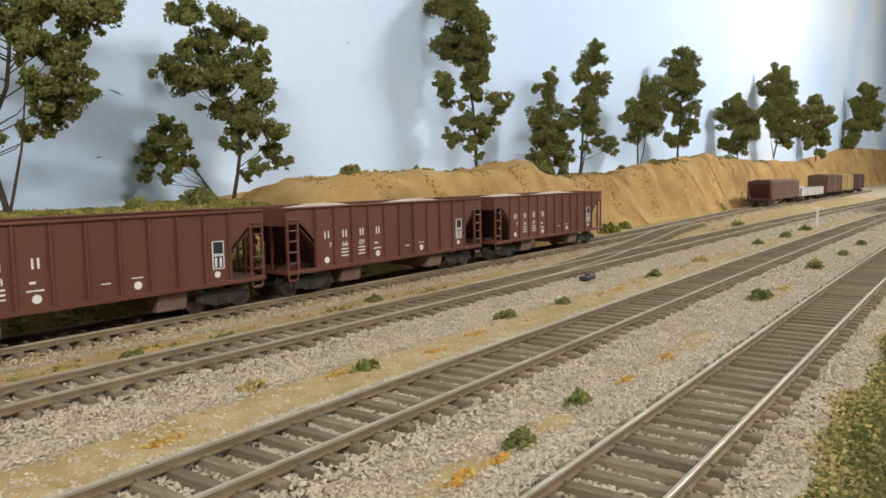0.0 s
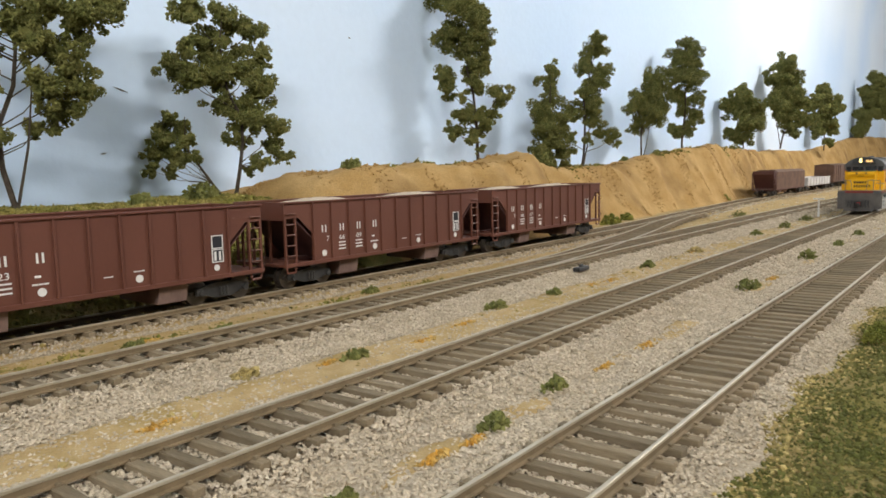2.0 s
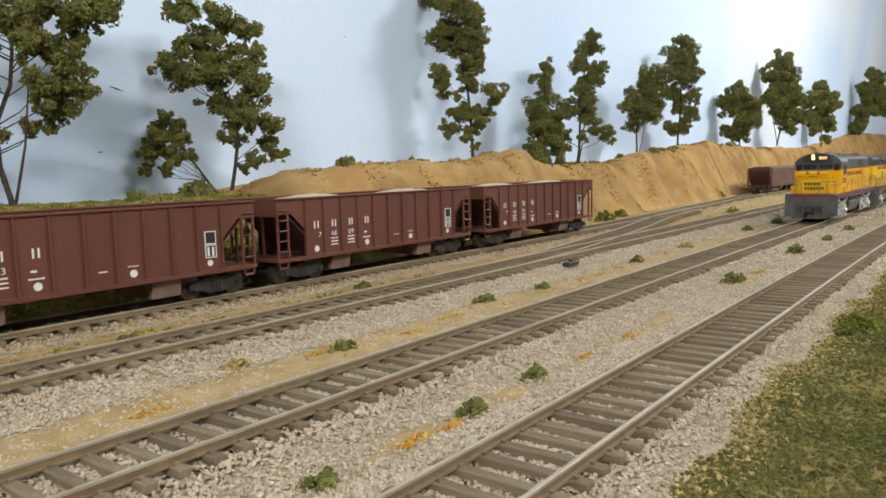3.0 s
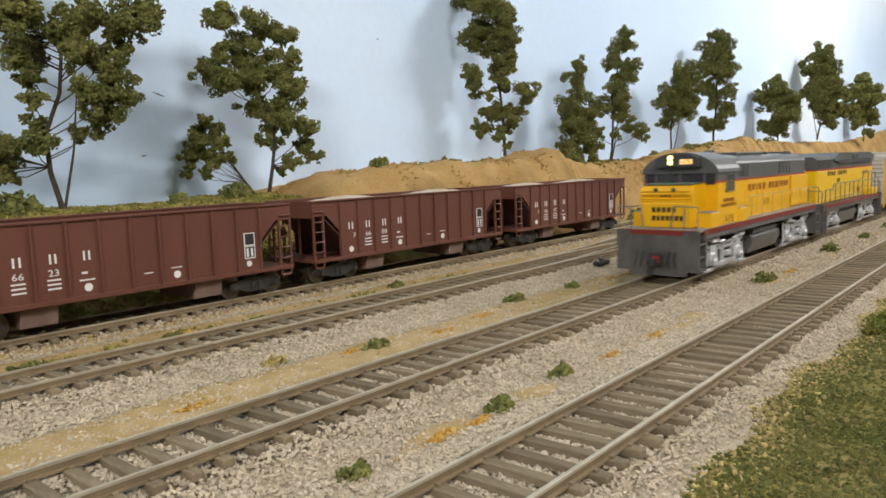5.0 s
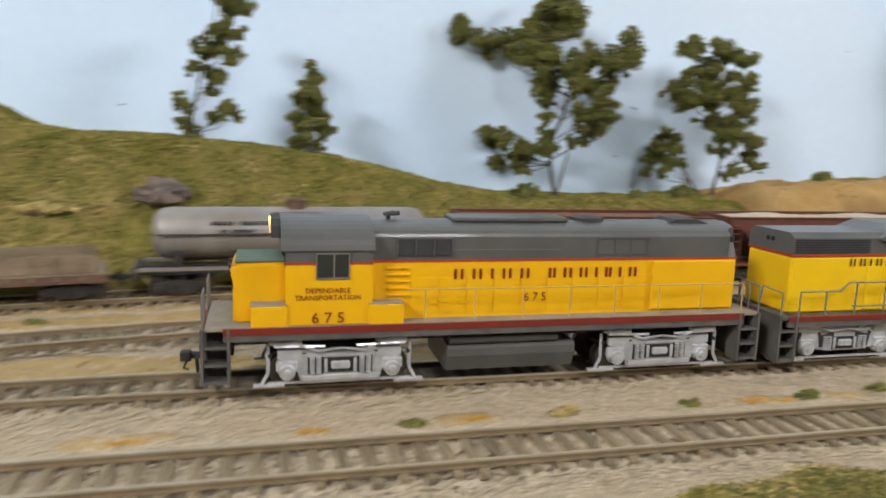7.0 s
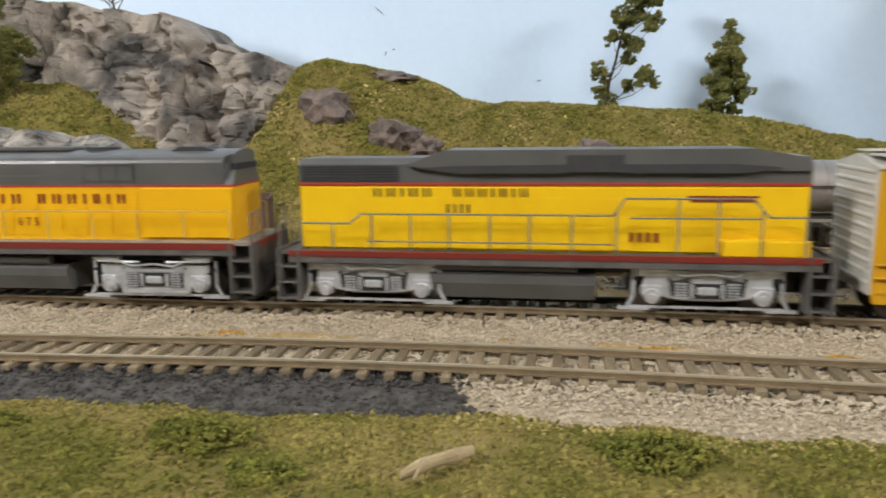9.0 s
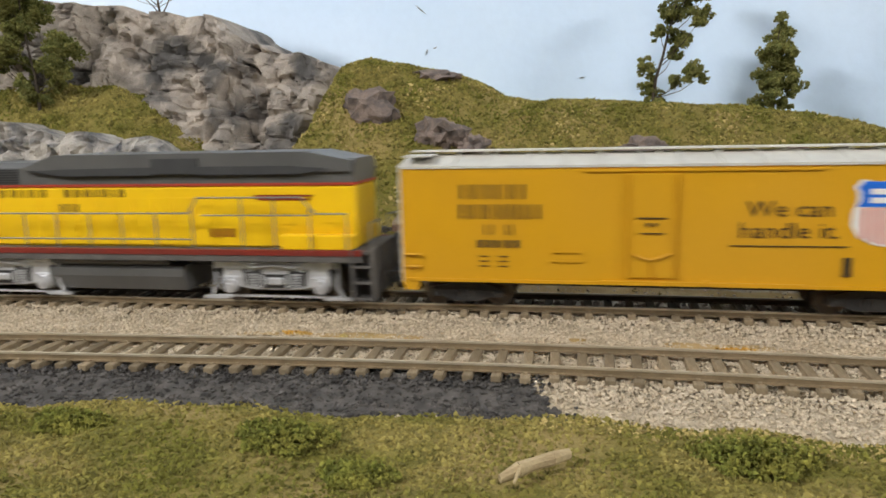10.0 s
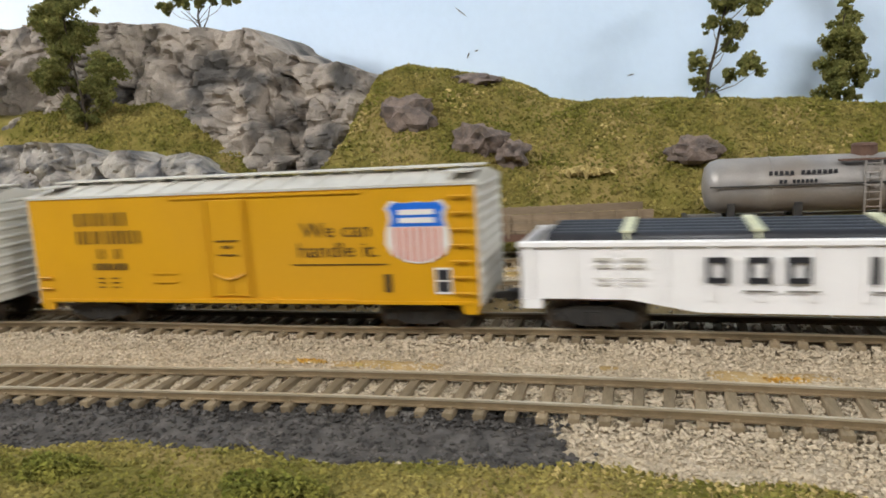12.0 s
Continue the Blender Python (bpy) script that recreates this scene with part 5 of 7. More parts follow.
def covered_hopper():
    car = thing("covered_hopper_car", "grey-brown weathered covered hopper with dark end", "freight car")
    L = 0.185
    bm = bmesh.new()
    prism(bm, [(-0.0165, 0.0105), (0.0165, 0.0105), (0.0165, 0.0375), (0.0120, 0.0408), (-0.0120, 0.0408), (-0.0165, 0.0375)], 0.016, L)
    part("body", bm, M["rust_brown"], car)
    bm = bmesh.new()
    prism(bm, [(0.016, 0.012), (0.016, 0.039), (0.002, 0.039), (0.002, 0.034)], -0.016, 0.016, "y")
    part("slope_sheet", bm, M["hopper_dark"], car)
    for y in (-0.016, 0.016):
        for x in (0.001, 0.008):
            bm = bmesh.new()
            box(bm, x - 0.0006, x + 0.0006, y - 0.0006, y + 0.0006, 0.0095, 0.036)
            part("post", bm, M["hopper_dark"], car)
        ladder(car, 0.001, 0.008, y, 0.011, 0.035, 5, M["hopper_dark"])
    bm = bmesh.new()
    box(bm, 0, L, -0.0165, 0.0165, 0.0092, 0.0106)
    part("frame", bm, M["hopper_dark"], car)
    for x in (0.045, 0.08):
        bm = bmesh.new()
        prism(bm, [(-0.0155, 0.0105), (0.0155, 0.0105), (0.012, 0.0042), (-0.012, 0.0042)], x - 0.006, x + 0.006)
        part("chute", bm, M["chute"], car)
    for x in (0.015, L - 0.015):
        freight_truck(car, x)
    coupler(car, 0, -1)
    coupler(car, L, 1)
    return car


stand(covered_hopper(), track_a, 1.045, 0.185)


def far_boxcar(label, body, L=0.165):
    car = thing("boxcar", label, "boxcar", "far parked boxcars")
    bm = bmesh.new()
    prism(bm, [(-0.0175, 0.0105), (0.0175, 0.0105), (0.0175, 0.0450), (0, 0.0475), (-0.0175, 0.0450)], 0, L)
    part("body", bm, M[body], car)
    for k in range(8):
        bm = bmesh.new()
        x = 0.004 + k * (L - 0.008) / 7
        box(bm, x - 0.0006, x + 0.0006, -0.0184, -0.0174, 0.0108, 0.0448)
        part("rib", bm, M[body], car)
    bm = bmesh.new()
    box(bm, L / 2 - 0.014, L / 2 + 0.014, -0.0188, -0.0178, 0.0115, 0.0440)
    part("door", bm, M[body], car)
    for x in (0.015, L - 0.015):
        freight_truck(car, x)
    return car


stand(far_boxcar("rust-brown parked boxcar far down the yard", "rust_brown"), track_a, 1.46, 0.165)
stand(far_boxcar("dark brown parked boxcar far down the yard", "hopper_dark"), track_a, 1.82, 0.165)
stand(far_boxcar("straw-yellow parked boxcar far down the yard", "faded_yellow"), track_a, 1.64, 0.165)

post = thing("signal_post", "small white post beside the yard track", "post", m=pose(0.676, 0.104, float(ground_z(0.676, 0.104))))
part("pole", rod(bmesh.new(), (0, 0, -0.001), (0, 0, 0.019), 0.0010, 0.0009, 8), M["white_mark"], post)
part("arm", box(bmesh.new(), -0.0008, 0.0008, -0.0055, 0.0055, 0.0185, 0.0200, 0.0003), M["white_mark"], post)
stand_box = thing("switch_stand", "black switch machine box beside the turnout", "switch stand", m=pose(0.190, 0.128, float(ground_z(0.19, 0.128)) + 0.0008))
part("housing", box(bmesh.new(), -0.006, 0.006, -0.002, 0.002, 0, 0.0022, 0.0004), M["truck_black"], stand_box)
part("lever", box(bmesh.new(), -0.0016, 0.0016, -0.0006, 0.0006, 0.0022, 0.0034, 0.0002), M["truck_black"], stand_box)


# ---- the train ----
def silver_truck(parent, x, half, kind):
    """A locomotive truck with cast silver side frames, springs, journals, brake rigging and pipes."""
    r = 0.0056
    tk = new("truck", finish("truck", box(bmesh.new(), -half, half, -0.009, 0.009, 0.0085, 0.0135), M["truck_black"]))
    tk.parent = parent
    tk.matrix_local = pose(x, 0, 0)
    for s in (-1, 1):
        bm = bmesh.new()
        y0, y1 = sorted((s * 0.0128, s * 0.0146))
        if kind == "drop":
            prof = [(-half - 0.003, 0.0105), (-half - 0.003, 0.0134), (-half + 0.008, 0.0134), (-half + 0.012, 0.0122), (half - 0.012, 0.0122), (half - 0.008, 0.0134), (half + 0.003, 0.0134),
                    (half + 0.003, 0.0105), (half - 0.0022, 0.0096), (half - 0.0040, 0.0032), (-half + 0.0040, 0.0032), (-half + 0.0022, 0.0096)]
        else:
            prof = [(-half - 0.003, 0.0095), (-half - 0.002, 0.0148), (half + 0.002, 0.0148), (half + 0.003, 0.0095), (half - 0.004, 0.0060), (0.007, 0.0052), (-0.007, 0.0052), (-half + 0.004, 0.0060)]
        prism(bm, prof, y0, y1, "y")
        if kind == "drop":  # raised rims along the dropped middle
            box(bm, -half + 0.0045, half - 0.0045, *sorted((s * 0.0145, s * 0.0151)), 0.0034, 0.0048)
            box(bm, -half + 0.0045, half - 0.0045, *sorted((s * 0.0145, s * 0.0150)), 0.0110, 0.0120)
        else:
            for k in (-1, 1):
                box(bm, k * (half + 0.0005) - 0.0042, k * (half + 0.0005) + 0.0042, *sorted((s * 0.0145, s * 0.0152)), 0.0128, 0.0148)
        part("side_frame", bm, M["silver"], tk, "cast silver side frame")
        # black plates on the solid face stand for the shade in its recesses
        bm = bmesh.new()
        if kind == "drop":
            for k in (-1, 1):
                box(bm, k * 0.0078 - 0.0024, k * 0.0078 + 0.0024, *sorted((s * 0.0145, s * 0.0148)), 0.0054, 0.0108)
        else:
            for k in (-1, 1):
                prism(bm, [(k * 0.0046, 0.0062), (k * 0.0108, 0.0066), (k * 0.0116, 0.0112), (k * 0.0050, 0.0122)], *sorted((s * 0.0145, s * 0.0149)), "y")
        part("frame_recess", bm, M["truck_black"], tk)
        for k in (-1, 1):
            bm = bmesh.new()
            rod(bm, (k * half, s * 0.0130, r + 0.0010), (k * half, s * 0.0162, r + 0.0008), 0.0029, 0.0024, 14)
            rod(bm, (k * half, s * 0.0162, r + 0.0008), (k * half, s * 0.0168, r + 0.0008), 0.0012, 0.0010, 10)
            box(bm, k * half - 0.0034, k * half + 0.0034, *sorted((s * 0.0128, s * 0.0152)), 0.0062, 0.0100, 0.0006)
            part("journal", bm, M["silver"], tk)
            bm = bmesh.new()
            rod(bm, (k * half - 0.004, s * 0.0150, 0.0160), (k * half + 0.0045, s * 0.0150, 0.0160), 0.0013, 0.0013, 12)
            rod(bm, (k * half - 0.0055, s * 0.0150, 0.0160), (k * half - 0.004, s * 0.0150, 0.0160), 0.0006, 0.0009, 8)
            part("brake_cylinder", bm, M["silver"], tk)
            bm = bmesh.new()
            e = k * (half + 0.0058)
            path_rod(bm, [(e, s * 0.0140, 0.0148), (e, s * 0.0142, 0.0062), (e + k * 0.0018, s * 0.0142, 0.0028)], 0.0006, 6)
            box(bm, min(e - k * 0.005, e + k * 0.0045), max(e - k * 0.005, e + k * 0.0045), *sorted((s * 0.0134, s * 0.0150)), 0.0018, 0.0027)
            part("brake_hanger", bm, M["silver"], tk)
        for k in (-0.0088, -0.0068, 0.0068, 0.0088):
            bm = bmesh.new()
            for j in range(6):
                rod(bm, (k, s * 0.0152, 0.0058 + j * 0.0009), (k, s * 0.0152, 0.0063 + j * 0.0009), 0.00085, seg=9)
            part("spring", bm, M["silver"], tk)
        bm = bmesh.new()
        box(bm, -0.0030, 0.0030, *sorted((s * 0.0146, s * 0.0160)), 0.0070, 0.0096, 0.0005)
        part("bolster_end", bm, M["silver"], tk)
        # black plate for the shaded opening round the bolster
        bm = bmesh.new()
        box(bm, -0.0054, 0.0054, *sorted((s * 0.0142, s * 0.0150)), 0.0058, 0.0106)
        part("window", bm, M["truck_black"], tk)
        bm = bmesh.new()
        path_rod(bm, [(-half + 0.003, s * 0.0158, 0.0155), (-half * 0.45, s * 0.0160, 0.0132), (0.0, s * 0.0160, 0.0140), (half * 0.45, s * 0.0160, 0.0132), (half - 0.003, s * 0.0158, 0.0155)], 0.0004, 5)
        part("air_pipe", bm, M["silver"], tk)
        bm = bmesh.new()
        rod(bm, (-half - 0.004, s * 0.0156, 0.0150), (-half * 0.3, s * 0.0156, 0.0146), 0.00045, seg=6)
        rod(bm, (half * 0.3, s * 0.0156, 0.0146), (half + 0.004, s * 0.0156, 0.0150), 0.00045, seg=6)
        part("brake_rod", bm, M["silver"], tk)
        bm = bmesh.new()
        box(bm, -half - 0.006, half + 0.006, *sorted((s * 0.0136, s * 0.0144)), 0.0024, 0.0031)
        part("brake_beam", bm, M["silver"], tk)
        for k in (-1, 1):
            # black discs painted as shaded holes; the frame is not pierced
            bm = bmesh.new()
            for e in (-0.0052, 0.0052):
                rod(bm, (k * half + e, s * 0.0140, 0.0118), (k * half + e, s * 0.0149, 0.0118), 0.0007, seg=8)
            part("frame_hole", bm, M["truck_black"], tk)
            bm = bmesh.new()
            box(bm, k * 0.0046 - 0.0005, k * 0.0046 + 0.0005, *sorted((s * 0.0148, s * 0.0154)), 0.0060, 0.0104)
            part("pedestal_bar", bm, M["silver"], tk)
    for k in (-1, 1):
        w = wheelset(tk, k * half, r)
        WHEELSETS.append((w, k * half, r))
    return tk


def fuel_tank(parent, x0, x1):
    bm = bmesh.new()
    prism(bm, [(-0.0150, 0.0092), (-0.0128, 0.0040), (0.0128, 0.0040), (0.0150, 0.0092), (0.0150, 0.0118), (0.0135, 0.0130), (-0.0135, 0.0130), (-0.0150, 0.0118)], x0, x1)
    part("fuel_tank", bm, M["loco_grey"], parent)
    for s in (-1, 1):
        bm = bmesh.new()
        rod(bm, (x0 + 0.0005, s * 0.0136, 0.0150), (x1 - 0.006, s * 0.0136, 0.0150), 0.0019, seg=14)
        part("air_tank", bm, M["loco_grey"], parent)


def steps(parent, x, s, d):
    """A corner step well: a back plate, two stringers and three treads."""
    well = part("step_well", box(bmesh.new(), min(x, x + d * 0.0072), max(x, x + d * 0.0072), s * 0.0120 - 0.0003, s * 0.0120 + 0.0003, 0.0042, 0.0205), M["sill_grey"], parent)
    for e in (x, x + d * 0.0072):
        part("stringer", box(bmesh.new(), e - 0.0004, e + 0.0004, *sorted((s * 0.0120, s * 0.0185)), 0.0042, 0.0215), M["sill_grey"], well)
    for z in (0.0046, 0.0100, 0.0154):
        part("tread", box(bmesh.new(), min(x, x + d * 0.0072), max(x, x + d * 0.0072), *sorted((s * 0.0125, s * 0.0183)), z, z + 0.0007), M["sill_grey"], well)
    return well


def rounded(w, z0, zs, zt, n=7):
    """A hood's cross-section: upright sides and a rounded top."""
    pts = [(-w, z0), (w, z0), (w, zs)]
    for i in range(1, n):
        a = math.pi / 2 * i / n
        pts.append((w * (1 - (1 - math.cos(a)) ** 0.9) if i < n else 0, zs + (zt - zs) * math.sin(a)))
    pts += [(-y, z) for y, z in reversed(pts[3:])]
    pts.append((-w, zs))
    return pts


def railing(parent, pts, z0, posts, y, r=0.00030, material="rail_wire"):
    bm = bmesh.new()
    path_rod(bm, [(x, y, z) for x, z in pts], r, 6)
    for x in posts:
        z = float(np.interp(x, [p[0] for p in pts], [p[1] for p in pts]))
        rod(bm, (x, y, z0), (x, y, z), r, seg=6)
    return part("handrail", bm, M[material], parent)


def locomotive():
    """A low-nosed road switcher, cab forward; x runs from the front step, z from the rail head."""
    lo = thing("locomotive", "yellow and grey diesel locomotive with red stripes, headlights lit", "locomotive")
    L, Y, G = 0.1795, M["loco_yellow"], M["loco_grey"]
    zf = 0.0215
    bm = bmesh.new()
    box(bm, 0.001, L - 0.001, -0.0180, 0.0180, zf - 0.0006, zf + 0.0004)
    part("walkway", bm, M["deck_dust"], lo, "dusty walkway deck")
    for s in (-1, 1):
        bm = bmesh.new()
        box(bm, 0.006, L - 0.006, *sorted((s * 0.0168, s * 0.0181)), zf - 0.0040, zf - 0.0020)
        part("sill", bm, M["sill_grey"], lo)
        bm = bmesh.new()
        box(bm, 0.006, L - 0.006, *sorted((s * 0.0168, s * 0.0183)), zf - 0.0020, zf + 0.0002)
        part("red_stripe", bm, M["stripe_red"], lo, "dark red sill stripe")
    bm = bmesh.new()
    box(bm, 0.004, L - 0.004, -0.009, 0.009, 0.0140, zf - 0.0006)
    part("underframe", bm, M["truck_black"], lo)
    for d, x in ((1, 0.0), (-1, L)):  # pilots
        bm = bmesh.new()
        box(bm, min(x, x + d * 0.0014), max(x, x + d * 0.0014), -0.0168, 0.0168, 0.0120, zf)
        prism(bm, [(-0.0128, 0.0022), (0.0128, 0.0022), (0.0150, 0.0120), (-0.0150, 0.0120)], min(x + d * 0.0004, x + d * 0.0014), max(x + d * 0.0004, x + d * 0.0014))
        part("pilot", bm, M["sill_grey"], lo)
        bm = bmesh.new()
        box(bm, min(x - d * 0.0001, x + d * 0.0006), max(x - d * 0.0001, x + d * 0.0006), -0.0170, 0.0170, zf - 0.0018, zf + 0.0003)
        part("end_stripe", bm, M["stripe_red"], lo)
        coupler(lo, x, -d)
        bm = bmesh.new()
        box(bm, min(x - d * 0.0012, x), max(x - d * 0.0012, x), -0.0035, 0.0035, 0.0062, 0.0115, 0.0004)
        part("coupler_pocket", bm, M["truck_black"], lo)
        if d == 1:
            part("uncoupling_knuckle", box(bmesh.new(), x - 0.0016, x - 0.0011, -0.0016, 0.0016, 0.0078, 0.0108, 0.0002), M["red_plastic"], lo, "dark red coupler pocket")
        for yy in (-0.0085, -0.0060, 0.0060, 0.0085):
            bm = bmesh.new()
            path_rod(bm, [(x - d * 0.0004, yy, 0.0125), (x - d * 0.0020, yy, 0.0095), (x - d * 0.0016, yy * 1.1, 0.0058)], 0.0004, 5)
            part("air_hose", bm, M["truck_black"], lo)
        for s in (-1, 1):
            steps(lo, x + d * 0.0002, s, d)
            bm = bmesh.new()
            path_rod(bm, [(x + d * 0.0004, s * 0.0176, zf), (x + d * 0.0004, s * 0.0176, zf + 0.0100), (x + d * 0.0004, s * 0.0075, zf + 0.0105), (x + d * 0.0004, s * 0.0060, zf)], 0.0003, 5)
            path_rod(bm, [(x + d * 0.0004, s * 0.0120, zf), (x + d * 0.0004, s * 0.0120, zf + 0.0103)], 0.0003, 5)
            part("end_handrail", bm, M["rail_wire"], lo)
    # short nose with a sloping upper front
    bm = bmesh.new()
    prism(bm, [(0.0085, zf), (0.0242, zf), (0.0242, 0.0405), (0.0090, 0.0402), (0.0075, 0.0372), (0.0096, 0.0345), (0.0085, 0.0330)], -0.0118, 0.0118, "y")
    bmesh.ops.bevel(bm, geom=[e for e in bm.edges if abs(e.verts[0].co.y) > 0.011 and abs(e.verts[1].co.y) > 0.011 and e.calc_length() > 0.001], offset=0.0008, segments=2, affect="EDGES")
    part("nose", bm, Y, lo)
    bm = bmesh.new()
    box(bm, 0.0092, 0.0232, -0.0108, 0.0108, 0.0405, 0.0411, 0.0002)
    part("anti_glare_panel", bm, M["green_anti_glare"], lo, "dull green anti-glare panel")
    bm = bmesh.new()
    rod(bm, (0.0080, 0.004, 0.0385), (0.0072, 0.004, 0.0385), 0.0009, seg=10)
    rod(bm, (0.0080, -0.004, 0.0385), (0.0072, -0.004, 0.0385), 0.0009, seg=10)
    part("nose_lamp", bm, M["grille_and_shade"], lo)
    for z, ws in ((0.0287, [0.0016] * 5), (0.0250, [0.0014] * 7), (0.0355, [0.0010] * 3)):
        bm = bmesh.new()
        y = 0.0062 if len(ws) > 4 else 0.0022
        for w in ws:
            box(bm, 0.00835, 0.0086, y - w, y, z, z + (0.0022 if len(ws) > 4 else 0.0013))
            y -= w + 0.0007
        part("nose_lettering", bm, M["brown_mark"], lo)
    # cab
    z1, zr = 0.0415, 0.0452
    cx0, cx1, cw = 0.0232, 0.0480, 0.0172
    bm = bmesh.new()
    box(bm, cx0, cx1, -cw, cw, zf, z1 - 0.0006)
    part("cab", bm, Y, lo)
    bm = bmesh.new()
    box(bm, cx0 - 0.0001, cx1 + 0.0001, -cw - 0.0001, cw + 0.0001, z1 - 0.0008, z1)
    part("cab_stripe", bm, M["stripe_bright"], lo)
    bm = bmesh.new()
    prism(bm, rounded(cw, z1, zr, 0.0540, 9), cx0, cx1)
    part("cab_roof", bm, G, lo, smooth=False)
    bm = bmesh.new()
    prism(bm, rounded(cw + 0.0005, zr - 0.0002, zr, 0.0545, 9), cx0 - 0.0012, cx1 + 0.0006)
    part("roof_sheet", bm, G, lo)
    # front windows, number boards, headlights on the cab's face
    xf = cx0 - 0.0040
    bm = bmesh.new()
    prism(bm, [(-0.0105, 0.0480), (0.0105, 0.0480), (0.0098, 0.0516), (0.0060, 0.0536), (-0.0060, 0.0536), (-0.0098, 0.0516)], xf, cx0)
    part("lamp_housing", bm, M["grille_and_shade"], lo, "dark housing of headlights and number boards")
    for y0, y1 in ((-0.0158, -0.0118), (0.0118, 0.0158)):
        part("cab_window", box(bmesh.new(), cx0 - 0.0003, cx0 + 0.0005, y0, y1, 0.0400, 0.0470), M["cab_glass"], lo)
    for y0, y1 in ((-0.0104, -0.0008), (0.0008, 0.0104)):
        part("windshield", box(bmesh.new(), cx0 - 0.0003, cx0 + 0.0005, y0, y1, 0.0412, 0.0470), M["cab_glass"], lo)
    for y in (-0.0055, 0.0055):
        bm = bmesh.new()
        rod(bm, (cx0 - 0.0005, y, 0.0418), (cx0 - 0.0006, y - 0.003, 0.0462), 0.0002, seg=5)
        part("wiper", bm, M["grille_and_shade"], lo)
    for z in (0.0500, 0.0522):
        bm = bmesh.new()
        rod(bm, (xf + 0.0002, 0.0028, z), (xf - 0.0003, 0.0028, z), 0.0010, seg=14)
        part("headlight", bm, M["headlight"], lo, "lit warm headlight lamp")
    nb = part("number_board", box(bmesh.new(), xf - 0.0003, xf + 0.0002, -0.0072, -0.0018, 0.0492, 0.0514), M["number_glow"], lo, "lit number board")
    text_part("board_number", "675", 0.0026, Matrix.Translation((xf - 0.0004, -0.0045, 0.0494)) @ Euler((radians(90), 0, radians(-90))).to_matrix().to_4x4(), M["black_mark"], nb)
    for s in (-1, 1):
        # side windows
        part("cab_window", box(bmesh.new(), 0.0320, 0.0410, *sorted((s * (cw - 0.001), s * (cw + 0.0003))), 0.0368, 0.0440), M["cab_glass"], lo)
        bm = bmesh.new()
        for a, b, c, d in ((0.0317, 0.0413, 0.0364, 0.0368), (0.0317, 0.0413, 0.0440, 0.0443), (0.0317, 0.0320, 0.0364, 0.0443), (0.0410, 0.0413, 0.0364, 0.0443), (0.0366, 0.0370, 0.0368, 0.0440)):
            box(bm, a, b, *sorted((s * (cw - 0.001), s * (cw + 0.0005))), c, d)
        part("window_frame", bm, M["rail_wire"], lo)
        for a, b in ((0.0135, 0.0237), (0.0470, 0.0575)):
            bm = bmesh.new()
            box(bm, a, b, *sorted((s * 0.0108, s * 0.0180)), zf, 0.0282, 0.0004)
            part("battery_box", bm, Y, lo)
            part("box_lid", box(bmesh.new(), a, b, *sorted((s * 0.0108, s * 0.0178)), 0.0282, 0.0285), M["deck_dust"], lo)
        bm = bmesh.new()
        box(bm, 0.0245, 0.0470, *sorted((s * cw, s * (cw + 0.0003))), zf + 0.0002, zf + 0.0005)
        part("cab_foot_line", bm, M["grille_and_shade"], lo)
    # long hood
    hw = 0.0122
    hx0, hx1, zl = cx1 - 0.0004, 0.1722, 0.0412
    bm = bmesh.new()
    box(bm, hx0, hx1, -hw, hw, zf + 0.0004, zl - 0.0008)
    part("long_hood", bm, Y, lo)
    bm = bmesh.new()
    box(bm, hx0, hx1 + 0.0001, -hw - 0.0001, hw + 0.0001, zl - 0.0009, zl - 0.0001)
    part("hood_stripe", bm, M["stripe_bright"], lo)
    bm = bmesh.new()
    prism(bm, rounded(hw, zl - 0.0001, 0.0485, 0.0530), hx0, hx1)
    bmesh.ops.bevel(bm, geom=[e for e in bm.edges if e.verts[0].co.x > hx1 - 1e-5 and e.verts[1].co.x > hx1 - 1e-5 and min(v.co.z for v in e.verts) > 0.046], offset=0.003, segments=2, affect="EDGES")
    part("hood_roof", bm, G, lo)
    for s in (-1, 1):
        bm = bmesh.new()
        box(bm, 0.1408, hx1 - 0.0004, *sorted((s * hw, s * (hw + 0.0010))), zf + 0.0012, zl - 0.0012, 0.0003)
        part("side_box", bm, Y, lo)
        for k in range(9):  # hood doors with latches
            x = 0.0605 + k * 0.0088
            bm = bmesh.new()
            box(bm, x, x + 0.0083, *sorted((s * hw, s * (hw + 0.0002))), 0.0235, 0.0352)
            part("hood_door", bm, Y, lo)
            bm = bmesh.new()
            for z in (0.0262, 0.0325):
                box(bm, x + 0.0070, x + 0.0078, *sorted((s * hw, s * (hw + 0.0005))), z, z + 0.0006)
            part("door_latch", bm, Y, lo)
        for a, b, n in ((0.0530, 0.0600, 5), ):
            bm = bmesh.new()
            for k in range(n):
                box(bm, a, b, *sorted((s * hw, s * (hw + 0.0006))), 0.0295 + k * 0.0022, 0.0300 + k * 0.0022)
            part("grab_iron", bm, Y, lo)
        for a, b in ((0.0560, 0.0730), (0.1215, 0.1385)):
            part("radiator_grille", box(bmesh.new(), a, b, *sorted((s * hw, s * (hw + 0.00025))), 0.0424, 0.0478), M["grille_and_shade"] if a < 0.1 else G, lo)
            bm = bmesh.new()
            for k in range(4):
                x = a + k * (b - a) / 3
                box(bm, x - 0.0002, x + 0.0002, *sorted((s * hw, s * (hw + 0.0005))), 0.0422, 0.0480)
            box(bm, a, b, *sorted((s * hw, s * (hw + 0.0005))), 0.0478, 0.0482)
            part("grille_frame", bm, G, lo)
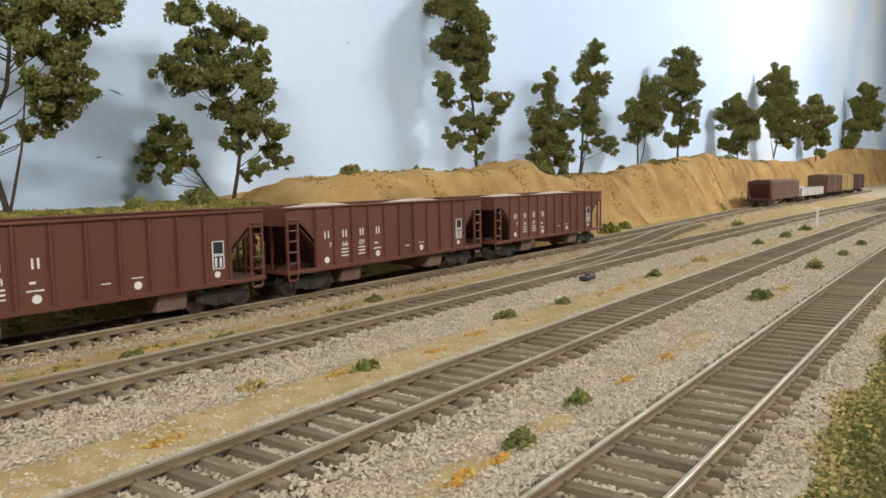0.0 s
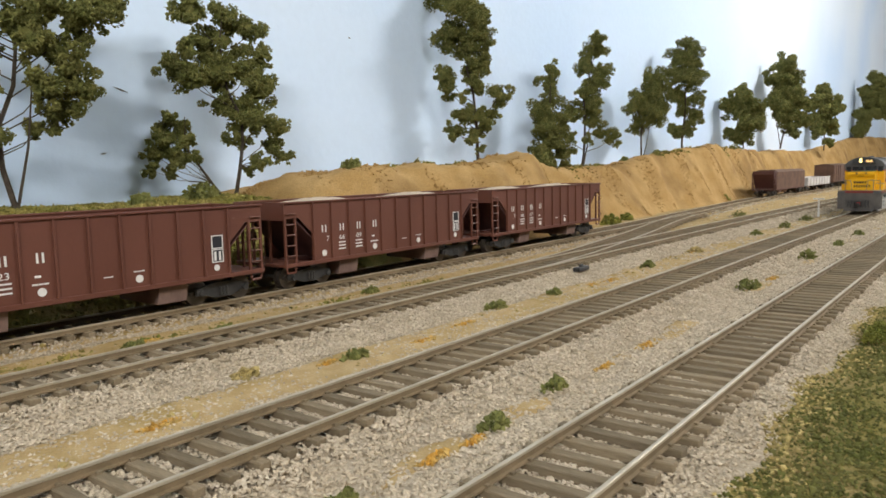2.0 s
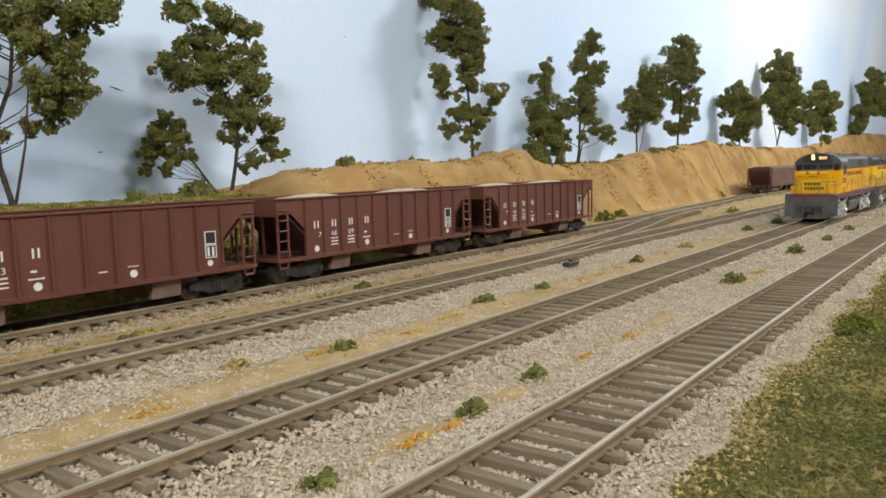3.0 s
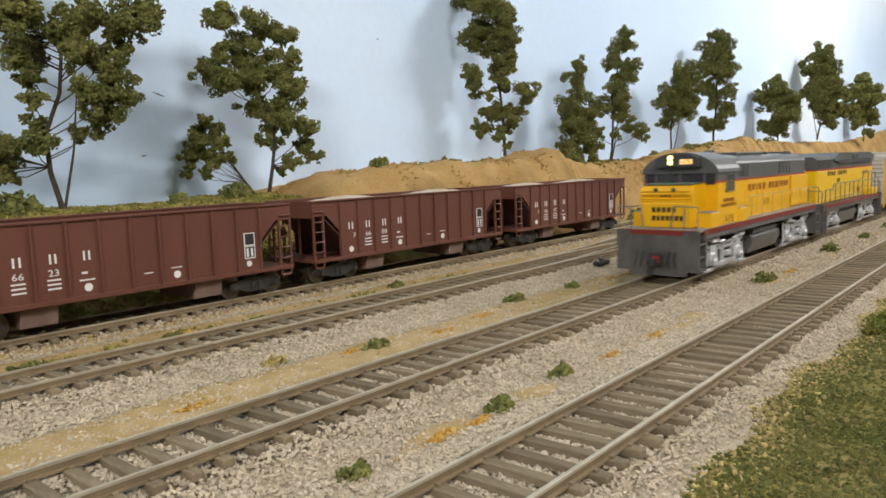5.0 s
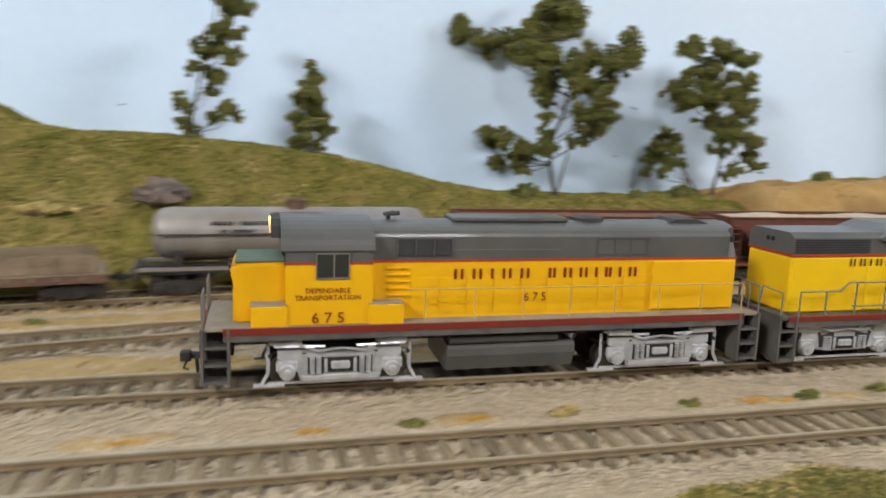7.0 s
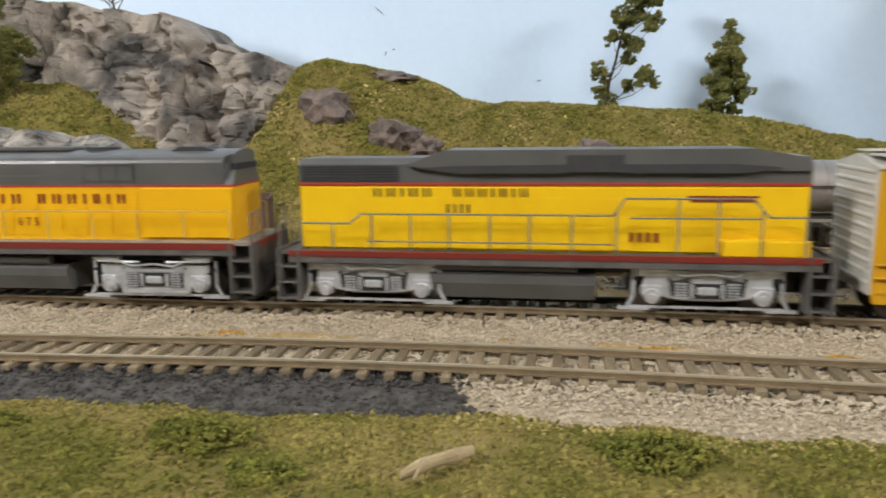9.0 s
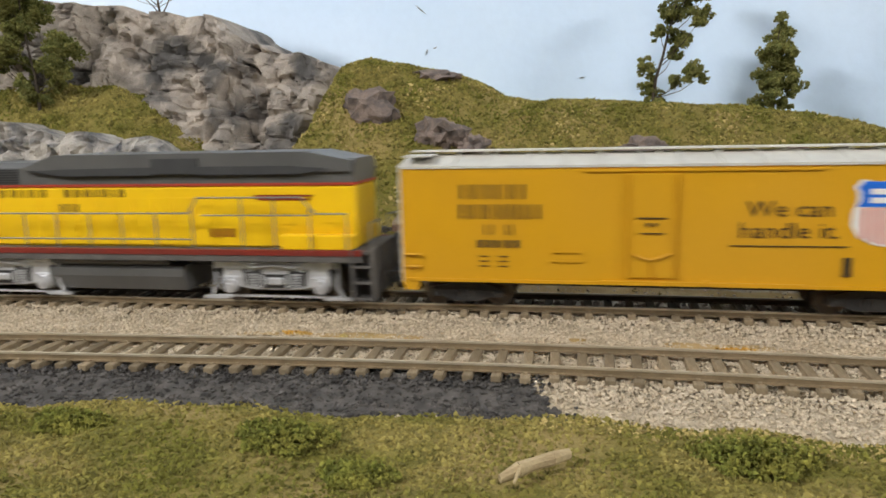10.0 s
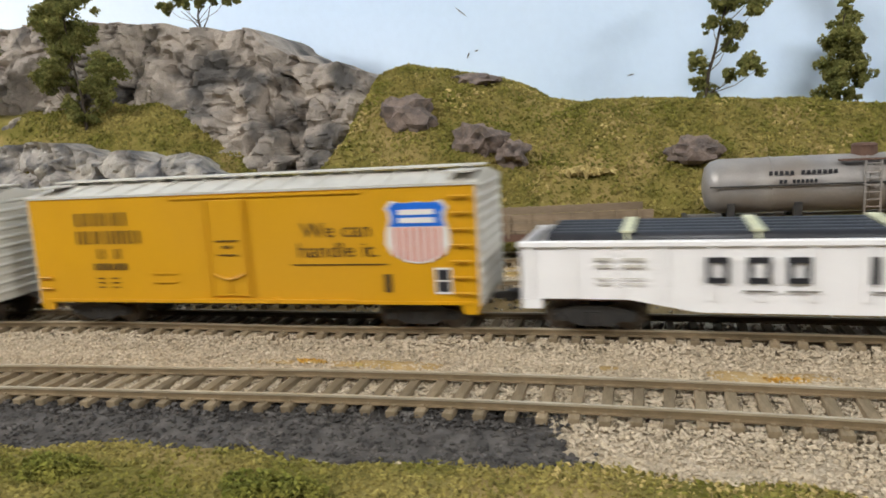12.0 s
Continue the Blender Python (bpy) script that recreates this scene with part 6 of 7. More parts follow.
        railing(lo, [(0.0580, 0.0325), (0.172, 0.0325)], zf, [0.064 + k * 0.0155 for k in range(8)], s * 0.0174, 0.00022, "rail_yellow")
        bm = bmesh.new()
        box(bm, 0.0735, 0.1085, s * hw - 0.0001, s * hw + 0.0001, 0.0442, 0.0444)
        part("hood_seam", bm, M["rail_wire"], lo)
    yf = -hw - 0.00028
    twin_bars(lo, 0.0738, yf, 0.0346, [0.0029, 0.0029, 0.0008, 0.0029, 0.0029], 0.0034, 0.0030, M["red_mark"])
    twin_bars(lo, 0.1047, yf, 0.0346, [0.0024, 0.0028, 0.0027, 0.0008, 0.0022, 0.0008, 0.0027], 0.0034, 0.0027, M["red_mark"])
    text_part("road_number", "6 7 5", 0.0042, on_side(0.1005, yf, 0.0268), M["red_mark"], lo, stretch=0.95)
    yc = -cw - 0.0002
    text_part("slogan", "DEPENDABLE", 0.0022, on_side(0.0352, yc, 0.0320), M["red_mark"], lo, stretch=1.05)
    text_part("slogan", "TRANSPORTATION", 0.0022, on_side(0.0352, yc, 0.0298), M["red_mark"], lo, stretch=1.05)
    text_part("road_number", "6 7 5", 0.0048, on_side(0.0352, -cw - 0.0004, 0.0226), M["red_mark"], lo, stretch=1.05)
    # roof fittings
    bm = bmesh.new()
    box(bm, 0.0745, 0.1130, -0.0062, 0.0062, 0.0526, 0.0541, 0.0004)
    part("roof_hatch", bm, G, lo)
    part("roof_fan", rod(bmesh.new(), (0.122, 0, 0.0523), (0.122, 0, 0.0538), 0.0055, 0.0055, 20), M["grille_and_shade"], lo)
    bm = bmesh.new()
    prism(bm, [(0.148, 0.0518), (0.166, 0.0518), (0.160, 0.0538), (0.152, 0.0538)], -0.006, 0.006, "y")
    part("rear_hatch", bm, M["grille_and_shade"], lo)
    bm = bmesh.new()
    for k in (-0.0015, 0, 0.0015):
        rod(bm, (0.0535, k, 0.0544), (0.0585 - abs(k), k, 0.0548), 0.0004, 0.0008, 8)
    rod(bm, (0.0550, 0, 0.0523), (0.0550, 0, 0.0546), 0.0006, seg=6)
    part("air_horn", bm, M["grille_and_shade"], lo)
    part("rear_number_board", box(bmesh.new(), hx1 - 0.0012, hx1 + 0.0004, -0.0100, 0.0100, 0.0460, 0.0482), M["black_mark"], lo)
    fuel_tank(lo, 0.0720, 0.1140)
    for x in (0.0392, 0.1446):
        silver_truck(lo, x, 0.0165, "drop")
    return lo


def booster():
    """A cabless four-axle booster with a raised roof duct; x from its front sill end."""
    bo = thing("booster_locomotive", "yellow and grey cabless booster locomotive with handrails", "locomotive")
    L, Y, G = 0.1800, M["booster_yellow"], M["loco_grey"]
    zf, hx0, hx1, hw, zl = 0.0190, 0.0070, 0.1730, 0.0125, 0.0418
    bm = bmesh.new()
    box(bm, 0.001, L - 0.001, -0.0178, 0.0178, zf - 0.0006, zf + 0.0004)
    part("walkway", bm, M["sill_grey"], bo)
    for s in (-1, 1):
        bm = bmesh.new()
        box(bm, 0.004, L - 0.004, *sorted((s * 0.0166, s * 0.0179)), zf - 0.0034, zf - 0.0012)
        part("sill", bm, M["sill_grey"], bo)
        bm = bmesh.new()
        box(bm, 0.004, L - 0.004, *sorted((s * 0.0166, s * 0.0182)), zf - 0.0012, zf + 0.0006)
        part("red_stripe", bm, M["stripe_red"], bo, "red sill stripe")
    bm = bmesh.new()
    box(bm, 0.003, L - 0.003, -0.009, 0.009, 0.0125, zf - 0.0006)
    part("underframe", bm, M["truck_black"], bo)
    for d, x in ((1, 0.0), (-1, L)):
        bm = bmesh.new()
        box(bm, min(x, x + d * 0.0014), max(x, x + d * 0.0014), -0.0176, 0.0176, 0.0110, zf + 0.0012)
        prism(bm, [(-0.0150, 0.0030), (0.0150, 0.0030), (0.0170, 0.0110), (-0.0170, 0.0110)], min(x + d * 0.0004, x + d * 0.0014), max(x + d * 0.0004, x + d * 0.0014))
        part("pilot", bm, M["sill_grey"], bo)
        coupler(bo, x, -d)
        for s in (-1, 1):
            st = steps(bo, x + d * 0.0002, s, d)
            st.matrix_local = pose(0, 0, -0.0016)
            bm = bmesh.new()
            path_rod(bm, [(x + d * 0.0008, s * 0.0172, zf), (x + d * 0.0008, s * 0.0172, zf + 0.0095), (x + d * 0.0008, s * 0.0060, zf + 0.0100), (x + d * 0.0008, s * 0.0045, zf)], 0.0003, 5)
            part("end_handrail", bm, M["rail_wire"], bo)
    bm = bmesh.new()
    box(bm, hx0, hx1, -hw, hw, zf + 0.0004, zl - 0.0008, 0.0008)
    part("hood", bm, Y, bo)
    part("hood_stripe", box(bmesh.new(), hx0 - 0.0001, hx1 + 0.0001, -hw - 0.0001, hw + 0.0001, zl - 0.0009, zl), M["stripe_bright"], bo)
    bm = bmesh.new()
    prism(bm, [(-hw, zl), (hw, zl), (hw, 0.0478), (hw - 0.0025, 0.0497), (-hw + 0.0025, 0.0497), (-hw, 0.0478)], hx0, hx1)
    part("hood_roof", bm, G, bo)
    bm = bmesh.new()  # raised air duct along the roof, wedge-shaped at both ends
    top = [(0.046, 0.0480), (0.058, 0.0522), (0.156, 0.0522), (hx1 - 0.001, 0.0492), (hx1 - 0.001, 0.0455), (0.150, 0.0455), (0.100, 0.0455), (0.046, 0.0470)]
    prism(bm, top, -hw - 0.0012, hw + 0.0012, "y")
    part("roof_duct", bm, G, bo)
    for s in (-1, 1):
        # dark plates on the duct's side: its shade, put in as colour
        bm = bmesh.new()
        prism(bm, [(0.048, 0.0466), (0.062, 0.0448), (0.098, 0.0448), (0.098, 0.0476), (0.060, 0.0472)], *sorted((s * (hw + 0.0002), s * (hw + 0.0016))), "y")
        part("duct_recess", bm, M["grille_and_shade"], bo)
        bm = bmesh.new()
        box(bm, 0.098, 0.116, *sorted((s * (hw + 0.0002), s * (hw + 0.0017))), 0.0452, 0.0505)
        part("fan_grille", bm, M["grille_and_shade"], bo)
        # the same painted shade on the rear half of the duct
        bm = bmesh.new()
        prism(bm, [(0.116, 0.0448), (0.154, 0.0448), (0.164, 0.0466), (0.150, 0.0476), (0.116, 0.0476)], *sorted((s * (hw + 0.0002), s * (hw + 0.0016))), "y")
        part("duct_recess", bm, M["grille_and_shade"], bo)
        for k in range(6):
            part("louvre", box(bmesh.new(), hx0 + 0.001, 0.042, *sorted((s * hw, s * (hw + 0.0004))), 0.0424 + k * 0.0009, 0.0429 + k * 0.0009), M["grille_and_shade"], bo)
        for k in range(10):
            x = 0.042 + k * 0.0078
            part("hood_door", box(bmesh.new(), x, x + 0.0072, *sorted((s * hw, s * (hw + 0.0002))), zf + 0.0015, 0.0368), Y, bo)
        zr = zf + 0.0118
        railing(bo, [(0.0085, zr - 0.002), (0.026, zr - 0.002), (0.030, zr + 0.0012), (0.1130, zr + 0.0012), (0.1165, zr + 0.0065), (0.1550, zr + 0.0065), (0.1600, zr + 0.0010), (0.1715, zr + 0.001)],
                zf, [0.0085, 0.0200, 0.0335, 0.0470, 0.0600, 0.0735, 0.0865, 0.1000, 0.1140, 0.1330, 0.1450, 0.1580, 0.1710], s * 0.0174, 0.00034)
        bm = bmesh.new()
        rod(bm, (0.032, s * 0.0174, zf + 0.0040), (0.113, s * 0.0174, zf + 0.0040), 0.0003, seg=6)
        rod(bm, (0.118, s * 0.0174, zr + 0.0005), (0.158, s * 0.0174, zr + 0.0005), 0.0003, seg=6)
        part("lower_rail", bm, M["rail_wire"], bo)
        bm = bmesh.new()
        box(bm, 0.1465, 0.1730, *sorted((s * 0.0125, s * 0.0166)), zf + 0.0004, 0.0245, 0.0004)
        part("tool_box", bm, Y, bo)
    yf = -hw - 0.00026
    twin_bars(bo, 0.0335, yf, 0.0372, [0.0024, 0.0024, 0.0007, 0.0024, 0.0024], 0.0028, 0.0023, M["brown_mark"], 0.22)
    twin_bars(bo, 0.0610, yf, 0.0372, [0.0021, 0.0023, 0.0023, 0.0007, 0.0020, 0.0007, 0.0023], 0.0028, 0.0020, M["brown_mark"], 0.22)
    bars(bo, 0.0585, yf, 0.0320, [0.0009] * 4, 0.0028, 0.0014, M["brown_mark"], "road_number")
    bars(bo, 0.1185, yf - 0.0002, 0.0232, [0.0012] * 4, 0.0030, 0.0014, M["red_mark"], "road_number")
    bars(bo, 0.1320, yf, 0.0372, [0.021], 0.0006, 0, M["red_mark"], "slogan")
    bars(bo, 0.1330, yf, 0.0360, [0.019], 0.0006, 0, M["red_mark"], "slogan")
    bm = bmesh.new()
    for y in (-0.009, -0.0065):
        rod(bm, (hx0 + 0.0002, y * 0 + (0.0014 if y < -0.008 else -0.0014), 0.0462), (hx0 - 0.0004, 0.0014 if y < -0.008 else -0.0014, 0.0462), 0.0009, seg=10)
    part("end_lamp", bm, M["cab_glass"], bo)
    fuel_tank(bo, 0.0530, 0.1080)
    for x in (0.0330, 0.1430):
        silver_truck(bo, x, 0.0165, "blomberg")
    return bo


def insulated_boxcar():
    """A fifty-foot boxcar with a plug door, silver roof and corrugated ends."""
    car = thing("boxcar", "orange-yellow insulated boxcar with silver roof and ends", "boxcar", "boxcars of the train")
    L, W, zb, zt = 0.1680, 0.0180, 0.0100, 0.0462
    Y, S = M["box_yellow"], M["box_silver"]
    bm = bmesh.new()
    box(bm, 0.0006, L - 0.0006, -W, W, zb, zt)
    part("body", bm, Y, car)
    bm = bmesh.new()
    prism(bm, [(-W - 0.0004, zt), (W + 0.0004, zt), (W + 0.0004, zt + 0.0008), (0, zt + 0.0040), (-W - 0.0004, zt + 0.0008)], -0.0002, L + 0.0002)
    part("roof", bm, S, car, "dull silver peaked roof")
    for k in range(14):
        x = 0.006 + k * (L - 0.012) / 13
        bm = bmesh.new()
        for s in (-1, 1):
            vs = [(-0.0004, s * (W + 0.0002), zt + 0.0008), (0.0004, s * (W + 0.0002), zt + 0.0008), (0.0004, 0, zt + 0.0044), (-0.0004, 0, zt + 0.0044)]
            q = [bm.verts.new((x + a, b, c)) for a, b, c in vs]
            q2 = [bm.verts.new((x + a * 0.5, b, c + 0.0004)) for a, b, c in vs]
            for f in ((0, 1, 5, 4), (1, 2, 6, 5), (2, 3, 7, 6), (3, 0, 4, 7), (4, 5, 6, 7)):
                bm.faces.new([(q + q2)[i] for i in f])
        part("roof_rib", bm, S, car)
    bm = bmesh.new()
    box(bm, 0.001, L - 0.001, -0.0042, 0.0042, zt + 0.0047, zt + 0.0052)
    for k in range(9):
        x = 0.008 + k * (L - 0.016) / 8
        box(bm, x - 0.0004, x + 0.0004, -0.0036, 0.0036, zt + 0.0034, zt + 0.0048)
    part("roof_walk", bm, S, car)
    for x in (0.006, L - 0.006):
        bm = bmesh.new()
        box(bm, x - 0.0045, x + 0.0045, -W + 0.0005, -0.0045, zt + 0.0036, zt + 0.0041)
        part("side_platform", bm, S, car)
    for x, d in ((0.0, 1), (L, -1)):
        bm = bmesh.new()
        for k in range(11):
            z = zb + 0.0014 + k * 0.0033
            prism(bm, [(0, z), (-d * 0.0010, z + 0.0008), (-d * 0.0010, z + 0.0014), (0, z + 0.0022)], -W + 0.0008, W - 0.0008, "y")
            for v in bm.verts[-8:]:
                v.co.x += x + d * 0.0004
        part("corrugation", bm, S, car)
        bm = bmesh.new()
        box(bm, min(x, x + d * 0.0007), max(x, x + d * 0.0007), -W + 0.0001, W - 0.0001, zb - 0.0008, zt - 0.0002)
        part("end_wall", bm, S, car, "silver corrugated end wall")
        coupler(car, x, -d)
        for s in (-1, 1):
            bm = bmesh.new()
            prism(bm, [(x + d * 0.0006, zb), (x + d * 0.0066, zb), (x + d * 0.0056, 0.0066), (x + d * 0.0014, 0.0066)], *sorted((s * (W - 0.0008), s * (W + 0.0002))), "y")
            part("step", bm, Y, car)
    for s in (-1, 1):
        n_l = (L - 0.0085, L - 0.0022) if s < 0 else (0.0022, 0.0085)
        ladder(car, n_l[0], n_l[1], s * (W + 0.0008), zb + 0.0005, zt - 0.0012, 7, Y, 0.0004, rails=False)
        bm = bmesh.new()
        o = 0.0018 if s < 0 else L - 0.0068
        for z in (0.0145, 0.0185):
            rod(bm, (o, s * (W + 0.0009), z), (o + 0.0050, s * (W + 0.0009), z), 0.0004, seg=6)
            for e in (o, o + 0.005):
                rod(bm, (e, s * W, z), (e, s * (W + 0.0009), z), 0.0003, seg=5)
        part("grab_iron", bm, Y, car)
        bm = bmesh.new()
        box(bm, 0.0735, 0.0890, *sorted((s * W, s * (W + 0.0007))), zb + 0.0020, zt - 0.0020, 0.0002)
        part("plug_door", bm, Y, car)
        for x in (0.0742, 0.0882):
            part("door_bar", rod(bmesh.new(), (x, s * (W + 0.0010), zb + 0.002), (x, s * (W + 0.0010), zt - 0.002), 0.0003, seg=6), Y, car)
        bm = bmesh.new()
        path_rod(bm, [(0.0755, s * (W + 0.0010), 0.0196), (0.0785, s * (W + 0.0012), 0.0184), (0.0812, s * (W + 0.0012), 0.0178), (0.0840, s * (W + 0.0012), 0.0186), (0.0870, s * (W + 0.0010), 0.0198)], 0.0004, 6)
        rod(bm, (0.0812, s * (W + 0.0012), 0.0130), (0.0812, s * (W + 0.0012), 0.0180), 0.0003, seg=6)
        part("door_handle", bm, Y, car)
        bm = bmesh.new()
        box(bm, 0.0660, 0.1260, *sorted((s * W, s * (W + 0.0012))), zb - 0.0002, zb + 0.0010)
        rod(bm, (0.0975, s * W, zb + 0.0008), (0.0975, s * (W + 0.0016), zb + 0.0008), 0.0009, seg=10)
        part("door_track", bm, Y, car)
        bm = bmesh.new()
        box(bm, 0.002, L - 0.002, *sorted((s * W, s * (W + 0.0005))), zb - 0.0004, zb + 0.0006)
        box(bm, 0.060, 0.130, *sorted((s * W, s * (W + 0.0006))), zt - 0.0014, zt - 0.0006)
        part("side_sill", bm, Y, car)
    bm = bmesh.new()
    box(bm, 0.006, L - 0.006, -0.004, 0.004, 0.0070, zb)
    box(bm, 0.042, L - 0.042, -0.012, 0.012, 0.0076, zb)
    part("underframe", bm, M["truck_black"], car)
    for x in (0.0215, L - 0.0215):
        freight_truck(car, x, keyed=True)
    yf = -W - 0.00022
    K = M["brown_mark"]
    twin_bars(car, 0.0205, yf, 0.0365, [0.0036, 0.0036, 0.0012, 0.0040, 0.0036], 0.0046, 0.0013, K, 0.19)
    twin_bars(car, 0.0202, yf, 0.0302, [0.0032, 0.0036, 0.0036, 0.0012, 0.0030, 0.0012, 0.0034], 0.0046, 0.0012, K, 0.19)
    twin_bars(car, 0.0285, yf, 0.0250, [0.0028, -0.0020, 0.0026], 0.0034, 0.0010, K, 0.15)
    bars(car, 0.0262, yf, 0.0210, [0.0016, 0.0016, 0.0016, 0.0007, 0.0016, 0.0016], 0.0024, 0.0010, K, "road_number")
    for k in range(3):
        bars(car, 0.0268, yf, 0.0180 - k * 0.0016, [0.0030, -0.002, 0.0032], 0.0003, 0.0006, K, "small_print")
    bars(car, 0.0500, yf - 0.0002, 0.0165, [0.0100], 0.0006, 0, Y, "card_board")
    bars(car, 0.0500, yf - 0.0002, 0.0195, [0.0100], 0.0006, 0, Y, "card_board")
    bars(car, 0.0768, yf - 0.0008, 0.0305, [0.0088], 0.0004, 0, K, "small_print")
    bars(car, 0.0795, yf - 0.0008, 0.0282, [0.0012, 0.0012], 0.0010, 0.0008, K, "small_print")
    bars(car, 0.0778, yf - 0.0008, 0.0258, [0.0072], 0.0004, 0, K, "small_print")
    text_part("slogan", "We can", 0.0068, on_side(0.1210, yf, 0.0312), K, car, stretch=1.12)
    text_part("slogan", "handle it.", 0.0068, on_side(0.1210, yf, 0.0248), K, car, stretch=1.12)
    bars(car, 0.1045, yf, 0.0222, [0.0335], 0.00035, 0, K, "underline")
    # a shield: blue head over red and white stripes, with a white edge
    sx, sz = 0.1485, 0.0225

    def shield(name, k, y, zcut, top, material):
        half = [(0.0, 0.0000), (0.0040, 0.0006), (0.0082, 0.0028), (0.0100, 0.0062), (0.0098, 0.0100), (0.0086, 0.0135), (0.0088, 0.0158), (0.0098, 0.0172), (0.0078, 0.0196), (0.0040, 0.0188), (0.0, 0.0192)]
        pts = [(p[0] * k, p[1]) for p in half]
        pts = [(a, min(max(b, zcut), top)) for a, b in pts]
        out = [(sx + a, sz + b) for a, b in pts] + [(sx - a, sz + b) for a, b in reversed(pts[1:-1])]
        keep = [p for i, p in enumerate(out) if i == 0 or (abs(p[0] - out[i - 1][0]) + abs(p[1] - out[i - 1][1])) > 1e-6]
        bm = bmesh.new()
        prism(bm, keep, y - 0.00006, y + 0.00006, "y")
        return part(name, bm, material, car)

    shield("shield_edge", 1.06, yf, -1, 1, M["white_mark"])
    shield("shield_head", 0.94, yf - 0.00016, 0.0116, 0.0190, M["shield_blue"])
    bm = bmesh.new()
    for k in range(7):
        x = sx - 0.0078 + k * 0.00236
        lo = 0.0006 + 0.0000350 * ((x + 0.0006 - sx) / 0.001) ** 2
        box(bm, x, x + 0.0013, yf - 0.0002, yf - 0.00008, sz + lo, sz + 0.0113)
    part("shield_stripes", bm, M["shield_red"], car)
    bars(car, sx - 0.0058, yf - 0.0003, sz + 0.0152, [0.0116], 0.0016, 0, M["white_mark"], "shield_print")
    bars(car, sx - 0.0058, yf - 0.0003, sz + 0.0127, [0.0116], 0.0016, 0, M["white_mark"], "shield_print")
    part("label_panel", box(bmesh.new(), 0.1365, 0.1390, yf - 0.0001, yf + 0.0001, 0.0135, 0.0192), M["brown_mark"], car)
    bm = bmesh.new()
    box(bm, 0.1535, 0.1588, yf - 0.0001, yf + 0.0001, 0.0130, 0.0212)
    part("label_frame", bm, M["white_mark"], car)
    bm = bmesh.new()
    for z in (0.0137, 0.0174):
        box(bm, 0.1541, 0.1582, yf - 0.0002, yf - 0.0001, z, z + 0.0032)
    part("label_panel", bm, M["black_mark"], car)
    return car


def long_gondola():
    car = thing("gondola_car", "white fishbelly gondola car loaded with black pipe", "gondola car")
    L, W, zt = 0.184, 0.0172, 0.0278
    Wm = M["gon_white"]
    for s in (-1, 1):
        bm = bmesh.new()
        prism(bm, [(0, 0.0112), (0.0315, 0.0112), (0.0505, 0.0078), (L - 0.0505, 0.0078), (L - 0.0315, 0.0112), (L, 0.0112), (L, zt), (0, zt)], *sorted((s * (W - 0.0008), s * W)), "y")
        part("side_sheet", bm, Wm, car)
        bm = bmesh.new()
        box(bm, -0.0004, L + 0.0004, *sorted((s * (W - 0.0016), s * (W + 0.0010))), zt - 0.0012, zt + 0.0006, 0.0003)
        part("top_rim", bm, Wm, car)
        for k in range(15):
            x = 0.003 + k * (L - 0.006) / 14
            part("rib", box(bmesh.new(), x - 0.0007, x + 0.0007, *sorted((s * W, s * (W + 0.0007))), 0.0115, zt - 0.001), Wm, car)
        for x in (0.0004, L - 0.0064):
            part("step", box(bmesh.new(), x, x + 0.0060, *sorted((s * (W - 0.0006), s * (W + 0.0004))), 0.0082, 0.0112), Wm, car)
    for x in (0.0, L - 0.001):
        part("end_sheet", box(bmesh.new(), x, x + 0.001, -W, W, 0.0110, zt), Wm, car)
    part("floor_plate", box(bmesh.new(), 0.001, L - 0.001, -W + 0.0008, W - 0.0008, 0.0105, 0.0118), M["rust_brown"], car)
    part("underframe", box(bmesh.new(), 0.008, L - 0.008, -0.004, 0.004, 0.0070, 0.0108), M["truck_black"], car)
    for k in range(5):
        y = -0.0124 + k * 0.0062
        part("pipe", rod(bmesh.new(), (0.008, y, 0.0276), (L - 0.004, y, 0.0276), 0.0031, seg=16), M["pipe_black"], car, "black pipe", True)
    for k in range(4):
        part("pipe", rod(bmesh.new(), (0.008, -0.0093 + k * 0.0062, 0.0222), (L - 0.004, -0.0093 + k * 0.0062, 0.0222), 0.0031, seg=12), M["pipe_black"], car, smooth=True)
    for x in (0.031, 0.066, 0.100, 0.114, 0.150):
        bm = bmesh.new()
        path_rod(bm, [(x, -0.0158, 0.0256), (x, -0.0145, 0.0301), (x + 0.001, 0.0, 0.0310), (x, 0.0145, 0.0301), (x, 0.0158, 0.0256)], 0.0006, 5)
        box(bm, x - 0.0018, x + 0.0018, -0.0150, 0.0150, 0.0304, 0.0310)
        part("strap", bm, M["strap"], car, "pale banding strap")
    for x in (0.021, L - 0.021):
        freight_truck(car, x, keyed=True)
    coupler(car, 0, -1)
    coupler(car, L, 1)
    yf = -W - 0.00012
    for x, w in ((0.0524, 0.0060), (0.0629, 0.0060), (0.0729, 0.0060)):  # open block shapes in place of the name
        bm = bmesh.new()
        for a, b, c, d in ((0, 0.0014, 0, 0.0073), (w - 0.0014, w, 0, 0.0073), (0.0014, w - 0.0014, 0, 0.0016), (0.0014, w - 0.0014, 0.0057, 0.0073)):
            box(bm, x + a, x + b, yf - 0.0008, yf - 0.0006, 0.0164 + c, 0.0164 + d)
        part("lettering", bm, M["black_mark"], car)
    for x, w in ((0.0927, 0.0022), (0.1010, 0.0020), (0.1080, 0.0058), (0.1180, 0.0050)):
        bars(car, x, yf - 0.0007, 0.0164, [w], 0.0073, 0, M["black_mark"])
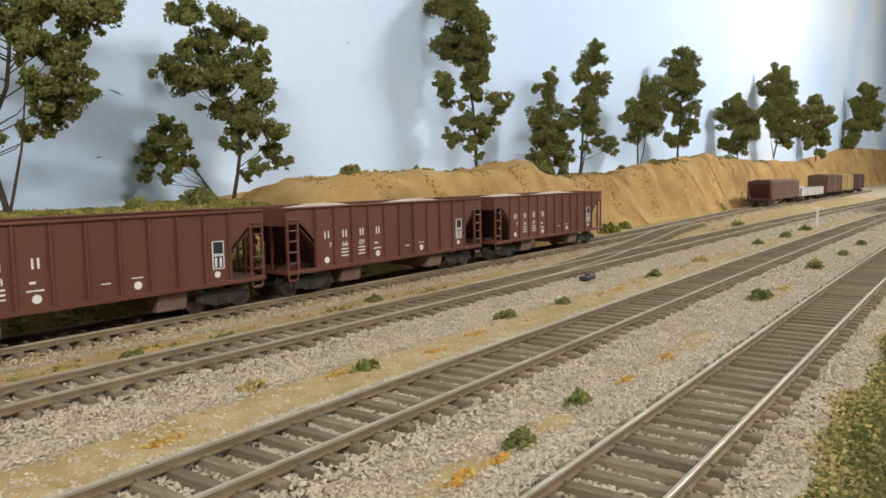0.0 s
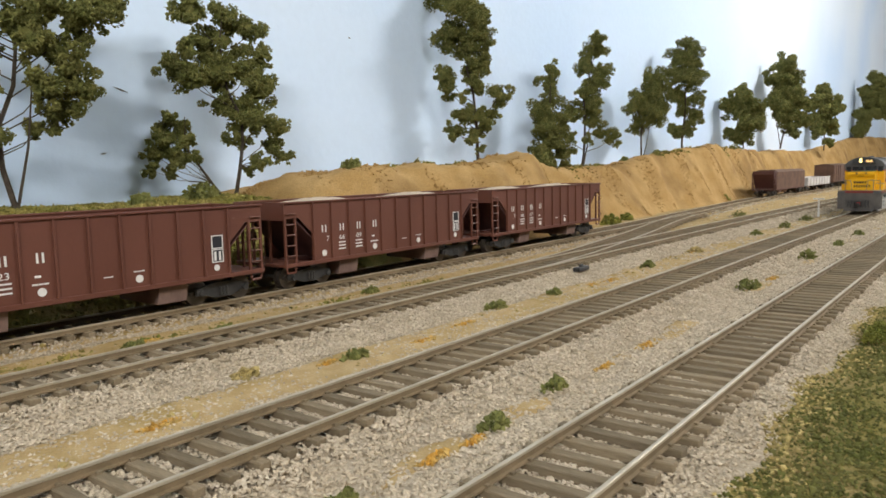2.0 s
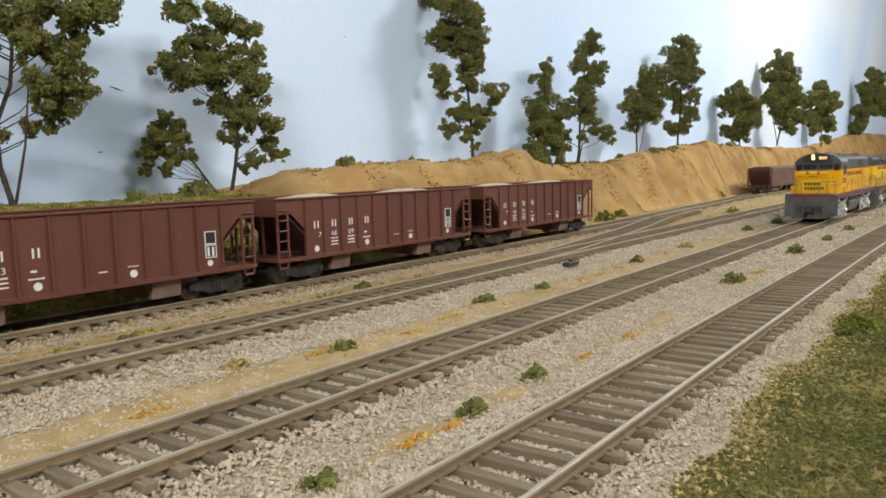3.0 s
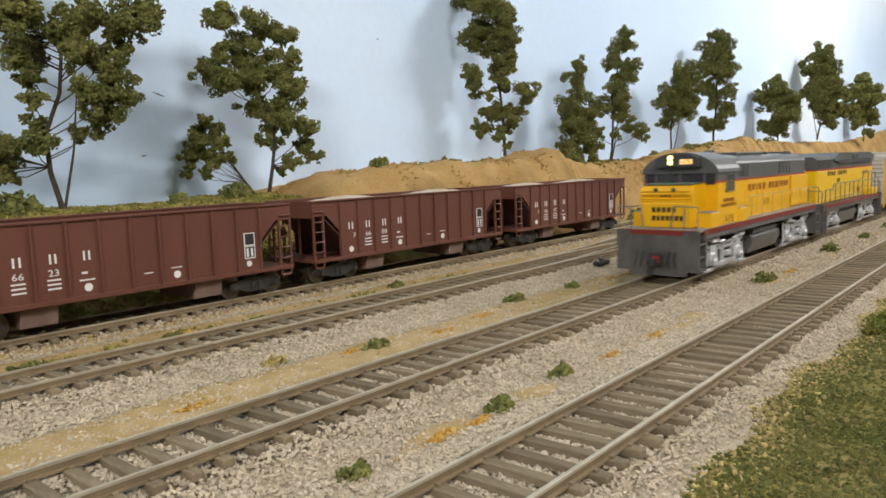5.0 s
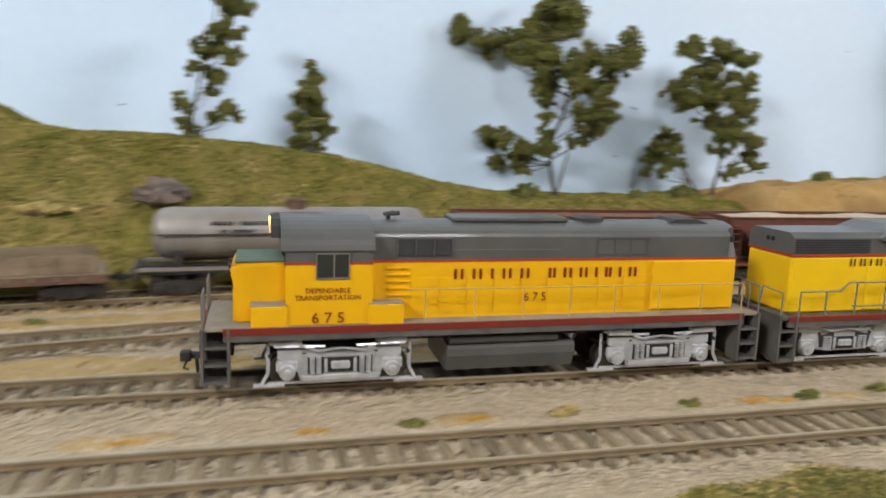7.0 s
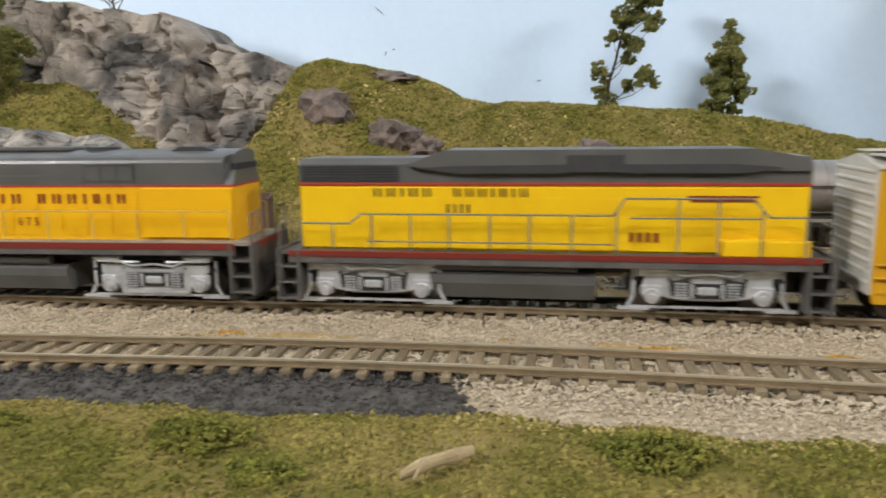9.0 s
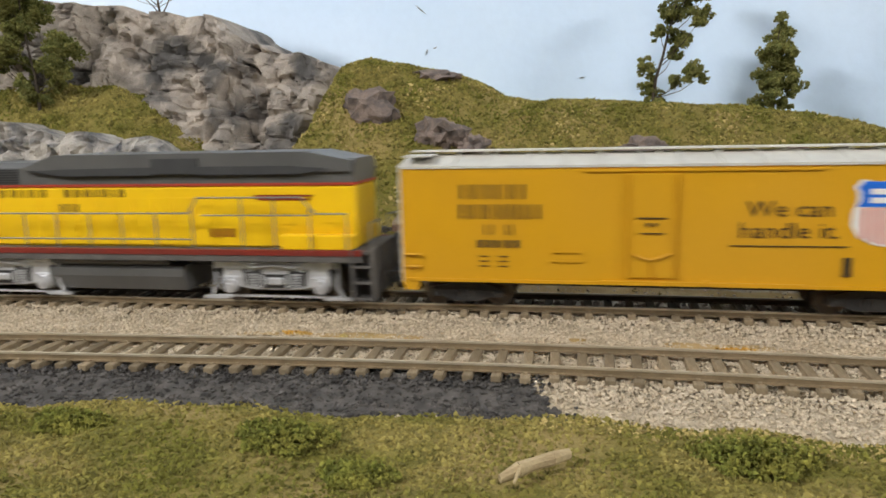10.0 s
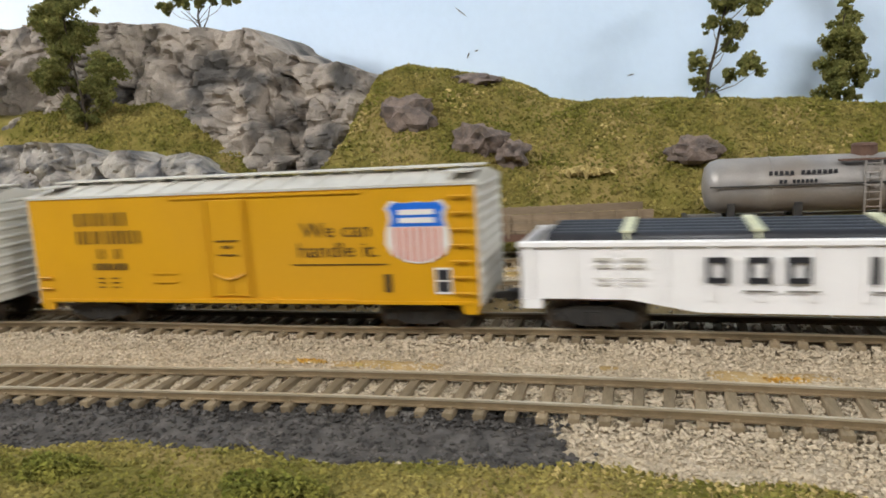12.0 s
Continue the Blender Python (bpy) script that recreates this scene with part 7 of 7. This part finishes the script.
    for z in (0.0228, 0.0208, 0.0175, 0.0160):
        bars(car, 0.0220, yf - 0.0007, z, [0.005, 0.006], 0.0008 if z > 0.02 else 0.0003, 0.003, M["box_silver"], "small_print")
    bars(car, 0.0620, yf - 0.0007, 0.0140, [0.008, 0.008, -0.006, 0.006], 0.0005, 0.003, M["rail_wire"], "small_print")
    return car


# vehicles of the train: thing, distance of its front end behind the head end, length, truck inset
TRAIN = [
    (lengthen(locomotive(), 1.065), 0.0, 0.1912, 0.0415),
    (lengthen(booster(), 0.97), 0.2002, 0.1746, 0.033),
    (lengthen(insulated_boxcar(), 0.975), 0.3840, 0.1638, 0.021),
    (lengthen(insulated_boxcar(), 0.975), 0.5662, 0.1638, 0.021),
    (long_gondola(), 0.7420, 0.184, 0.021),
]


# ---- ties, as single pieces ----
for tr, f, x0, x1, near, pitch, deep in TIES_LATER:
    count = int((x1 - x0) / pitch)
    spots = []
    for i in range(count):
        x = x0 + (i + 0.5) * pitch + 0.0004 * math.sin(i * 12.9898)
        e = 0.004
        yaw = math.degrees(math.atan2(float(f(x + e)) - float(f(x - e)), 2 * e)) + 1.2 * math.sin(i * 7.13)
        spots.append((x, pose(x, float(f(x)) + 0.0004 * math.sin(i * 3.7), float(grade(x) + yard_drop(x, f(x))) - 0.00205 - deep * 0.25, 0, 0, yaw)))
    single = [s for s in spots if near[0] <= s[0] <= near[1]]
    single = single[:300]
    last = single[-1][0] if single else -99
    first = single[0][0] if single else 99
    for x, m in single:
        ob = new("tie", TIE)
        ob.parent = tr
        ob.matrix_local = m
    rest = [m for x, m in spots if x < first or x > last]
    if rest:
        base = np.array([v.co[:] for v in TIE.vertices])
        quads = [p.vertices[:] for p in TIE.polygons]
        vv, ff = [], []
        for m in rest:
            a = np.array(m.to_3x3())
            ff += [tuple(i + len(vv) * len(base) for i in q) for q in quads]
            vv.append(base @ a.T + np.array(m.translation))
        me = bpy.data.meshes.new("far_ties")
        me.from_pydata(np.concatenate(vv).tolist(), [], ff)
        me.materials.append(M["tie"])
        ob = tagged(new("far_ties", me), kind="stuff")
        ob.parent = tr


# ---- what moves ----
HEAD_T = [0.0, 1.5, 2.5, 4.5, 5.0, 5.5, 6.0, 6.5, 7.0, 7.5, 9.5, 10.5, 11.5, 12.0]
HEAD_X = [0.987, 0.734, 0.563, 0.2215, 0.1315, 0.0410, -0.0490, -0.1425, -0.2318, -0.3281, -0.6535, -0.8205, -0.9840, -1.0635]


def head(t):
    """Where the head end is: a smooth line through the known places."""
    i = min(max(np.searchsorted(HEAD_T, t) - 1, 0), len(HEAD_T) - 2)
    d = np.gradient(HEAD_X, HEAD_T)
    h = HEAD_T[i + 1] - HEAD_T[i]
    u = (t - HEAD_T[i]) / h
    return float((1 + 2 * u) * (1 - u) ** 2 * HEAD_X[i] + u * (1 - u) ** 2 * h * d[i] + u * u * (3 - 2 * u) * HEAD_X[i + 1] + u * u * (u - 1) * h * d[i + 1])


def motions():
    times = [k * 0.25 for k in range(49)]
    for car, behind, length, inset in TRAIN:
        walk(car, [(t, car_pose(track_c, head(t) + behind, length, inset)) for t in times])
    ticks = [k / FPS for k in range(int(12 * FPS) + 1)]
    way = [HEAD_X[0] - head(t) for t in ticks]
    for wheel, x, r in WHEELSETS:
        walk(wheel, [(t, pose(x, 0, r, 0, -math.degrees(s / r))) for t, s in zip(ticks, way)])


motions()
